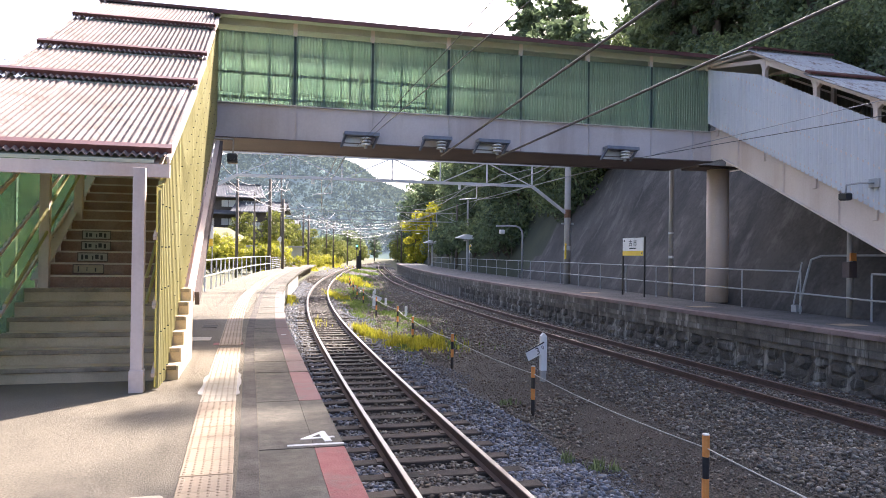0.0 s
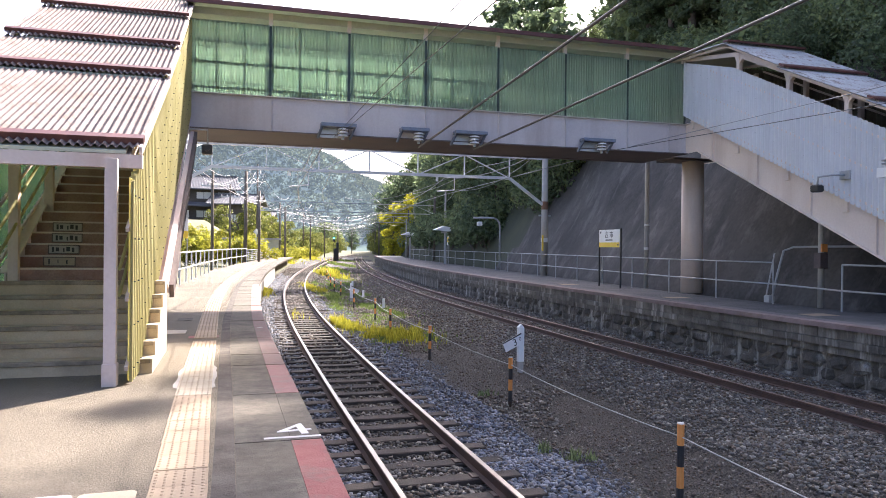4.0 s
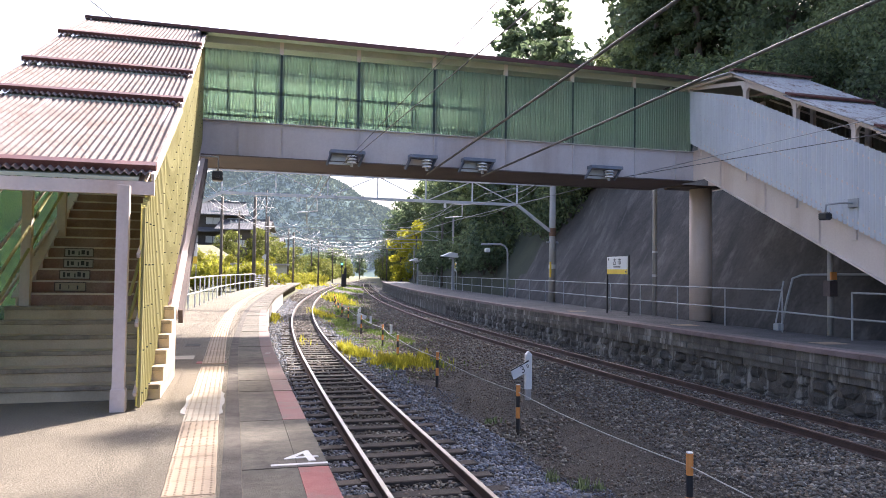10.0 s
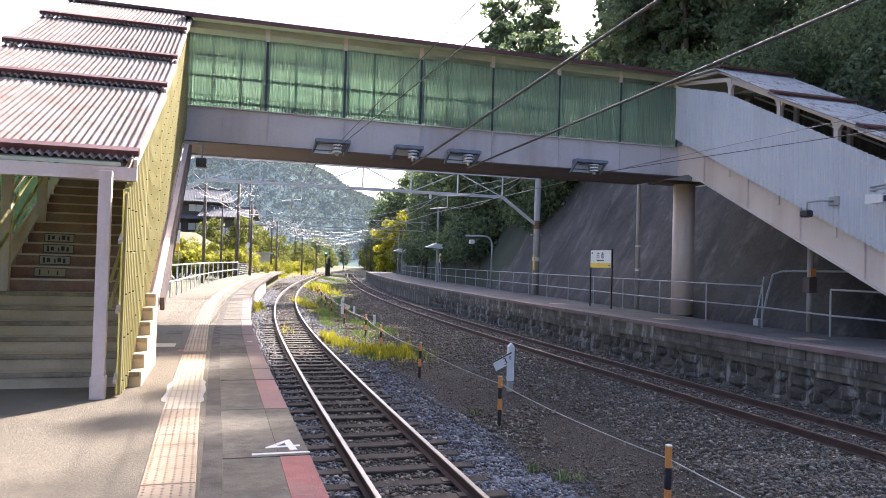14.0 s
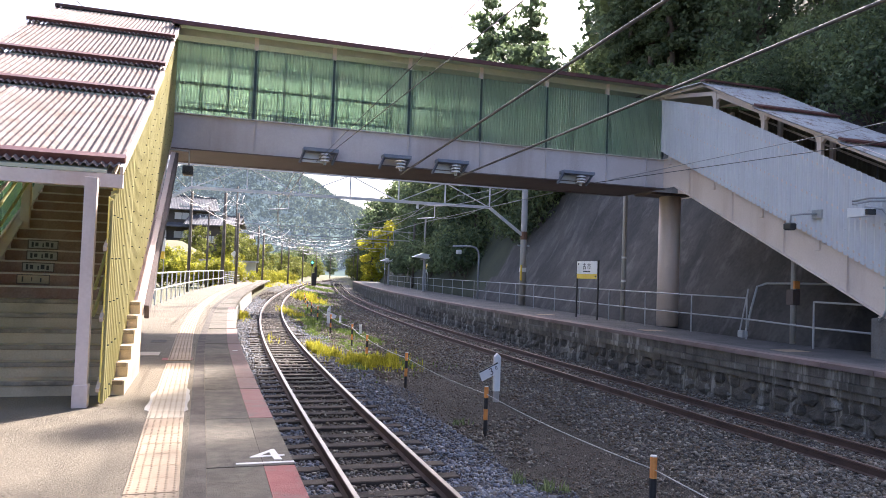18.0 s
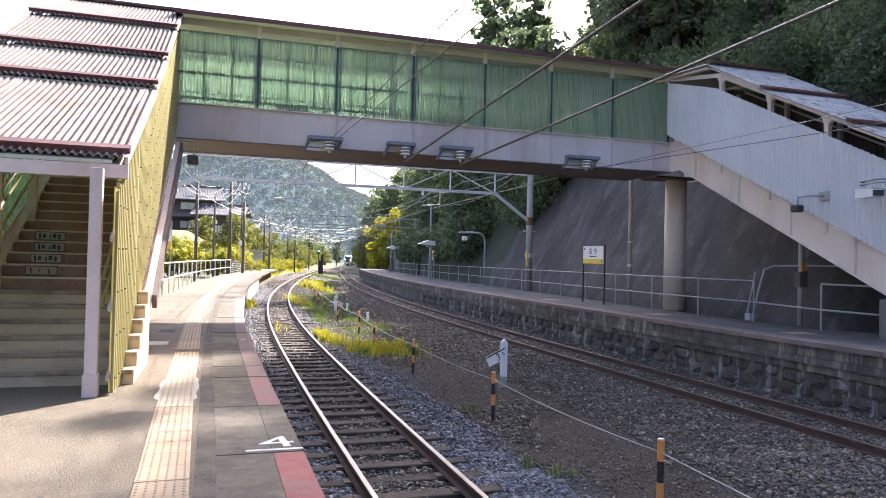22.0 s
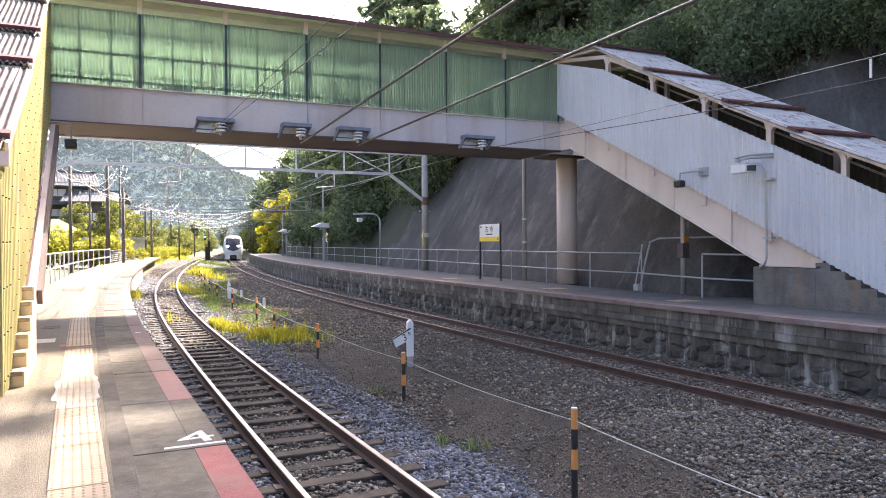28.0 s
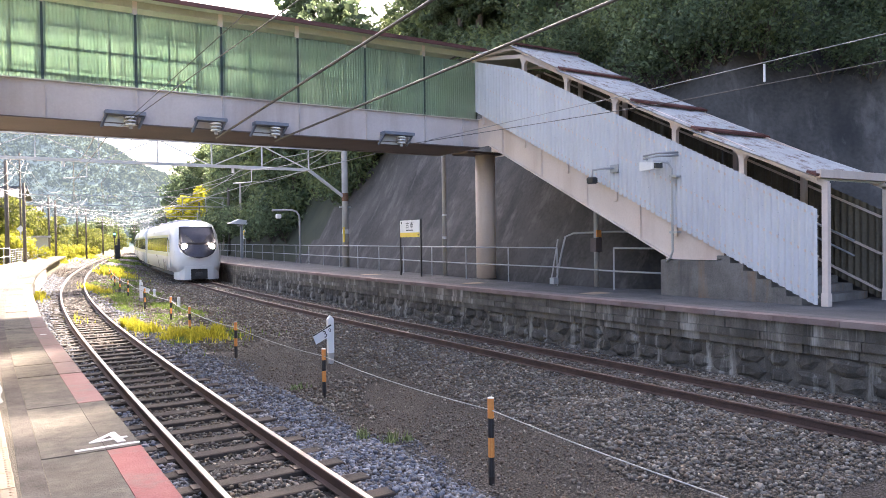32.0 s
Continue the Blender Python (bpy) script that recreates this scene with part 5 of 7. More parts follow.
        # posts
        ys_posts = (y_post + 0.06, 11.6, 13.6, 15.7, 17.7, 19.4) if left else (y_post + 0.02, 9.69, 11.5, 13.43, 15.28, 17.2, 19.3)
        for k, y in enumerate(ys_posts):
            x = (xo if outer else xi) - (o * 0.11 if left else 0)
            wx = 0.065 if left else 0.055
            zt = (top_of(y) if y < 17.5 or left else 7.25) + 0.02
            zt = min(zt + (0.15 if left and k == 0 else 0), 7.7)
            bm = B()
            box(bm, x - wx + o * 0.01, y - 0.06, z_foot if k == 0 else max(nose(y) - 0.3, z_foot), x + wx + o * 0.01, y + 0.06, zt, 0.006)
            p = part("post", bm, steel, st, "painted steel post" if k == 0 else "")
            if k == 0:
                bm = B()
                box(bm, x - wx - 0.014 + o * 0.01, y - 0.072, z_foot, x + wx + 0.014 + o * 0.01, y + 0.072, z_foot + 0.26, 0.006)
                part("post_shoe", bm, steel, p)
            if not left and 0 < k < 6:
                bm = B()
                prism(bm, [(y - 0.22, zt - 0.22 * PITCH), (y + 0.22, zt + 0.22 * PITCH), (y + 0.06, zt - 0.25), (y - 0.06, zt - 0.25)], x - 0.05, x + 0.05, "x")
                part("bracket", bm, steel, p)
        x = xo if outer else xi
        bm = B()
        if left:
            beam(bm, (x, y_post + 0.46, top_of(y_post + 0.46)), (x, 19.6, top_of(19.6)), 0.09, 0.14)
        else:
            beam(bm, (x, y_post, top_of(y_post)), (x, 17.3, top_of(17.3)), 0.09, 0.12)
            beam(bm, (x, 17.3, top_of(17.3)), (x, 19.8, 7.62), 0.09, 0.12)
        part("eaves_beam", bm, steel, st)
        # handrails
        for h in (0.55, 0.88):
            bm = B()
            xr = x - o * 0.14
            tube(bm, [(xr, y_foot + 0.5, nose(y_foot + 0.5) + h + 0.15), (xr, y_top, GIRDER_TOP + h + 0.15)], 0.022, 8)
            part("handrail", bm, YELLOW_SHEET if left else GALV, st)
    bm = B()
    yf = y_post + 0.06
    box(bm, ws - overhang - 0.1, yf - 0.05 + (0.4 if left else 0), top_of(y_post + 0.4) - 0.06, w1 + overhang + (0.02 if left else 0.1), yf + 0.05 + (0.4 if left else 0), top_of(y_post + 0.4) + 0.10)
    part("front_beam", bm, steel, st)
    below = None
    for i, (ya, za, yb, zb) in enumerate(roof_rows):
        if below:
            za = min(za, below[3] - (below[2] - ya) * below[4] + 0.068)
        below = (ya, za, yb, zb, (zb - za) / (yb - ya))
        sl = (zb - za) / (yb - ya)
        x0, x1 = ws - overhang - 0.18, w1 + overhang
        bm = B()
        wavy(bm, (x0, ya, za), (1, 0, 0), x1 - x0, lambda q: ((0, 0, 0), (0, yb - ya, zb - za)), 0.092 if left else 0.135, 0.021 if left else 0.034, (0, -sl, 1), 6, 0.006)
        r = part("roof_sheet", bm, ROOF_SHEET if left else ROOF_PALE, st, "weathered corrugated roof section", True)
        bm = B()
        fy = 0.17 if left else 0.04
        beam(bm, (x0 - 0.03, ya + fy, za + 0.05 + (fy - 0.04) * sl), (x1 + 0.02, ya + fy, za + 0.05 + (fy - 0.04) * sl), 0.16 if left else 0.22, 0.085 if left else 0.05, (0, -sl, 1))
        part("flashing", bm, MAROON, r, "maroon flashing board")
        bm = B()
        hexa(bm, [(ws, ya, za - 0.09), (w1, ya, za - 0.09), (w1, yb, zb - 0.09), (ws, yb, zb - 0.09), (ws, ya, za - 0.05), (w1, ya, za - 0.05), (w1, yb, zb - 0.05), (ws, yb, zb - 0.05)])
        part("roof_lining", bm, ROOF_UNDER, r)
        for x in (ws - overhang - 0.05, w1 + overhang):
            bm = B()
            beam(bm, (x, ya, za - 0.05), (x, yb, zb - 0.05), 0.035, 0.10)
            part("verge_board", bm, steel, r)
    return st


stair_l = stair("stair", X_LEFT, -3.12, 8.87, 9.35, 0.0, 0.54, True)
stair_r = stair("stair", X_RIGHT, 15.95, 7.83, 7.95, P_FAR, 0.484, False)

# signs on the risers of the left stair
n = 31
rise, run = GIRDER_TOP / n, (GIRDER_TOP / 0.54) / n
for i, (x, w, m) in enumerate(((-2.51, 0.44, TACTILE_PALE), (-2.52, 0.44, MORTAR), (-2.54, 0.44, MORTAR), (-2.60, 0.44, MORTAR))):
    k = (7, 8, 9, 10)[i]
    y, z = 9.35 + 0.35 + k * run * 0.985 - 0.016, (k + 0.5) * rise
    sg = thing("riser_sign", "faded notice board fixed to a stair riser", "sign", "riser signs", "", (x, y, z))
    bm = B()
    box(bm, -w / 2, -0.005, -0.072, w / 2, 0.0, 0.072)
    part("board", bm, m, sg)
    for a, b, c, d in ((-w / 2, -0.072, w / 2, -0.058), (-w / 2, 0.058, w / 2, 0.072), (-w / 2, -0.058, -w / 2 + 0.014, 0.058), (w / 2 - 0.014, -0.058, w / 2, 0.058)):
        bm = B()
        box(bm, a, -0.008, b, c, -0.005, d)
        part("frame_bar", bm, UNDER_PAINT, sg)
    for j, (a, b) in enumerate(((-0.15, 0.03), (-0.09, 0.045), (0.0, 0.02), (0.06, 0.05), (0.13, 0.035)) if i else ((-0.14, 0.02), (-0.02, 0.012), (0.10, 0.02))):
        bm = B()
        box(bm, a - b / 2, -0.008, -0.04 + 0.012 * (j % 2), a + b / 2, -0.005, 0.04 - 0.01 * (j % 3))
        part("print_bar", bm, LETTER, sg)

# slanted steel mast beside the left stair head
mast = thing("steel_mast", "leaning steel box leg under the footbridge landing", "support")
bm = B()
beam(bm, (-1.06, 12.35, 0.9), (-1.06, 19.3, 4.4), 0.10, 0.2)
part("leg", bm, PINK_STEEL, mast)
# dark plate added beside the leg: its shaded side put in as colour
bm = B()
beam(bm, (-0.97, 12.45, 0.86), (-0.97, 19.3, 4.36), 0.07, 0.24)
part("web", bm, UNDER_PAINT, mast, "dark brown plate for the leg's shaded side")

# ---- railings ----
def railing(name, label, f, ys, z, mids, mat, r=0.022, top=1.1, posts=True, close=False):
    """A tube railing along a curve: one top rail, lower rails, and posts."""
    t = thing(name, label, "railing")
    for h in (top, *mids):
        bm = B()
        tube(bm, [(f(y), y, z + h) for y in ys], r, 8)
        part("rail", bm, mat, t, "", True)
    if posts:
        bm = B()
        tube(bm, [(0, 0, 0), (0, 0, top)], r, 8)
        me = mesh_of("post", bm, mat)
        for y in ys:
            piece("post", me, t, f(y), y, z)
    return t


fence_far = curve_of((16.05, 13.88), (18.4, 13.87), (21, 13.92), (26, 14.42), (45, 16.22), (60, 17.62), (80, 19.82), (112, 24.5))
railing("platform_railing", "grey tube railing along the shaded platform", fence_far, [16.05, 18.4, 20.9, 23.6, 26.4, 29.2, 32.0, 34.8, 37.6, 40.4, 43.2, 46.2, 49.2, 52.4, 55.8, 59.2, 63, 67, 71, 76, 81, 86], P_FAR, (0.55,), RAIL_GREY, 0.020, 1.12)
railing("platform_railing", "short grey tube railing beside the stair plinth", lambda y: 13.86, [11.95, 13.75], P_FAR, (0.5,), RAIL_GREY, 0.024, 1.12)
bm = B()
low = thing("low_rail", "single grey tube rail closing the railing gap", "railing")
tube(bm, [(13.86, 13.75, P_FAR + 0.5), (13.86, 16.05, P_FAR + 0.55)], 0.022, 8)
part("rail", bm, RAIL_GREY, low)
fence_near = lambda y: back_near(y) + 0.22
railing("platform_railing", "pale tube railing along the sunny platform", fence_near, [23.5, 25.2, 27.0, 28.8, 30.6, 32.6, 34.6, 36.6, 38.8, 41.0, 43.4, 45.8, 48.4, 51.2, 54.2, 57.4, 60.8, 64.4, 68.2], 0.0, (0.62,), LIGHT_STEEL, 0.03, 1.28)
t = railing("platform_railing", "dark mesh railing at the platform end", fence_near, [68.5 + 1.2 * i for i in range(24)], 0.0, (0.2, 0.38, 0.56, 0.74, 0.92), GREY_STEEL, 0.018, 1.15)
# bent pipe rail and conduit on the slope foot
pp = thing("wall_pipe", "grey conduit pipe along the slope foot", "pipe")
bm = B()
tube(bm, [(14.30, 16.6, P_FAR), (14.42, 16.5, 1.0), (14.48, 16.35, 1.62), (14.58, 16.1, 1.72), (14.75, 15.2, 1.74), (15.1, 12.0, 1.76)], 0.03, 8)
part("pipe", bm, RAIL_GREY, pp, "", True)
bm = B()
tube(bm, [(14.18, 16.7, P_FAR), (14.40, 16.6, 1.55)], 0.022, 8)
part("stay", bm, RAIL_GREY, pp)
bm = B()
box(bm, 14.16, 16.52, P_FAR, 14.34, 16.72, P_FAR + 0.2, 0.02)
part("box", bm, GREY_STEEL, pp)

# low retaining wall behind the stair on the far platform
rw = tagged(thing("retaining_wall"), "dark stained low concrete retaining wall at the slope foot", "wall", "", "structure")
bm = B()
prism(bm, [(-8.0, 0.0), (13.2, 0.0), (16.6, 0.0), (20.5, 0.0), (20.5, 1.15), (16.6, 1.32), (13.2, 1.3), (-8.0, 1.3)], 16.35, 16.62, "x")
part("wall", bm, SHOTCRETE, rw)


# ---- poles and signs on the far platform ----
def pole(name, label, x, y, z, h, r0, r1, mat, bands=(), group="poles"):
    t = thing(name, label, "pole", group, "", (x, y, z))
    bm = B()
    tube(bm, [(0, 0, 0), (0, 0, h)], r0, 14, r1)
    part("shaft", bm, mat, t, "", True)
    for zb, hb, m in bands:
        bm = B()
        rb = r0 + (r1 - r0) * zb / h + 0.006
        tube(bm, [(0, 0, zb), (0, 0, zb + hb)], rb, 14)
        part("band", bm, m, t)
    return t


q = pole("catenary_pole", "tall round concrete catenary pole with orange band", 15.55, 34.6, P_FAR, 7.15, 0.185, 0.15, POLE_CONC, ((3.45, 0.42, RUSTY), (1.75, 0.22, WHITE)))
for z in (3.1, 6.1):
    bm = B()
    box(bm, -0.32, -0.05, z, 0.32, 0.05, z + 0.08)
    part("bracket", bm, GALV, q)
bm = B()
box(bm, -0.24, -0.26, 1.3, -0.16, -0.20, 2.1)
part("cable_guard", bm, YELLOW, q)
pole("utility_pole", "slim grey utility pole with white bands", 14.55, 23.3, P_FAR, 6.6, 0.085, 0.075, POLE_CONC, ((2.3, 0.07, WHITE), (1.42, 0.09, WHITE)))
b = pole("utility_pole", "slim pole with orange plate under the stair", 14.34, 14.9, P_FAR, 3.7, 0.07, 0.065, POLE_CONC)
bm = B()
box(bm, -0.12, -0.11, 1.0, 0.12, 0.11, 1.4, 0.01)
part("junction_box", bm, UNDER_PAINT, b)
bm = B()
box(bm, -0.085, -0.125, 1.42, 0.085, -0.08, 1.62)
part("plate", bm, ORANGE, b)
for x, y, h, r, mt in ((18.9, 64.5, 6.8, 0.10, POLE_CONC), (21.0, 78.0, 6.4, 0.13, POLE_CONC), (20.2, 86.0, 5.0, 0.07, POLE_CONC), (24.3, 98.0, 7.6, 0.15, POLE_CONC)):
    pole("utility_pole", "grey concrete pole beside the platform", x, y, P_FAR - 0.2, h, r, r * 0.85, mt, ((2.0, 0.2, WHITE),))

# station name board: two dark posts, white board with yellow foot
sg = thing("station_sign", "white station name board with yellow stripe on dark posts", "sign", "", "", (13.55, 24.2, P_FAR))
for y in (-0.80, 0.80):
    bm = B()
    box(bm, -0.025, y - 0.025, 0, 0.025, y + 0.025, 2.2)
    part("post", bm, BLACK, sg)
bm = B()
box(bm, -0.035, -0.76, 1.50, 0.02, 0.76, 2.16, 0.006)
bd = part("board", bm, WHITE, sg)
bm = B()
box(bm, -0.039, -0.76, 1.50, -0.035, 0.76, 1.68)
part("stripe", bm, YELLOW, bd)
for y0, y1, z0, z1, m in ((0.26, -0.26, 1.75, 1.79, LETTER), (0.68, 0.60, 2.02, 2.1, LETTER), (-0.62, -0.70, 1.56, 1.62, LETTER)):
    bm = B()
    box(bm, -0.041, y1, z0, -0.036, y0, z1)
    part("print_bar", bm, m, bd)
letters("station_name", "古 市", 0.27, LETTER, bd, Matrix.Translation((-0.040, 0.0, 1.95)) @ Matrix.Rotation(radians(-90), 4, "Z") @ Matrix.Rotation(radians(90), 4, "X"), 0.003)
small = thing("platform_sign", "small white and yellow notice on thin posts", "sign", "", "", (18.0, 60.5, P_FAR))
bm = B()
box(bm, -0.02, -0.3, 1.6, 0.02, 0.3, 2.4)
part("board", bm, WHITE, small)
bm = B()
box(bm, -0.026, -0.24, 1.9, -0.02, 0.24, 2.32)
part("stripe", bm, YELLOW, small)
for y in (-0.26, 0.26):
    bm = B()
    box(bm, -0.02, y - 0.02, 0, 0.02, y + 0.02, 1.6)
    part("post", bm, GALV, small)

# gooseneck lamp
gl = thing("platform_lamp", "grey gooseneck platform lamp with hanging speaker", "lamp", "", "", (16.05, 42.5, P_FAR))
bm = B()
tube(bm, [(0, 0, 0), (0, 0, 2.7), (-0.05, 0, 3.0), (-0.2, 0, 3.2), (-0.45, 0, 3.3), (-1.3, 0, 3.3)], 0.06, 10)
part("arm", bm, GREY_STEEL, gl, "", True)
bm = B()
box(bm, -1.75, -0.1, 3.22, -1.1, 0.1, 3.34, 0.03)
part("lamp_head", bm, GREY_STEEL, gl)
bm = B()
box(bm, -1.5, -0.14, 2.78, -1.22, 0.14, 3.05, 0.04)
part("speaker", bm, WHITE, gl)

# flat-roofed light boxes
for x, y, k in ((17.0, 58.0, 1.0), (20.2, 84.0, 1.0)):
    sh = thing("light_box", "white wedge-shaped canopy light on a post", "lamp", "light boxes", "", (x, y, P_FAR))
    bm = B()
    box(bm, -0.08, -0.08, 0, 0.08, 0.08, 2.75)
    part("post", bm, GREY_STEEL, sh)
    bm = B()
    prism(bm, [(-1.05, 2.86), (0.35, 2.75), (0.4, 3.1), (-0.25, 3.18)], -0.45, 0.45, "y")
    part("canopy", bm, WHITE, sh)
    bm = B()
    box(bm, -0.3, -0.2, 2.62, 0.1, 0.2, 2.75)
    part("fitting", bm, GREY_STEEL, sh)

# lamp arm and camera on the white stair side
la = thing("wall_lamp", "black spotlight on a grey arm fixed to the stair wall", "lamp", "", "", (13.5, 13.35, 3.38))
bm = B()
tube(bm, [(0.0, 0, 0), (-0.28, 0.10, 0.0), (-0.36, 0.42, -0.02), (-0.36, 0.44, -0.2)], 0.026, 8)
part("arm", bm, GREY_STEEL, la, "", True)
bm = B()
box(bm, -0.45, 0.34, -0.38, -0.27, 0.56, -0.2, 0.03)
part("lamp_head", bm, BLACK, la)
bm = B()
box(bm, -0.02, -0.14, -0.1, 0.03, 0.14, 0.1)
part("plate", bm, GREY_STEEL, la)
cc = thing("camera_bracket", "white box camera on a steel pipe bracket", "camera", "", "", (13.42, 11.42, 1.05))
bm = B()
tube(bm, [(0.1, 0.25, -0.05), (0, 0.06, 0.05), (0, 0, 0.2), (0, 0, 2.15), (-0.08, 0.06, 2.3), (-0.3, 0.3, 2.36)], 0.028, 8)
part("pipe", bm, GALV, cc, "", True)
bm = B()
hexa(bm, [(-0.48, 0.16, 2.14), (-0.28, 0.08, 2.14), (-0.16, 0.60, 2.14), (-0.36, 0.68, 2.14), (-0.48, 0.16, 2.30), (-0.28, 0.08, 2.30), (-0.16, 0.60, 2.35), (-0.36, 0.68, 2.35)])
part("housing", bm, WHITE, cc)
bm = B()
hexa(bm, [(-0.46, 0.08, 2.16), (-0.30, 0.02, 2.16), (-0.27, 0.078, 2.16), (-0.45, 0.15, 2.16), (-0.46, 0.08, 2.28), (-0.30, 0.02, 2.28), (-0.27, 0.078, 2.28), (-0.45, 0.15, 2.28)])
part("hood", bm, BLACK, cc)
for dz in (0.0, 0.07):
    bm = B()
    tube(bm, [(0.10, -0.1, 2.46 + dz), (-0.36, 0.12, 2.45 + dz), (-0.40, 0.5, 2.42 + dz), (-0.18, 0.6, 2.42 + dz)], 0.026, 8)
    part("frame", bm, GREY_STEEL, cc, "", True)
for z in (0.62, 1.95):
    bm = B()
    box(bm, -0.05, -0.16, z, 0.12, 0.05, z + 0.05)
    part("clamp", bm, GALV, cc)
# hanging camera on the left stair head
hc = thing("hanging_camera", "black camera hanging from a grey pipe arm", "camera", "", "", (-1.1, 19.2, 4.52))
bm = B()
tube(bm, [(-0.25, 0, 0.02), (0.42, 0, 0.0), (0.42, 0, -0.38)], 0.022, 8)
part("arm", bm, GREY_STEEL, hc, "", True)
bm = B()
box(bm, 0.28, -0.16, -0.62, 0.54, 0.14, -0.38, 0.03)
part("body", bm, BLACK, hc)
bm = B()
tube(bm, [(0.41, -0.24, -0.5), (0.41, -0.15, -0.5)], 0.06, 10)
part("lens", bm, BLACK, hc)
# white notice and mast behind the left stair
nb = thing("notice_board", "white and yellow notice on the platform pole", "sign", "", "", (-2.35, 36.0, 0))
bm = B()
box(bm, -0.22, -0.03, 1.9, 0.22, 0.03, 2.9)
part("board", bm, WHITE, nb)
bm = B()
box(bm, -0.22, -0.035, 1.9, 0.22, -0.03, 2.25)
part("stripe", bm, YELLOW, nb)
for x in (-0.18, 0.18):
    bm = B()
    box(bm, x - 0.02, -0.02, 0, x + 0.02, 0.02, 1.9)
    part("post", bm, GREY_STEEL, nb)

# bridge insulators
BRACKET = surface("blue_grey_steel", (0.15, 0.17, 0.22), (0.23, 0.25, 0.30), 0.5, 0.2, 3, 40, 0.05)
def bridge_insulator(x, wide):
    t = thing("insulator", "stacked porcelain insulator on a bracket below the bridge", "insulator", "bridge insulators", "", (x, BRIDGE_Y - 0.1, GIRDER_LOW))
    bm = B()
    box(bm, -wide / 2, -0.26, 0.17, wide / 2, 0.05, 0.27, 0.01)
    part("bracket", bm, BRACKET, t, "blue-grey steel bracket")
    if wide > 0.9:
        bm = B()
        box(bm, -wide / 2, 0.02, -0.10, wide / 2 - 0.3, 0.045, 0.17)
        part("back_plate", bm, GALV, t)
    for s in (-1, 1):
        bm = B()
        beam(bm, (s * wide / 2 - s * 0.04, -0.15, 0.18), (s * wide / 2 - s * 0.04 - 0.1, 0.05, -0.12), 0.055, 0.055)
        part("strut", bm, BRACKET, t)
    for k in range(3):
        bm = B()
        tube(bm, [(0.12, -0.12, 0.10 - 0.085 * k), (0.12, -0.12, 0.145 - 0.085 * k)], 0.165 - 0.01 * k, 14, 0.12)
        part("disc", bm, PORCELAIN, t)
    bm = B()
    tube(bm, [(0.12, -0.12, 0.16), (0.12, -0.12, -0.16)], 0.045, 10)
    part("core", bm, GREY_STEEL, t)
    return t


for x, w in ((2.66, 0.95), (4.78, 0.8), (6.42, 0.95), (10.45, 1.05)):
    bridge_insulator(x, w)

# ---- stakes, rope, markers between the tracks ----
STAKES = ((4.20, 1.0), (4.30, 6.25), (4.52, 11.4), (4.47, 16.45), (4.50, 21.1), (4.86, 25.4), (4.95, 30.8), (5.35, 37.6), (5.6, 42.0), (6.05, 47.3), (6.6, 53.0), (7.3, 59.5))
bm = B()
tube(bm, [(0, 0, 0), (0, 0, 0.22)], 0.036, 10)
me_b = mesh_of("band", bm, BLACK)
me_o = me_b.copy()
me_o.materials.clear()
me_o.materials.append(ORANGE)
first = None
rng = random.Random(11)
for x, y in STAKES:
    zb = bed_at(x, y) - 0.02
    s = thing("marker_stake", "black and orange banded wooden stake holding a rope", "stake", "marker stakes", "", (x, y, zb), rng.uniform(0, 90))
    if y < 8:
        s.scale = (1.0, 1.0, 1.15)
    bm = B()
    tube(bm, [(0, 0, -0.1), (0, 0, 0.10)], 0.034, 10)
    part("foot", bm, SLEEPER, s)
    for k in range(4):
        piece("band", me_o if k % 2 else me_b, s, 0, 0, 0.10 + 0.185 * k).scale = (1, 1, 0.84)
    bm = B()
    tube(bm, [(0, 0, 0.838), (0, 0, 0.85)], 0.034, 10)
    part("cap", bm, PLASTER, s)
for k, ((xa, ya), (xb, yb)) in enumerate(zip(STAKES, STAKES[1:])):
    r = thing("rope", "pale twisted rope strung between the stakes", "rope", "ropes")
    za, zb = bed_at(xa, ya) + (0.82 if ya < 8 else 0.70), bed_at(xb, yb) + (0.82 if yb < 8 else 0.70)
    bm = B()
    pts = []
    for i in range(13):
        u = i / 12
        pts.append((xa + (xb - xa) * u, ya + (yb - ya) * u, za + (zb - za) * u - 0.05 * 4 * u * (1 - u)))
    tube(bm, pts, 0.006 if yb < 18 else 0.010, 6)
    part("strand", bm, ROPE, r, "", True)


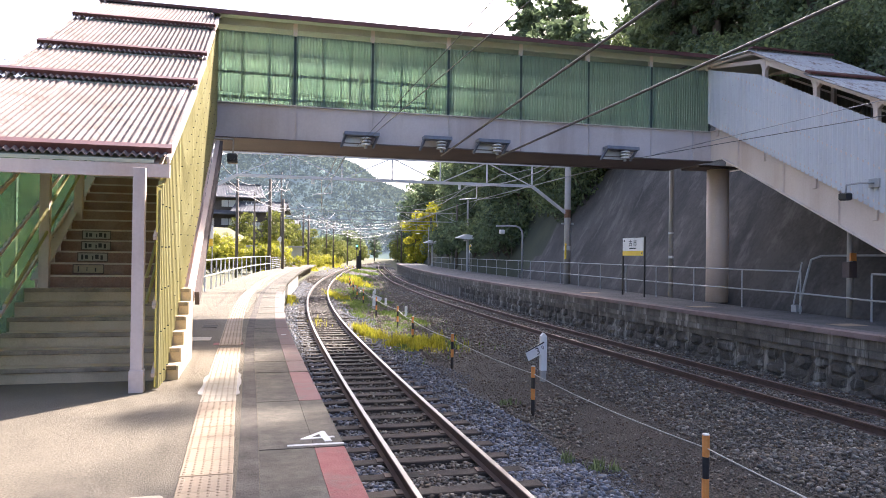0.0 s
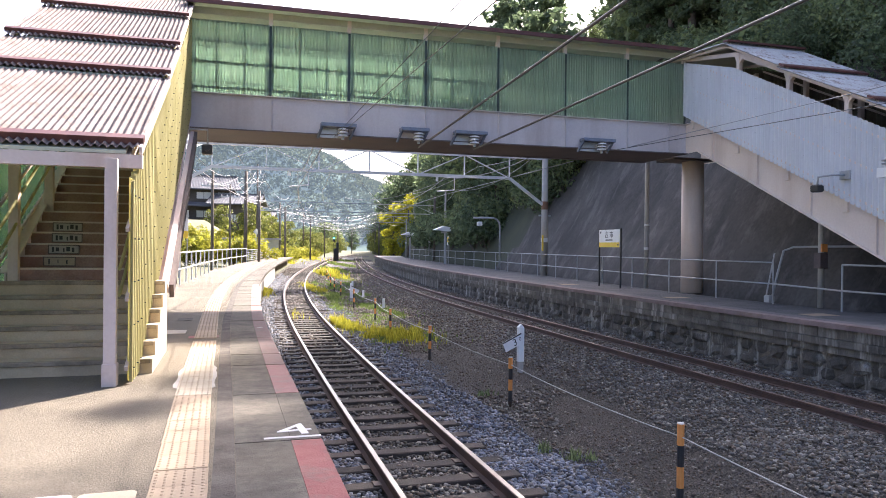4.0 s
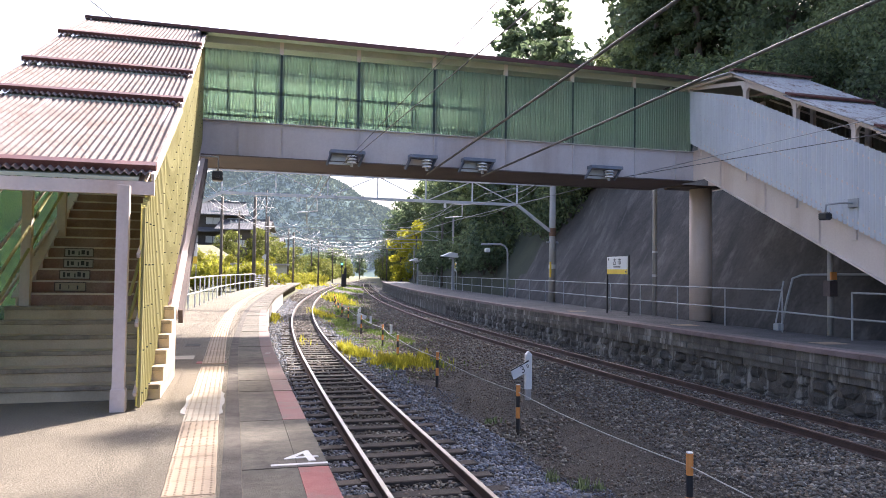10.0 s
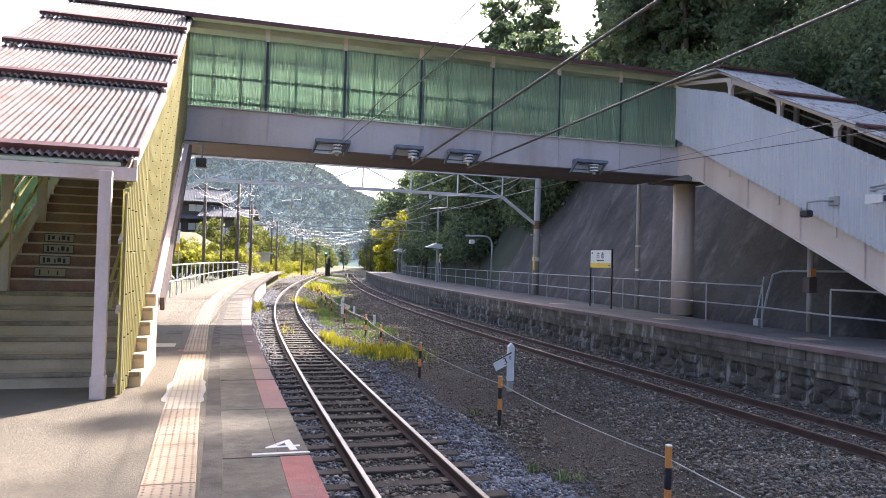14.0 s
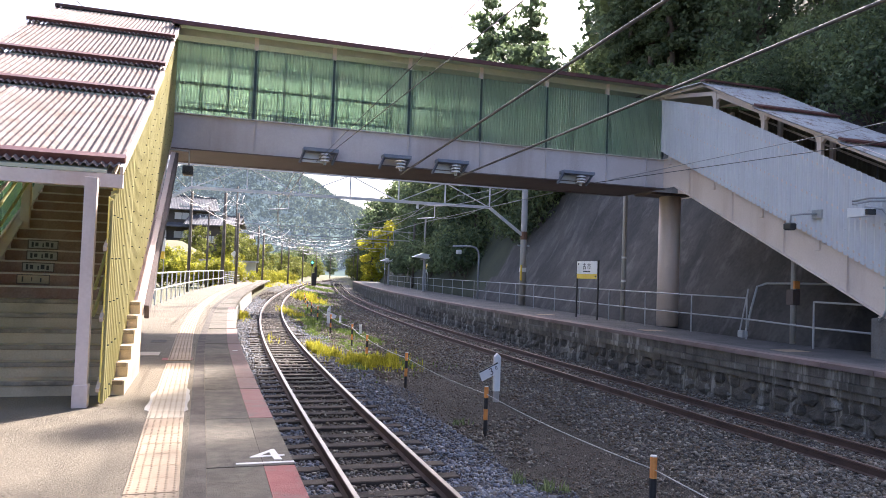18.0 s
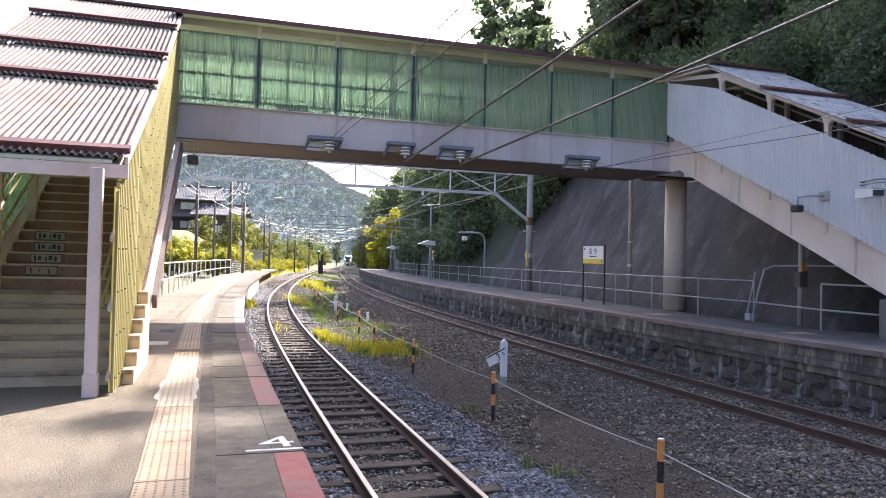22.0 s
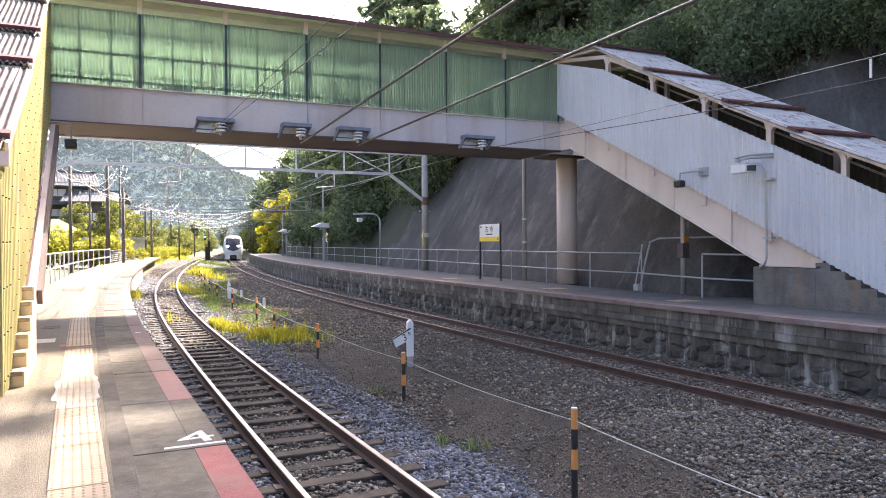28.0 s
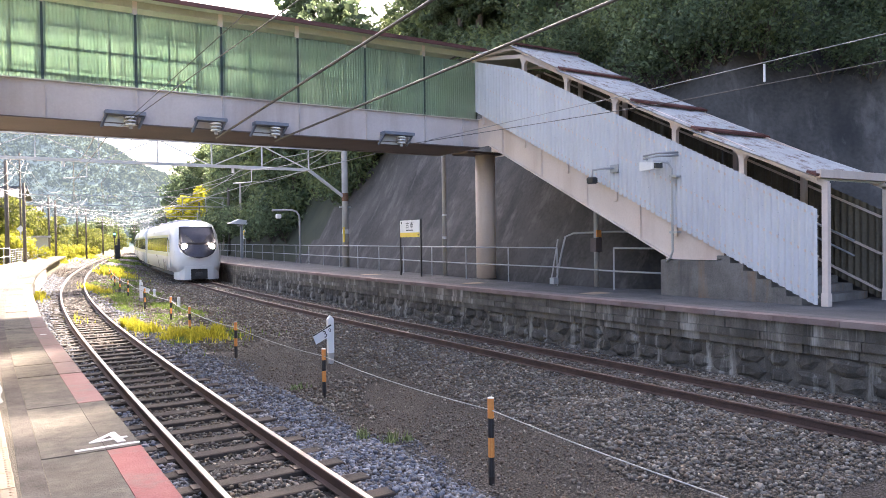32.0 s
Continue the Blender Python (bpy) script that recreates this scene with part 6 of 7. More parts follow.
def gradient_post(x, y, flip, text, small):
    g = thing("gradient_post", "white gradient post with slanted numbered arm", "sign", "gradient posts", "", (x, y, bed_at(x, y) - 0.02))
    bm = B()
    box(bm, -0.065, -0.05, 0.22, 0.065, 0.05, 0.90, 0.008)
    prism(bm, [(-0.065, 0.90), (0.065, 0.90), (0.0, 0.96)], -0.05, 0.05, "y")
    part("post", bm, WHITE, g)
    bm = B()
    box(bm, -0.055, -0.045, -0.1, 0.055, 0.045, 0.222)
    part("foot", bm, POLE_CONC, g)
    s = -1 if flip else 1
    a = radians(24) * s
    m = Matrix.Translation((-s * 0.16, -0.062, 0.62)) @ Matrix.Rotation(-a, 4, "Y")
    bm = B()
    box(bm, -0.26, -0.012, -0.10, 0.20, 0.012, 0.10)
    arm = part("arm", bm, WHITE, g)
    arm.matrix_basis = m
    bm = B()
    box(bm, -0.26, -0.016, 0.075, 0.20, 0.016, 0.10)
    part("arm_edge", bm, BLACK, arm)
    if text:
        letters("numeral", text, 0.20, LETTER, arm, Matrix.Translation((0.0, -0.014, -0.015)) @ Matrix.Rotation(radians(90), 4, "X"), 0.002)
        letters("small_numeral", small, 0.11, LETTER, arm, Matrix.Translation((0.13, -0.014, 0.005)) @ Matrix.Rotation(radians(90), 4, "X"), 0.002)
    return g


gradient_post(5.96, 14.46, False, "3", "0").scale = (1.0, 1.0, 1.1)
gradient_post(5.35, 34.0, True, "", "")
for x, y in ((6.2, 30.5), (6.35, 36.5), (7.3, 46.0)):
    bm = B()
    box(bm, -0.05, -0.05, -0.1, 0.05, 0.05, 0.42, 0.01)
    w = thing("marker_post", "short white marker post in the grass", "post", "marker posts", "", (x, y, bed_at(x, y)))
    part("post", bm, WHITE, w)

# ---- overhead line ----
def gantry(y, xl, xr, zlow, ztop, rp, detail, top=None, mat=GALV):
    t = thing("catenary_gantry", "steel lattice gantry over both tracks on round poles", "gantry", "catenary gantries")
    gz = ground_height(xl, y)
    for x, z0 in ((xl, gz), (xr, P_FAR - 0.3)):
        if detail and x == xr:
            continue
        bm = B()
        tube(bm, [(x, y, z0), (x, y, (top or ztop + 1.0))], rp, 12, rp * 0.85)
        part("pole", bm, DARK_POLE if not detail else RUSTY, t, "brown steel pole" if detail else "", True)
    w = 0.14 if detail else 0.09
    mat = LIGHT_STEEL if detail else mat
    if detail:
        x0, x1 = xl + 1.6, xr - 2.0
        chords = [((xl, y, ztop - 0.02), (xr, y, ztop)), ((x0, y, zlow), (x1, y, zlow)), ((xl, y, zlow - 0.9), (x0, y, zlow)), ((xr, y, zlow - 1.4), (x1, y, zlow))]
    else:
        x0, x1 = xl, xr
        chords = [((xl, y, ztop), (xr, y, ztop)), ((xl, y, zlow), (xr, y, zlow))]
    for a, b in chords:
        bm = B()
        beam(bm, a, b, w, w)
        part("chord", bm, mat, t)
    n = 6 if detail else 8
    for i in range(n + 1):
        x = x0 + (x1 - x0) * i / n
        bm = B()
        beam(bm, (x, y, zlow), (x, y, ztop), 0.06, 0.06)
        part("upright", bm, mat, t)
        if i < n:
            x2 = x0 + (x1 - x0) * (i + 1) / n
            bm = B()
            beam(bm, (x, y, ztop if i % 2 else zlow), (x2, y, zlow if i % 2 else ztop), 0.05, 0.05)
            part("brace", bm, mat, t)
    for cx in (track_near(y), track_far(y)):
        bm = B()
        tube(bm, [(cx + 0.5, y, zlow), (cx + 0.5, y, zlow - 0.7), (cx - 0.4, y, zlow - 0.8)], 0.03, 6)
        part("drop_arm", bm, mat, t)
        bm = B()
        tube(bm, [(cx - 0.4, y, zlow - 0.02), (cx - 0.4, y, zlow - 0.3)], 0.07, 8)
        part("insulator", bm, PORCELAIN, t)
    return t


gantry(34.6, -2.65, 15.55, 5.2, 6.3, 0.15, True, 7.4)
for y, zl in ((72, 5.0), (100, 5.0), (128, 5.1), (158, 5.2), (190, 5.4), (224, 5.6)):
    gantry(y, track_near(y) - (4.6 if y < 110 else 3.4), track_far(y) + (6.6 if y < 110 else 3.6), zl, zl + 0.9, 0.14, False)


def wire(name, pts, r, mat, label="thin grey overhead line wire"):
    t = thing("overhead_wire", label, "wire", "overhead wires")
    bm = B()
    tube(bm, pts, r, 5)
    part("wire", bm, mat, t, "", True)


def hang(a, b, sag, n=8):
    a, b = Vector(a), Vector(b)
    return [a + (b - a) * (i / n) - Vector((0, 0, sag * 4 * (i / n) * (1 - i / n))) for i in range(n + 1)]


wire("feeder", hang((4.92, 19.5, 4.40), (5.28, 8.0, 5.17), 0.0) + [Vector((5.89, -12, 6.51))], 0.028, WIRE, "thick dark feeder cable below the bridge")
wire("feeder", hang((6.55, 19.5, 4.42), (7.0, 7.36, 4.84), 0.0) + [Vector((7.7, -12, 5.6))], 0.028, WIRE, "thick dark feeder cable below the bridge")
wire("line", [(2.80, 19.5, 4.72), (2.9, 7.5, 4.48), (3.0, -12, 4.2)], 0.009, WIRE)
wire("line", [(2.55, 19.5, 4.55), (2.62, 7.5, 4.62), (2.7, -12, 4.8)], 0.007, WIRE)
wire("line", [(11.6, 19.5, 4.75), (12.0, 11.3, 4.82), (12.5, 6.2, 4.96), (13.4, -12, 5.6)], 0.010, GREY_WIRE)
wire("line", [(10.7, 19.5, 4.55), (11.4, 9.5, 4.3), (11.9, -12, 4.2)], 0.010, WIRE)
wi = thing("section_insulator", "white rod insulator hanging on a wire", "insulator", "", "", (12.35, 8.3, 4.55))
bm = B()
tube(bm, [(0, 0, 0), (0, 0, 0.34)], 0.022, 8)
part("rod", bm, WHITE, wi)
# lines ahead, span by span
SPANS = (19.7, 34.6, 54, 72, 100, 128, 158, 190, 224)
for tr, rt in ((track_near, RAIL_TOP_N), (track_far, RAIL_TOP_F)):
    for off, hh, sag, r in ((0.0, 5.15, 0.0, 0.010), (0.0, 6.0, 0.45, 0.012), (1.7, 6.6, 0.25, 0.010)):
        pts = []
        for ya, yb in zip(SPANS, SPANS[1:]):
            z = rt + hh
            seg = hang((tr(ya) + off, ya, z), (tr(yb) + off, yb, z), sag, 6)
            pts += seg if not pts else seg[1:]
        wire("line", pts, r + 0.006, GREY_WIRE)
for x0, x1, z0, z1 in ((-2.6, -3.0, 6.9, 7.4), (-2.9, -1.8, 6.2, 6.8), (15.2, 18.8, 6.6, 6.2), (-0.2, 1.0, 6.4, 7.8)):
    pts = []
    for k in range(5):
        ya, yb = 34.6 + 24 * k, 58.6 + 24 * k
        f = lambda y: track_near(y) - track_near(34.6)
        seg = hang((x0 + f(ya) + (x1 - x0) * k / 5, ya, z0 + (z1 - z0) * k / 5), (x0 + f(yb) + (x1 - x0) * (k + 1) / 5, yb, z0 + (z1 - z0) * (k + 1) / 5), 0.7, 6)
        pts += seg if not pts else seg[1:]
    wire("line", pts, 0.016, GREY_WIRE)
wire("line", hang((-14, 8, 9.5), (-3.2, 60, 10.5), 1.2), 0.014, WIRE, "thin service wire over the stair roof")
wire("line", hang((-8, 4, 9.0), (-1.0, 34, 9.6), 0.6), 0.016, WIRE, "thin service wire over the stair roof")

for k in range(9):
    f = lambda y: track_near(y) - 2.2
    ya, yb = 36 + 9 * k, 66 + 11 * k
    xa, xb = -2.4 + 2.9 * ((k * 5) % 7) + f(ya), -1.2 + 2.4 * ((k * 3) % 8) + f(yb)
    wire("line", hang((xa, ya, 5.2 + 0.5 * ((k * 2) % 5)), (xb, yb, 5.6 + 0.4 * ((k * 3) % 5)), 0.5 + 0.25 * (k % 4), 10), 0.018, GREY_WIRE)
# slack service lines from pole to pole on the village side
VILLAGE_POLES = ((-1.75, 60, 7.4), (1.0, 75, 9.0), (2.6, 92, 11.5), (6.3, 108, 8.0), (13.5, 150, 8.0))
for (xa, ya, ha), (xb, yb, hb) in zip(VILLAGE_POLES, VILLAGE_POLES[1:]):
    for k, o in enumerate((-0.8, -0.3, 0.4, 0.8)):
        wire("line", hang((xa + o, ya, ha - 0.6 - 0.25 * (k % 2)), (xb + o, yb, hb - 0.6 - 0.25 * (k % 2)), 0.5 + 0.22 * k, 10), 0.012, GREY_WIRE, "grey slack service line between the village poles")
for k in range(7):
    ya, yb = 56 + 8 * k, 74 + 9 * k
    wire("line", hang((track_near(ya) - 3.2 + 0.9 * (k % 3), ya, 4.6 + 0.3 * (k % 3)), (track_far(yb) + 2.5 - 0.8 * (k % 4), yb, 5.4 + 0.25 * (k % 2)), 0.8 + 0.3 * (k % 3), 12), 0.012, GREY_WIRE, "grey slack cross-span wire over the tracks")
# village side poles
for x, y, h, r, m in ((-1.75, 60, 7.4, 0.13, DARK_POLE), (1.0, 75, 9.0, 0.19, DARK_POLE), (-0.5, 74, 7.4, 0.10, DARK_POLE), (2.6, 92, 11.5, 0.11, DARK_POLE), (6.3, 108, 8.0, 0.15, DARK_POLE), (7.4, 112, 7.0, 0.10, DARK_POLE), (13.5, 150, 8.0, 0.16, DARK_POLE)):
    p = pole("line_pole", "weathered line pole behind the platform fence", x, y, ground_height(x, y) - 0.2, h + 1, r, r * 0.8, m, (), "line poles")
    bm = B()
    box(bm, -0.9, -0.05, h - 0.3, 0.9, 0.05, h - 0.2)
    part("crossarm", bm, GALV, p)
    for s in (-0.8, -0.3, 0.4, 0.8):
        bm = B()
        tube(bm, [(s, 0, h - 0.2), (s, 0, h - 0.02)], 0.05, 8)
        part("insulator", bm, PORCELAIN, p)
# round disc signal and signal lamp beyond
sp = thing("disc_signal", "white diamond marker on a thin post", "signal", "", "", (2.2, 80, -0.4))
bm = B()
tube(bm, [(0, 0, 0), (0, 0, 3.4)], 0.06, 8)
part("post", bm, GALV, sp)
bm = B()
prism(bm, [(0, 3.1), (0.35, 3.45), (0, 3.8), (-0.35, 3.45)], -0.1, -0.07, "y")
part("marker", bm, WHITE, sp)
for k, (x, y) in enumerate(((16.7, 122), (16.2, 121))):
    sp = thing("track_signal", "black railway signal with a green light between the tracks", "signal", "track signals", "", (x, y, -1.0))
    bm = B()
    box(bm, -0.2, -0.15, 0.0, 0.2, 0.15, 3.2 - k, 0.05)
    part("head", bm, BLACK, sp)
    if not k:
        bm = B()
        tube(bm, [(-0.6, 0, 0), (-0.6, 0, 3.6)], 0.06, 8)
        part("post", bm, BLACK, sp)
        bm = B()
        box(bm, -0.78, -0.12, 3.3, -0.42, 0.12, 4.2, 0.04)
        part("lamp_case", bm, BLACK, sp)
        bm = B()
        tube(bm, [(-0.6, -0.16, 3.9), (-0.6, -0.12, 3.9)], 0.12, 10)
        part("lens", bm, SIGNAL_GREEN, sp)

# ---- village ----
mound = sheet("village_terrace", [-140 + 5 * i for i in range(29)], [96 + 6 * i for i in range(26)],
              lambda x, y: -1.2 + 7.0 * min(max((y - 100) / 26, 0), 1) * min(max((4 - x) / 7, 0), 1) * min(max((246 - y) / 20, 0), 1) * min(max((140 + x) / 20, 0), 1) + 0.3 * rough(x, y, 0.1),
              EARTH, "grassy raised terrace below the houses", "structure", "ground")


def house(x, y, z, w, d, h, turn, storeys):
    t = thing("house", "traditional house with dark tiled roof and pale shutters", "house", "village houses", "", (x, y, z), turn)
    bm = B()
    box(bm, -w / 2, -d / 2, -2.5, w / 2, d / 2, h)
    part("wall", bm, HOUSE_WALL, t)
    bm = B()
    e, rh = 0.9, h * 0.42
    prof = [(-d / 2 - e, h - 0.15), (0, h + rh), (d / 2 + e, h - 0.15), (d / 2 + e, h - 0.35), (0, h + rh - 0.25), (-d / 2 - e, h - 0.35)]
    prism(bm, prof, -w / 2 - e, w / 2 + e, "x")
    r = part("roof", bm, TILE_ROOF, t, "dark grey tiled roof")
    bm = B()
    box(bm, -w / 2 - e, -0.2, h + rh - 0.1, w / 2 + e, 0.2, h + rh + 0.25)
    part("ridge", bm, TILE_ROOF, r)
    for i in range(int(w / 0.45)):
        bm = B()
        xx = -w / 2 - e + 0.3 + i * (w + 2 * e) / int(w / 0.45)
        beam(bm, (xx, -d / 2 - e, h - 0.1), (xx, -0.1, h + rh + 0.04), 0.12, 0.1)
        part("rib", bm, TILE_ROOF, r)
    if storeys > 1:
        bm = B()
        hexa(bm, [(-w / 2 - 0.8, -d / 2 - 1.6, h * 0.44), (w / 2 + 0.8, -d / 2 - 1.6, h * 0.44), (w / 2 + 0.8, -d / 2, h * 0.55), (-w / 2 - 0.8, -d / 2, h * 0.55),
                  (-w / 2 - 0.8, -d / 2 - 1.6, h * 0.47), (w / 2 + 0.8, -d / 2 - 1.6, h * 0.47), (w / 2 + 0.8, -d / 2, h * 0.59), (-w / 2 - 0.8, -d / 2, h * 0.59)])
        part("lower_roof", bm, TILE_ROOF, t)
    for s in range(storeys):
        z0 = 0.9 + s * h * 0.55
        for i in range(3):
            xx = -w / 2 + w * (i + 0.5) / 3
            bm = B()
            box(bm, xx - w * 0.11, -d / 2 - 0.05, z0, xx + w * 0.11, -d / 2 + 0.05, z0 + 1.3)
            wn_ = part("window", bm, PLASTER, t, "pale shuttered window")
            bm = B()
            box(bm, xx - 0.04, -d / 2 - 0.08, z0, xx + 0.04, -d / 2 - 0.05, z0 + 1.3)
            part("frame", bm, HOUSE_WALL, wn_)
    return t


house(-6.6, 152, 6.0, 12.0, 9, 6.6, 8, 2)
house(0.4, 147, 5.2, 8.5, 7, 4.4, -12, 1)
house(-19, 160, 5.4, 10, 8, 5.5, 4, 2)
house(4.5, 176, 4.5, 8, 7, 3.6, -8, 1)
# grey wall and shed before the village
sh = thing("shed", "low grey-green shed with flat roof behind the fence", "shed", "", "", (2.0, 96, -0.6))
bm = B()
box(bm, -3.4, -1.2, 0, 3.4, 1.2, 2.9)
part("wall", bm, ROOF_UNDER, sh)
bm = B()
box(bm, -3.7, -1.5, 2.9, 3.7, 1.5, 3.1)
part("roof", bm, GREY_STEEL, sh)

# ---- vegetation ----
def leaf_cloud(name, material, clumps, per, size, seed, flat=1.0):
    """Many small leaves spread over clumps: (x, y, z, radius)."""
    r = np.random.default_rng(seed)
    verts = np.zeros((len(clumps) * per, 4, 3))
    k = 0
    for cx, cy, cz, cr in clumps:
        d = r.normal(size=(per, 3))
        d /= np.linalg.norm(d, axis=1)[:, None]
        p = d * (cr * (0.55 + 0.5 * r.random((per, 1)) ** 0.5)) * [1, 1, 0.8 * flat] + [cx, cy, cz]
        n = d + 0.9 * r.normal(size=(per, 3))
        n /= np.linalg.norm(n, axis=1)[:, None]
        a = np.cross(n, r.normal(size=(per, 3)))
        a /= np.linalg.norm(a, axis=1)[:, None]
        b = np.cross(n, a)
        s = size * (0.6 + 0.8 * r.random((per, 1)))
        verts[k:k + per, 0] = p - a * s
        verts[k:k + per, 1] = p - b * s * 0.5 + n * s * 0.12
        verts[k:k + per, 2] = p + a * s
        verts[k:k + per, 3] = p + b * s * 0.5 + n * s * 0.12
        k += per
    q = len(verts)
    me = bpy.data.meshes.new(name)
    me.vertices.add(q * 4)
    me.vertices.foreach_set("co", verts.ravel())
    me.loops.add(q * 4)
    me.loops.foreach_set("vertex_index", np.arange(q * 4))
    me.polygons.add(q)
    me.polygons.foreach_set("loop_start", np.arange(0, q * 4, 4))
    me.update()
    me.materials.append(material)
    return me


def tall_tree(seed, h, spread, mat, label, bare=0.35, per=180, size=0.17):
    r = random.Random(seed)
    t = thing("tree", label, "tree", "hillside trees")
    bm = B()
    lean = (r.uniform(-0.4, 0.4), r.uniform(-0.4, 0.4))
    tube(bm, [(lean[0] * u * u, lean[1] * u * u, h * 0.97 * u) for u in (0, 0.25, 0.5, 0.75, 1)], 0.012 * h + 0.06, 8, 0.03)
    part("trunk", bm, BARK, t, "", True)
    clumps = []
    bm = B()
    n = int(h * 1.6)
    for i in range(n):
        u = bare + (1 - bare) * (i + 0.5) / n
        a = i * 2.4 + r.uniform(-0.4, 0.4)
        reach = spread * (0.35 + 0.75 * math.sin(math.pi * min(max((u - bare) / (1 - bare), 0.08), 0.97)) ** 0.7) * r.uniform(0.55, 1.05)
        x, y, z = reach * math.cos(a), reach * math.sin(a), h * u + r.uniform(-0.3, 0.5)
        tube(bm, [(0, 0, h * u - 0.5), (x * 0.5, y * 0.5, z - 0.25), (x, y, z)], 0.05, 5, 0.015)
        clumps.append((x, y, z, spread * r.uniform(0.26, 0.44)))
        clumps.append((x * 0.5, y * 0.5, z + 0.2, spread * r.uniform(0.22, 0.36)))
    part("branching", bm, BARK, t)
    part("crown", leaf_cloud("crown", mat, clumps, per, size, seed), mat, t, "leafy crown")
    return t


def shrub(seed, mat, label, w, h, per=90, size=0.16, group="shrubs"):
    r = random.Random(seed)
    t = thing("shrub", label, "shrub", group)
    clumps = []
    bm = B()
    for i in range(9):
        a, q = r.uniform(0, 6.28), r.uniform(0.1, 0.8) * w
        x, y, z = q * math.cos(a), q * math.sin(a), h * r.uniform(0.3, 0.85)
        tube(bm, [(0, 0, -0.2), (x * 0.4, y * 0.4, z * 0.5), (x, y, z)], 0.03, 5, 0.01)
        clumps.append((x, y, z, w * r.uniform(0.3, 0.5)))
    part("branching", bm, BARK, t)
    part("crown", leaf_cloud("crown", mat, clumps, per, size, seed, h / max(w, 0.1)), mat, t, "dense leaves")
    return t


rng = random.Random(21)
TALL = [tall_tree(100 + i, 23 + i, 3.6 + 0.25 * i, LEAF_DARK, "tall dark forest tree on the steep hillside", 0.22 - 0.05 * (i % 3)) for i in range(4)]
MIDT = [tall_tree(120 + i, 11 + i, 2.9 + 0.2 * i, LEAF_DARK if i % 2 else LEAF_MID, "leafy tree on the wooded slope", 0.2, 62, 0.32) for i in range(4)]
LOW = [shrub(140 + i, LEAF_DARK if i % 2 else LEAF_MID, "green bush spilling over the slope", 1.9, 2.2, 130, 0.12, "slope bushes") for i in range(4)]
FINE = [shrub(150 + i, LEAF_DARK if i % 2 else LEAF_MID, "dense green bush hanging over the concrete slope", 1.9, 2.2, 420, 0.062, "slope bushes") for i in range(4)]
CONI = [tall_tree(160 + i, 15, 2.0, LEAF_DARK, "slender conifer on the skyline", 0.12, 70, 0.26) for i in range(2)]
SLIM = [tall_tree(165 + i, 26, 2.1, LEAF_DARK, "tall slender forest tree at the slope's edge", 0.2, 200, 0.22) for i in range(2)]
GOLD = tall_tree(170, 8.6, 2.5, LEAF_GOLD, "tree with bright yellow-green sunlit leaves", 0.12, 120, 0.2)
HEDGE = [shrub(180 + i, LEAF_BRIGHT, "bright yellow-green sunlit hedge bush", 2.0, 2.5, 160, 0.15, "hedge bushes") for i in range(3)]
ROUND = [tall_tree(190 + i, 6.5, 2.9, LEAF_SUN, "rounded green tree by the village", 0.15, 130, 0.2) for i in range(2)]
used = set()


def plant(stock, x, y, z, s=1.0):
    ob = next((o for o in stock if o.name not in used), stock[rng.randrange(len(stock))])
    m = pose(x, y, z, rng.uniform(-3, 3), rng.uniform(-3, 3), rng.uniform(0, 360))
    if ob.name not in used:
        used.add(ob.name)
        ob.matrix_basis = m
        ob.scale = (s, s, s)
        return ob
    c = copy_thing(ob, m)
    c.scale = (s, s, s)
    return c


# tall wood above the sprayed slope
for y in range(-2, 44, 4):
    for d in (7.4, 11.5, 16.5):
        yy, dd = y + rng.uniform(-1.6, 1.6), d + rng.uniform(-1.2, 1.2)
        x = foot(yy) + dd
        if (x - 4.2) / yy < 0.55 and yy > 24:          # the wood keeps back from the clearing
            continue
        plant(TALL, x, yy, slope_height(x, yy) - 0.3, rng.uniform(0.80, 0.95) * (0.86 if yy > 20 else 1.0))
for y in range(44, 106, 6):
    for d in (4.0, 8.5, 14.0, 21.0):
        yy, dd = y + rng.uniform(-2, 2), d + rng.uniform(-1.4, 1.4)
        x = foot(yy) + dd
        gap = 0.455 < x / yy < 0.62                     # a clearing between the conifers and the tall wood
        plant(MIDT, x, yy, slope_height(x, yy) - 0.3, rng.uniform(0.85, 1.2) * (0.45 if gap else 1.0 if y < 66 else 0.72))
for y in range(116, 290, 8):
    for d in (1.5, 7.0, 13.0, 20.0):
        yy, dd = y + rng.uniform(-3, 3), d + rng.uniform(-2, 2)
        x = foot(yy) + dd
        plant(MIDT, x, yy, slope_height(x, yy) - 0.3, rng.uniform(0.8, 1.05) * (0.32 if yy < 134 else 1.0))
for x, y, s in ((23.2, 34.5, 0.8), (24.4, 37.0, 0.85), (25.8, 40.0, 0.85), (27.2, 43.5, 0.95), (28.8, 46.5, 1.05), (30.4, 49.0, 1.1)):
    plant(MIDT, x, y, slope_height(x, y) - 0.4, s)
for y, d, s in ((45, 12.5, 0.78), (48, 15.0, 0.84)):
    plant(TALL, foot(y) + d, y, slope_height(foot(y) + d, y) - 0.3, s)
for x, y, s in ((21.2, 34.2, 0.56), (21.6, 32.6, 0.57), (22.0, 31.0, 0.655)):
    plant(SLIM, x, y, slope_height(x, y) - 0.3, s)
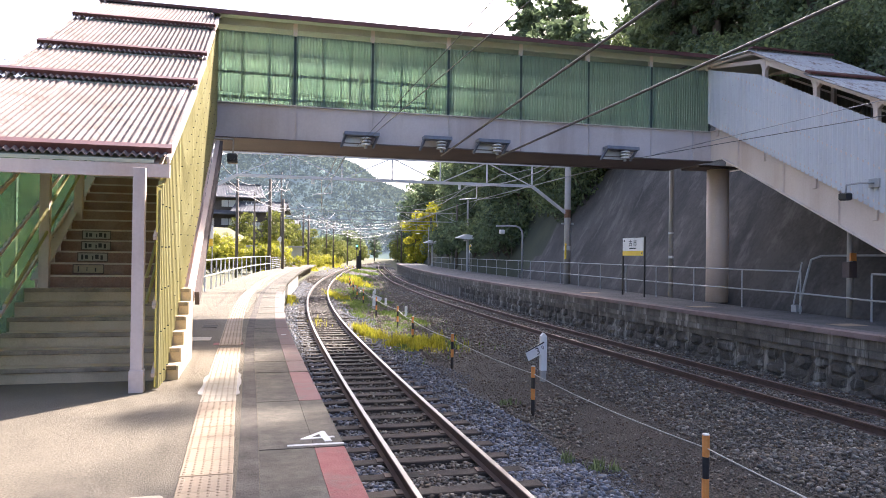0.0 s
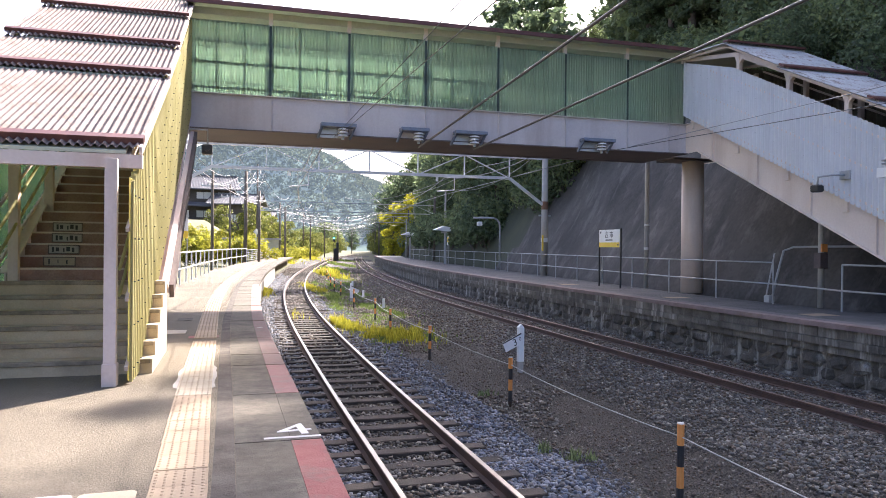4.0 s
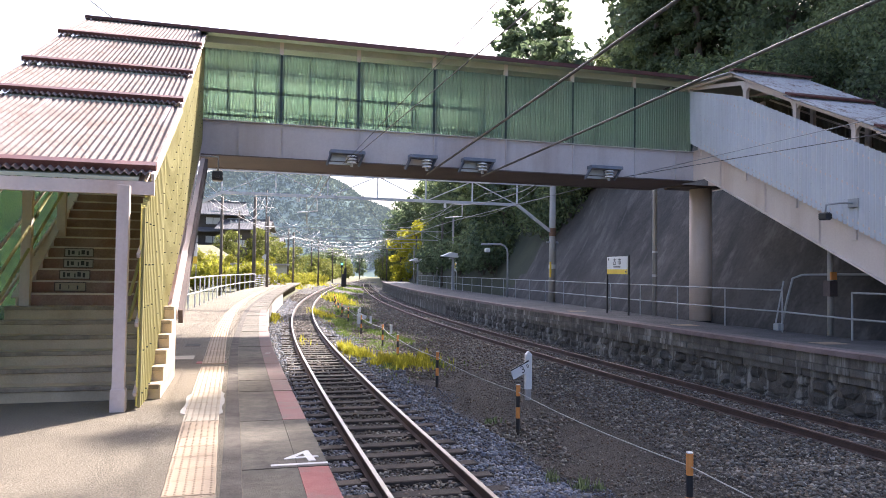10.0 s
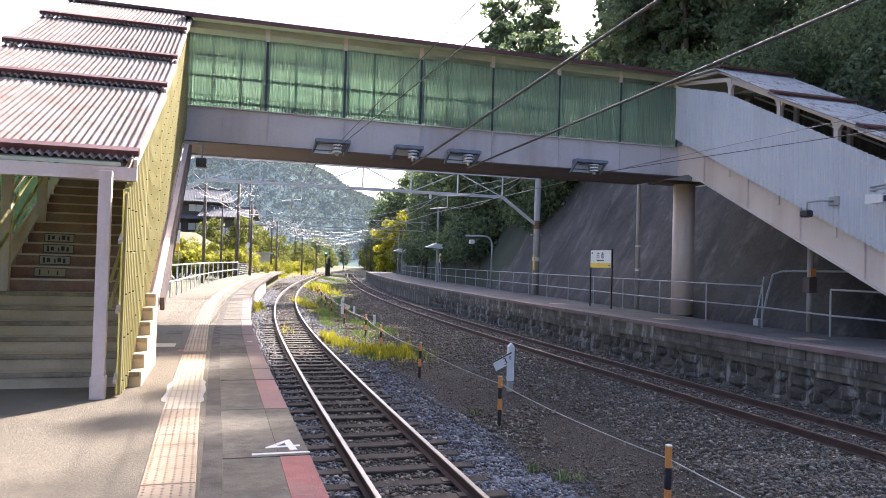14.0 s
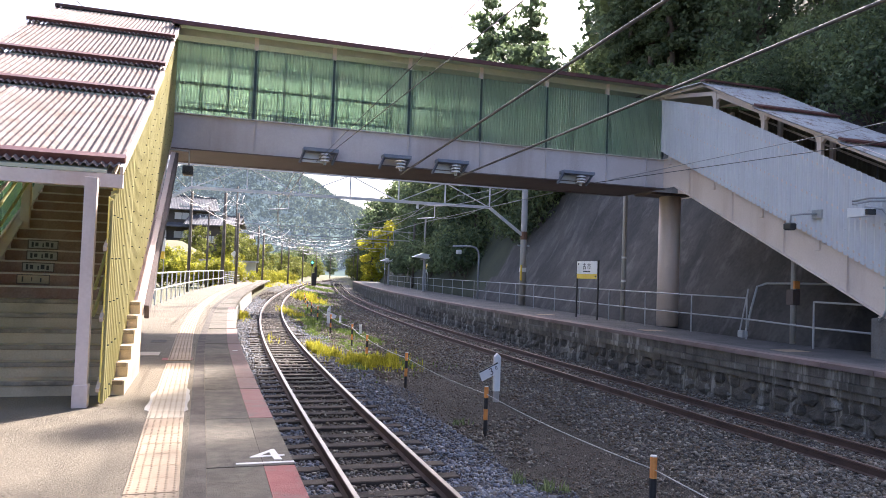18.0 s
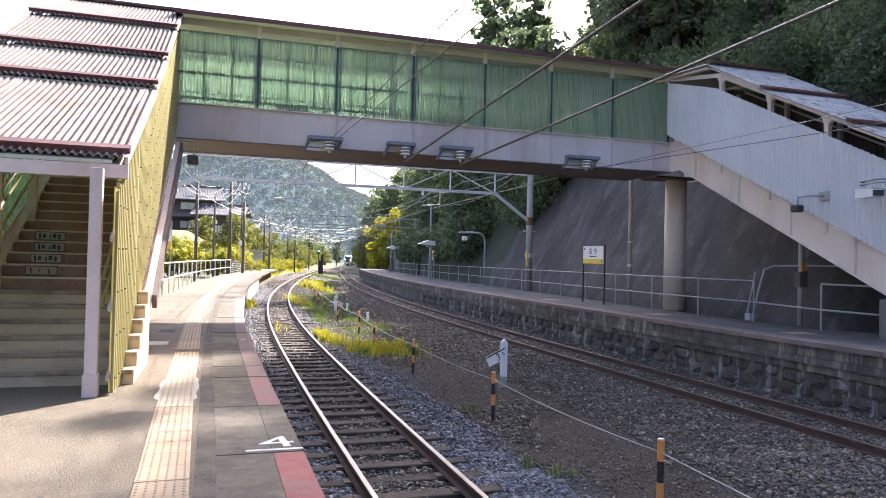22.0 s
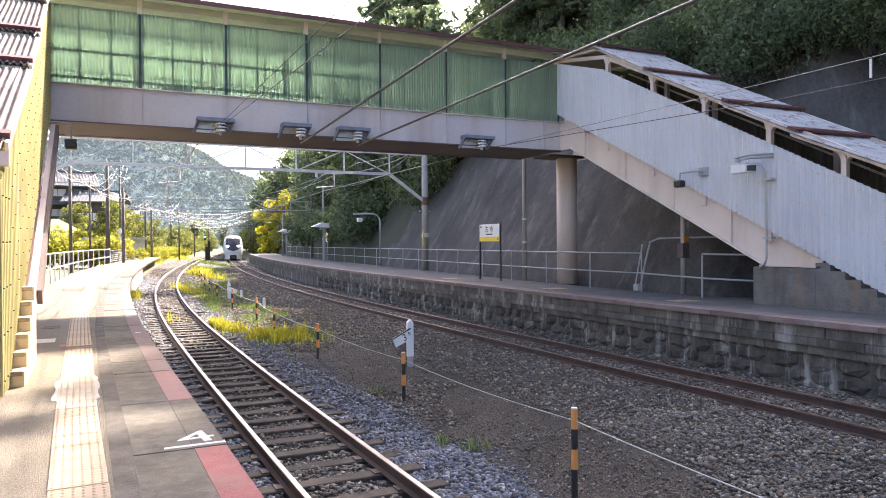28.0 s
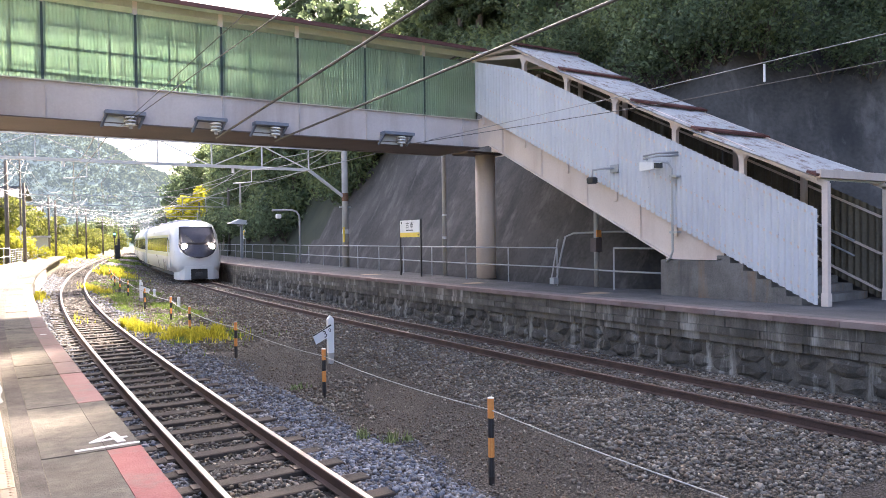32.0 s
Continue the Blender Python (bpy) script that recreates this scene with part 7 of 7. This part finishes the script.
# bushes along the lip and over the far slope
for i in range(110):
    yy = -3 + i * 0.42
    dd = 4.6 + rng.uniform(0.0, 3.8) + (0 if yy < 34 else -(yy - 34) * 0.32)
    x = foot(yy) + max(dd, 0.6)
    plant(FINE if yy < 21 else LOW, x, yy, slope_height(x, yy) - 0.4, rng.uniform(0.8, 1.3))
for i in range(46):
    yy = -4 + i * 0.95
    dd = (3.7 if yy < 16 else min(3.7 + 0.07 * (yy - 16), 5.0)) + rng.uniform(-0.2, 0.6) + (0 if yy < 34 else -(yy - 34) * 0.32)
    x = foot(yy) + max(dd, 0.6)
    plant(FINE if yy < 21 else LOW, x, yy, slope_height(x, yy) - 0.2, rng.uniform(0.75, 1.25))
for i in range(120):
    yy = 37 + i * 0.52
    dd = rng.uniform(max(0.8, 3.4 - (yy - 38) * 0.35), 6.5)
    x = foot(yy) + dd
    plant(LOW, x, yy, slope_height(x, yy) - 0.3, rng.uniform(0.9, 1.6))
for x, y, s in ((23.5, 61, 1.0), (25.5, 64, 1.15), (27, 60, 0.95)):
    plant(CONI, x, y, slope_height(x, y), s)
for x, y, s in ((24.6, 113, 1.0), (26.4, 112.4, 1.2), (28.2, 114, 1.15)):
    plant([GOLD], x, y, -0.6, s)
for i in range(22):
    y = 122 + i * 6
    plant(ROUND, track_far(y) + 5.2 + rng.uniform(0, 2.5), y, -1.2, rng.uniform(0.75, 1.05))
# hedges and trees of the village side
for i in range(16):
    x, y = -11.5 + i * 0.95, 74 + rng.uniform(-2, 3) + i * 0.5
    plant(HEDGE, x, y, -0.4, rng.uniform(0.95, 1.25))
for i in range(10):
    y = 98 + i * 6
    plant(HEDGE, track_near(y) - 4.6 - rng.uniform(0, 2), y, -1.0, rng.uniform(0.7, 1.0))
for i in range(12):
    plant(HEDGE, -16 + i * 1.7, 116 + rng.uniform(-3, 3), 1.6, rng.uniform(0.8, 1.2))
for x, y, s in ((2.2, 118, 1.0), (6.0, 122, 0.95), (4.0, 128, 1.1), (8.8, 135, 0.9), (-3, 132, 1.0)):
    plant(ROUND, x, y, ground_height(x, y) + (1.5 if x < 3 else 0), s)
for i in range(9):
    plant(MIDT, 44 + i * 3 + rng.uniform(-1, 1), 236 + i * 8, -1.2, 0.9)
for i in range(22):
    plant(MIDT, 4 + i * 1.7 + rng.uniform(-1, 1), 262 + rng.uniform(-8, 22), -1.5, rng.uniform(0.55, 0.9))
for i in range(14):
    y = 150 + i * 7
    plant(ROUND, track_near(y) - 6 - rng.uniform(0, 8), y, -1.2, rng.uniform(0.5, 0.9))


bm = B()
box(bm, -0.07, -0.07, -0.5, 0.07, 0.07, 1.5)
lip_post = mesh_of("post", bm, POLE_CONC)
lf = thing("slope_fence", "grey concrete fence posts along the slope top", "fence")
for i in range(9):
    y = 4.0 + i * 3.4
    x = foot(y) + 4.35
    piece("post", lip_post, lf, x, y, slope_height(x, y))


# grass
def blades(name, label, spots, count, h, mat, seed, width=0.02):
    r = np.random.default_rng(seed)
    verts, faces = [], []
    for cx, cy, rx, ry, share in spots:
        tufts = [(r.random() * 6.283, math.sqrt(r.random()), 0.10 + 0.22 * r.random(), 0.5 + 0.8 * r.random()) for _ in range(22)]
        for _ in range(int(count * share)):
            ta, tq, tr, th = tufts[int(22 * r.random() ** 1.5)]
            a, q = r.random() * 6.283, math.sqrt(r.random())
            if r.random() < 0.12:
                tr = 1.2
            x = cx + rx * (tq * math.cos(ta) + tr * q * math.cos(a))
            y = cy + ry * (tq * math.sin(ta) + tr * q * math.sin(a))
            z = bed_at(x, y) - 0.02
            hh = h * th * (0.4 + 0.9 * r.random()) * (1.15 - q * 0.5)
            t, l = r.random() * 6.283, 0.35 * hh
            dx, dy = math.cos(t), math.sin(t)
            k = len(verts)
            w = width * (0.7 + 0.8 * r.random())
            verts += [(x - dy * w, y + dx * w, z), (x + dy * w, y - dx * w, z), (x + dx * l * 0.4 - dy * w * 0.7, y + dy * l * 0.4 + dx * w * 0.7, z + hh * 0.6),
                      (x + dx * l * 0.4 + dy * w * 0.7, y + dy * l * 0.4 - dx * w * 0.7, z + hh * 0.6), (x + dx * l, y + dy * l, z + hh)]
            faces += [(k, k + 1, k + 3, k + 2), (k + 2, k + 3, k + 4)]
    tagged(raw(name, verts, faces, mat), label, "grass", "", "stuff")


blades("tall_weeds", "bright sunlit weeds between the tracks", ((3.45, 24.2, 0.28, 1.3, 0.18), (3.75, 22.6, 0.25, 0.6, 0.08), (4.5, 20.8, 0.8, 1.2, 0.36), (1.75, 41.0, 0.25, 3.0, 0.16), (4.6, 44.0, 0.5, 4.0, 0.18), (8.3, 62.0, 0.6, 6.0, 0.12), (2.25, 27.0, 0.3, 1.2, 0.004)), 11000, 0.31, GRASS, 1, 0.012)
blades("low_grass", "thin low grass on the ballast", ((5.2, 30.5, 1.3, 6.0, 0.6), (5.6, 40.0, 1.4, 5.0, 0.5), (4.6, 21.0, 1.2, 2.0, 0.15), (6.5, 49.0, 1.2, 6.0, 0.5), (8.6, 62.0, 1.0, 8.0, 0.4)), 17000, 0.13, GRASS_DIM, 2, 0.018)
blades("weed_tufts", "small green weed tufts in the ballast", ((4.15, 8.3, 0.10, 0.1, 0.3), (3.95, 8.7, 0.1, 0.1, 0.3), (4.35, 8.2, 0.06, 0.08, 0.15), (4.35, 12.3, 0.15, 0.15, 0.2)), 420, 0.16, LEAF_MID, 3, 0.012)
blades("verge_weeds", "sunlit weeds along the village side of the line", ((1.5, 88, 1.2, 9, 0.5), (6.5, 120, 2.0, 16, 0.8), (13, 156, 2.5, 22, 0.8), (8.3, 66, 0.6, 5, 0.25)), 5000, 0.6, GRASS, 4, 0.05)
blades("far_grass", "dull low grass between the distant tracks", ((10.4, 80, 0.7, 10, 0.5), (14.1, 102, 0.6, 12, 0.4), (18.6, 128, 0.6, 12, 0.3)), 7000, 0.28, GRASS_DIM, 6, 0.04)

# ---- train ----
def ring_points(w, h0, h1, n=9, shoulder=0.62, tuck=0.93):
    """The outline of a carriage across, from the left sill over the roof to the right sill."""
    side = [(-w * tuck, h0), (-w, h0 + (h1 - h0) * 0.30), (-w * 0.985, h0 + (h1 - h0) * 0.55), (-w * 0.93, h0 + (h1 - h0) * 0.80), (-w * 0.80, h0 + (h1 - h0) * 0.93),
            (-w * 0.50, h0 + (h1 - h0) * 0.985), (0, h1)]
    return side + [(-x, z) for x, z in side[-2::-1]]


def loft(bm, rings):
    vs = [[bm.verts.new(p) for p in r] for r in rings]
    for a, b in zip(vs, vs[1:]):
        for i in range(len(a) - 1):
            bm.faces.new((a[i], a[i + 1], b[i + 1], b[i]))
    bm.faces.new(vs[0])
    bm.faces.new(vs[-1][::-1])
    for a, b in zip(vs, vs[1:]):
        bm.faces.new((a[0], b[0], b[-1], a[-1]))
    bmesh.ops.recalc_face_normals(bm, faces=bm.faces[:])
    return bm


def carriage(lead):
    """A carriage with its middle at the origin, its front towards -y, rail tops at z = 0."""
    t = thing("train_carriage", "white express train leading car with grey nose mask and lit headlights" if lead else "white express train carriage with painted yellow reflections along its windows", "train", "train carriages")
    half, w, h0, h1 = 10.2, 1.46, 0.62, 3.62
    bm = B()
    rings = []
    if lead:
        for y, k, top, low in ((-half - 0.05, 0.72, 1.45, 0.85), (-half + 0.06, 0.86, 1.75, 0.66), (-half + 0.30, 0.94, 2.10, 0.62), (-half + 0.75, 0.98, 2.75, 0.62), (-half + 1.35, 1.0, 3.32, 0.62), (-half + 2.2, 1.0, 3.58, 0.62), (-half + 3.2, 1.0, 3.62, 0.62)):
            rings.append([(x, y + 0.45 * (abs(x) / w) ** 2.4, z) for x, z in ring_points(w * k, low, top)])
    else:
        rings.append([(x, -half, z) for x, z in ring_points(w, h0, h1)])
    rings.append([(x, half, z) for x, z in ring_points(w, h0, h1)])
    loft(bm, rings)
    body = part("body", bm, CAR_WHITE, t, "", True)
    if lead:
        # windscreen and the rounded dark mask below it
        def nose(x, z):
            pts = [(0.85, -half - 0.05), (1.45, -half - 0.05), (1.75, -half + 0.06), (2.10, -half + 0.30), (2.75, -half + 0.75), (3.32, -half + 1.35), (3.58, -half + 2.2)]
            zs, ys = [p[0] for p in pts], [p[1] for p in pts]
            return float(np.interp(z, zs, ys)) + 0.45 * (abs(x) / w) ** 2.4 - 0.03

        def patch(name, mat, halfwidth, z0, z1, n=9, m=10, lift=0.0):
            bm = B()
            g = []
            for j in range(m + 1):
                z = z0 + (z1 - z0) * j / m
                hw = halfwidth(z)
                g.append([bm.verts.new((hw * (2 * i / n - 1), nose(hw * (2 * i / n - 1), z) - lift, z)) for i in range(n + 1)])
            for a, b in zip(g, g[1:]):
                for i in range(n):
                    bm.faces.new((a[i], a[i + 1], b[i + 1], b[i]))
            bmesh.ops.solidify(bm, geom=bm.faces[:], thickness=0.02)
            return part(name, bm, mat, t, "", True)
        patch("windscreen", MASK_GLASS, lambda z: 1.12 - 0.12 * (z - 2.25), 2.22, 3.22)
        patch("nose_mask", MASK_GLASS, lambda z: 1.14 * math.sqrt(max(1 - ((2.22 - z) / 0.82) ** 2, 0.0004)), 1.40, 2.22)
        for s in (-1, 1):
            bm = B()
            y = nose(s * 0.82, 2.06) - 0.03
            tube(bm, [(s * 0.82, y + 0.1, 2.06), (s * 0.82, y - 0.03, 2.06)], 0.15, 16)
            part("headlight", bm, HEADLIGHT, t, "lit headlight")
            bm = B()
            beam(bm, (s * 0.25, nose(0.25, 2.3) - 0.04, 2.3), (s * 0.75, nose(0.75, 2.75) - 0.04, 2.75), 0.03, 0.03)
            part("wiper", bm, BLACK, t)
        bm = B()
        tube(bm, [(0, nose(0, 3.38) + 0.12, 3.40), (0, nose(0, 3.38) - 0.05, 3.38)], 0.13, 14)
        part("top_light", bm, HEADLIGHT, t, "lit roof headlight")
        bm = B()
        prism(bm, [(0.5, -half - 0.02), (-0.5, -half - 0.02), (-0.5, -half + 1.2), (0.5, -half + 1.2)], 0.80, 0.97, "z")
        part("skirt_top", bm, CAR_WHITE, t)
        for s in (-1, 1):
            bm = B()
            plan = [(0.5, -half - 0.02), (0.85, -half + 0.08), (1.15, -half + 0.36), (1.30, -half + 0.85), (1.30, -half + 1.9), (0.5, -half + 1.9)]
            prism(bm, [(s * a, b) for a, b in plan], 0.16, 0.97, "z")
            part("skirt_side", bm, CAR_WHITE, t, "white front skirt")
        bm = B()
        box(bm, -0.50, -half + 0.12, 0.2, 0.50, -half + 0.6, 0.8)
        part("coupler_bay", bm, BLACK, t)
        bm = B()
        box(bm, -0.22, -half - 0.05, 0.36, 0.22, -half + 0.2, 0.60, 0.04)
        part("coupler", bm, CAR_DARK, t)
    for s in (-1, 1):
        y0 = -half + (3.9 if lead else 1.6)
        bm = B()
        box(bm, s * w * 0.955, y0, 1.75, s * w * 1.003, half - 1.4, 2.62)
        part("window_band", bm, CAR_GLASS, t)
        # bands above and below the glass paint in the yellow tree reflections
        bm = B()
        box(bm, s * w * 0.985, y0 - 0.3, 1.50, s * w * 1.012, half - 1.2, 1.72)
        part("lower_band", bm, REFLECTION_BAND, t, "pale yellow band painted as the trees' reflection")
        bm = B()
        box(bm, s * w * 0.90, y0 - 0.3, 2.66, s * w * 0.995, half - 1.2, 2.78)
        part("upper_band", bm, REFLECTION_BAND, t)
        for yd in ((-half + 2.75,) if lead else (-half + 0.7,)):
            bm = B()
            box(bm, s * w * 0.975, yd - 0.42, 0.85, s * w * 1.008, yd + 0.42, 2.75)
            d = part("door", bm, CAR_WHITE, t)
            bm = B()
            box(bm, s * w * 0.99, yd - 0.22, 1.75, s * w * 1.012, yd + 0.22, 2.5)
            part("pane", bm, CAR_GLASS, d)
        for i in range(9):
            y = y0 + 1.1 + i * 1.5
            if y < half - 1.8:
                bm = B()
                box(bm, s * w * 0.97, y - 0.03, 1.75, s * w * 1.006, y + 0.03, 2.62)
                part("window_pillar", bm, CAR_DARK, t)
    bm = B()
    box(bm, -1.15, -half + 1.8, 0.3, 1.15, half - 0.8, 0.62)
    part("underframe", bm, CAR_DARK, t)
    for yb in (-half + 3.2, half - 3.2):
        bm = B()
        box(bm, -1.05, yb - 1.4, 0.25, 1.05, yb + 1.4, 0.6, 0.04)
        part("bogie", bm, CAR_DARK, t)
        for yw in (-1.05, 1.05):
            for x in (-0.56, 0.56):
                bm = B()
                tube(bm, [(x - 0.06, yb + yw, 0.43), (x + 0.06, yb + yw, 0.43)], 0.43, 18)
                part("wheel", bm, IRON, t)
    for y in (-5.0, -1.0, 4.0):
        bm = B()
        box(bm, -0.8, y - 1.0, 3.5, 0.8, y + 1.0, 3.70, 0.05)
        part("roof_unit", bm, CAR_GREY, t)
    if not lead:
        for s in (-1, 1):
            bm = B()
            tube(bm, [(-0.5, 6.5 + s * 0.4, 3.8), (-0.5, 6.5 - s * 0.5, 4.3), (-0.5, 6.5, 4.75)], 0.03, 6)
            part("pantograph_arm", bm, GREY_STEEL, t)
        bm = B()
        box(bm, -0.9, 6.45, 4.73, 0.9, 6.55, 4.78)
        part("pantograph_head", bm, GREY_STEEL, t)
    for ob in t.children_recursive:                # the body stands 9 % taller than the profile above
        for v in ob.data.vertices:
            if v.co.z > 0.62:
                v.co.z = 0.62 + (v.co.z - 0.62) * 1.09
    return t


lead_car = carriage(True)
second_car = carriage(False)
cars = [lead_car, second_car] + [copy_thing(second_car, pose(60, 300, 0)) for _ in range(3)]

# distance along the far track, for placing the cars
_ys = np.arange(20.0, 1300.0, 0.5)
_xs = np.array([track_far(float(y)) for y in _ys])
_s = np.concatenate([[0], np.cumsum(np.hypot(np.diff(_xs), np.diff(_ys)))])
_s = _s - np.interp(45.6, _ys, _s)


def on_track(s):
    y = float(np.interp(s, _s, _ys))
    return Vector((track_far(y), y, RAIL_TOP_F))


def nose_place(t):
    """Metres of track still ahead of the leading car's end position."""
    q = 32.0 - t
    return 15.5 * q + 0.52 * q * q if q < 9 else 15.5 * 9 + 0.52 * 81 + (15.5 + 1.04 * 9) * (q - 9)


def motions():
    for k, car in enumerate(cars):
        rows = []
        for i in range(33):
            t = float(i)
            c = nose_place(t) + 10.2 + 20.8 * k
            a, b = on_track(c - 7.0), on_track(c + 7.0)
            turn = -math.degrees(math.atan2(b.x - a.x, b.y - a.y))
            m = (a + b) / 2
            rows.append((t, pose(m.x, m.y, m.z, 0, 0, turn)))
        walk(car, rows)


motions()
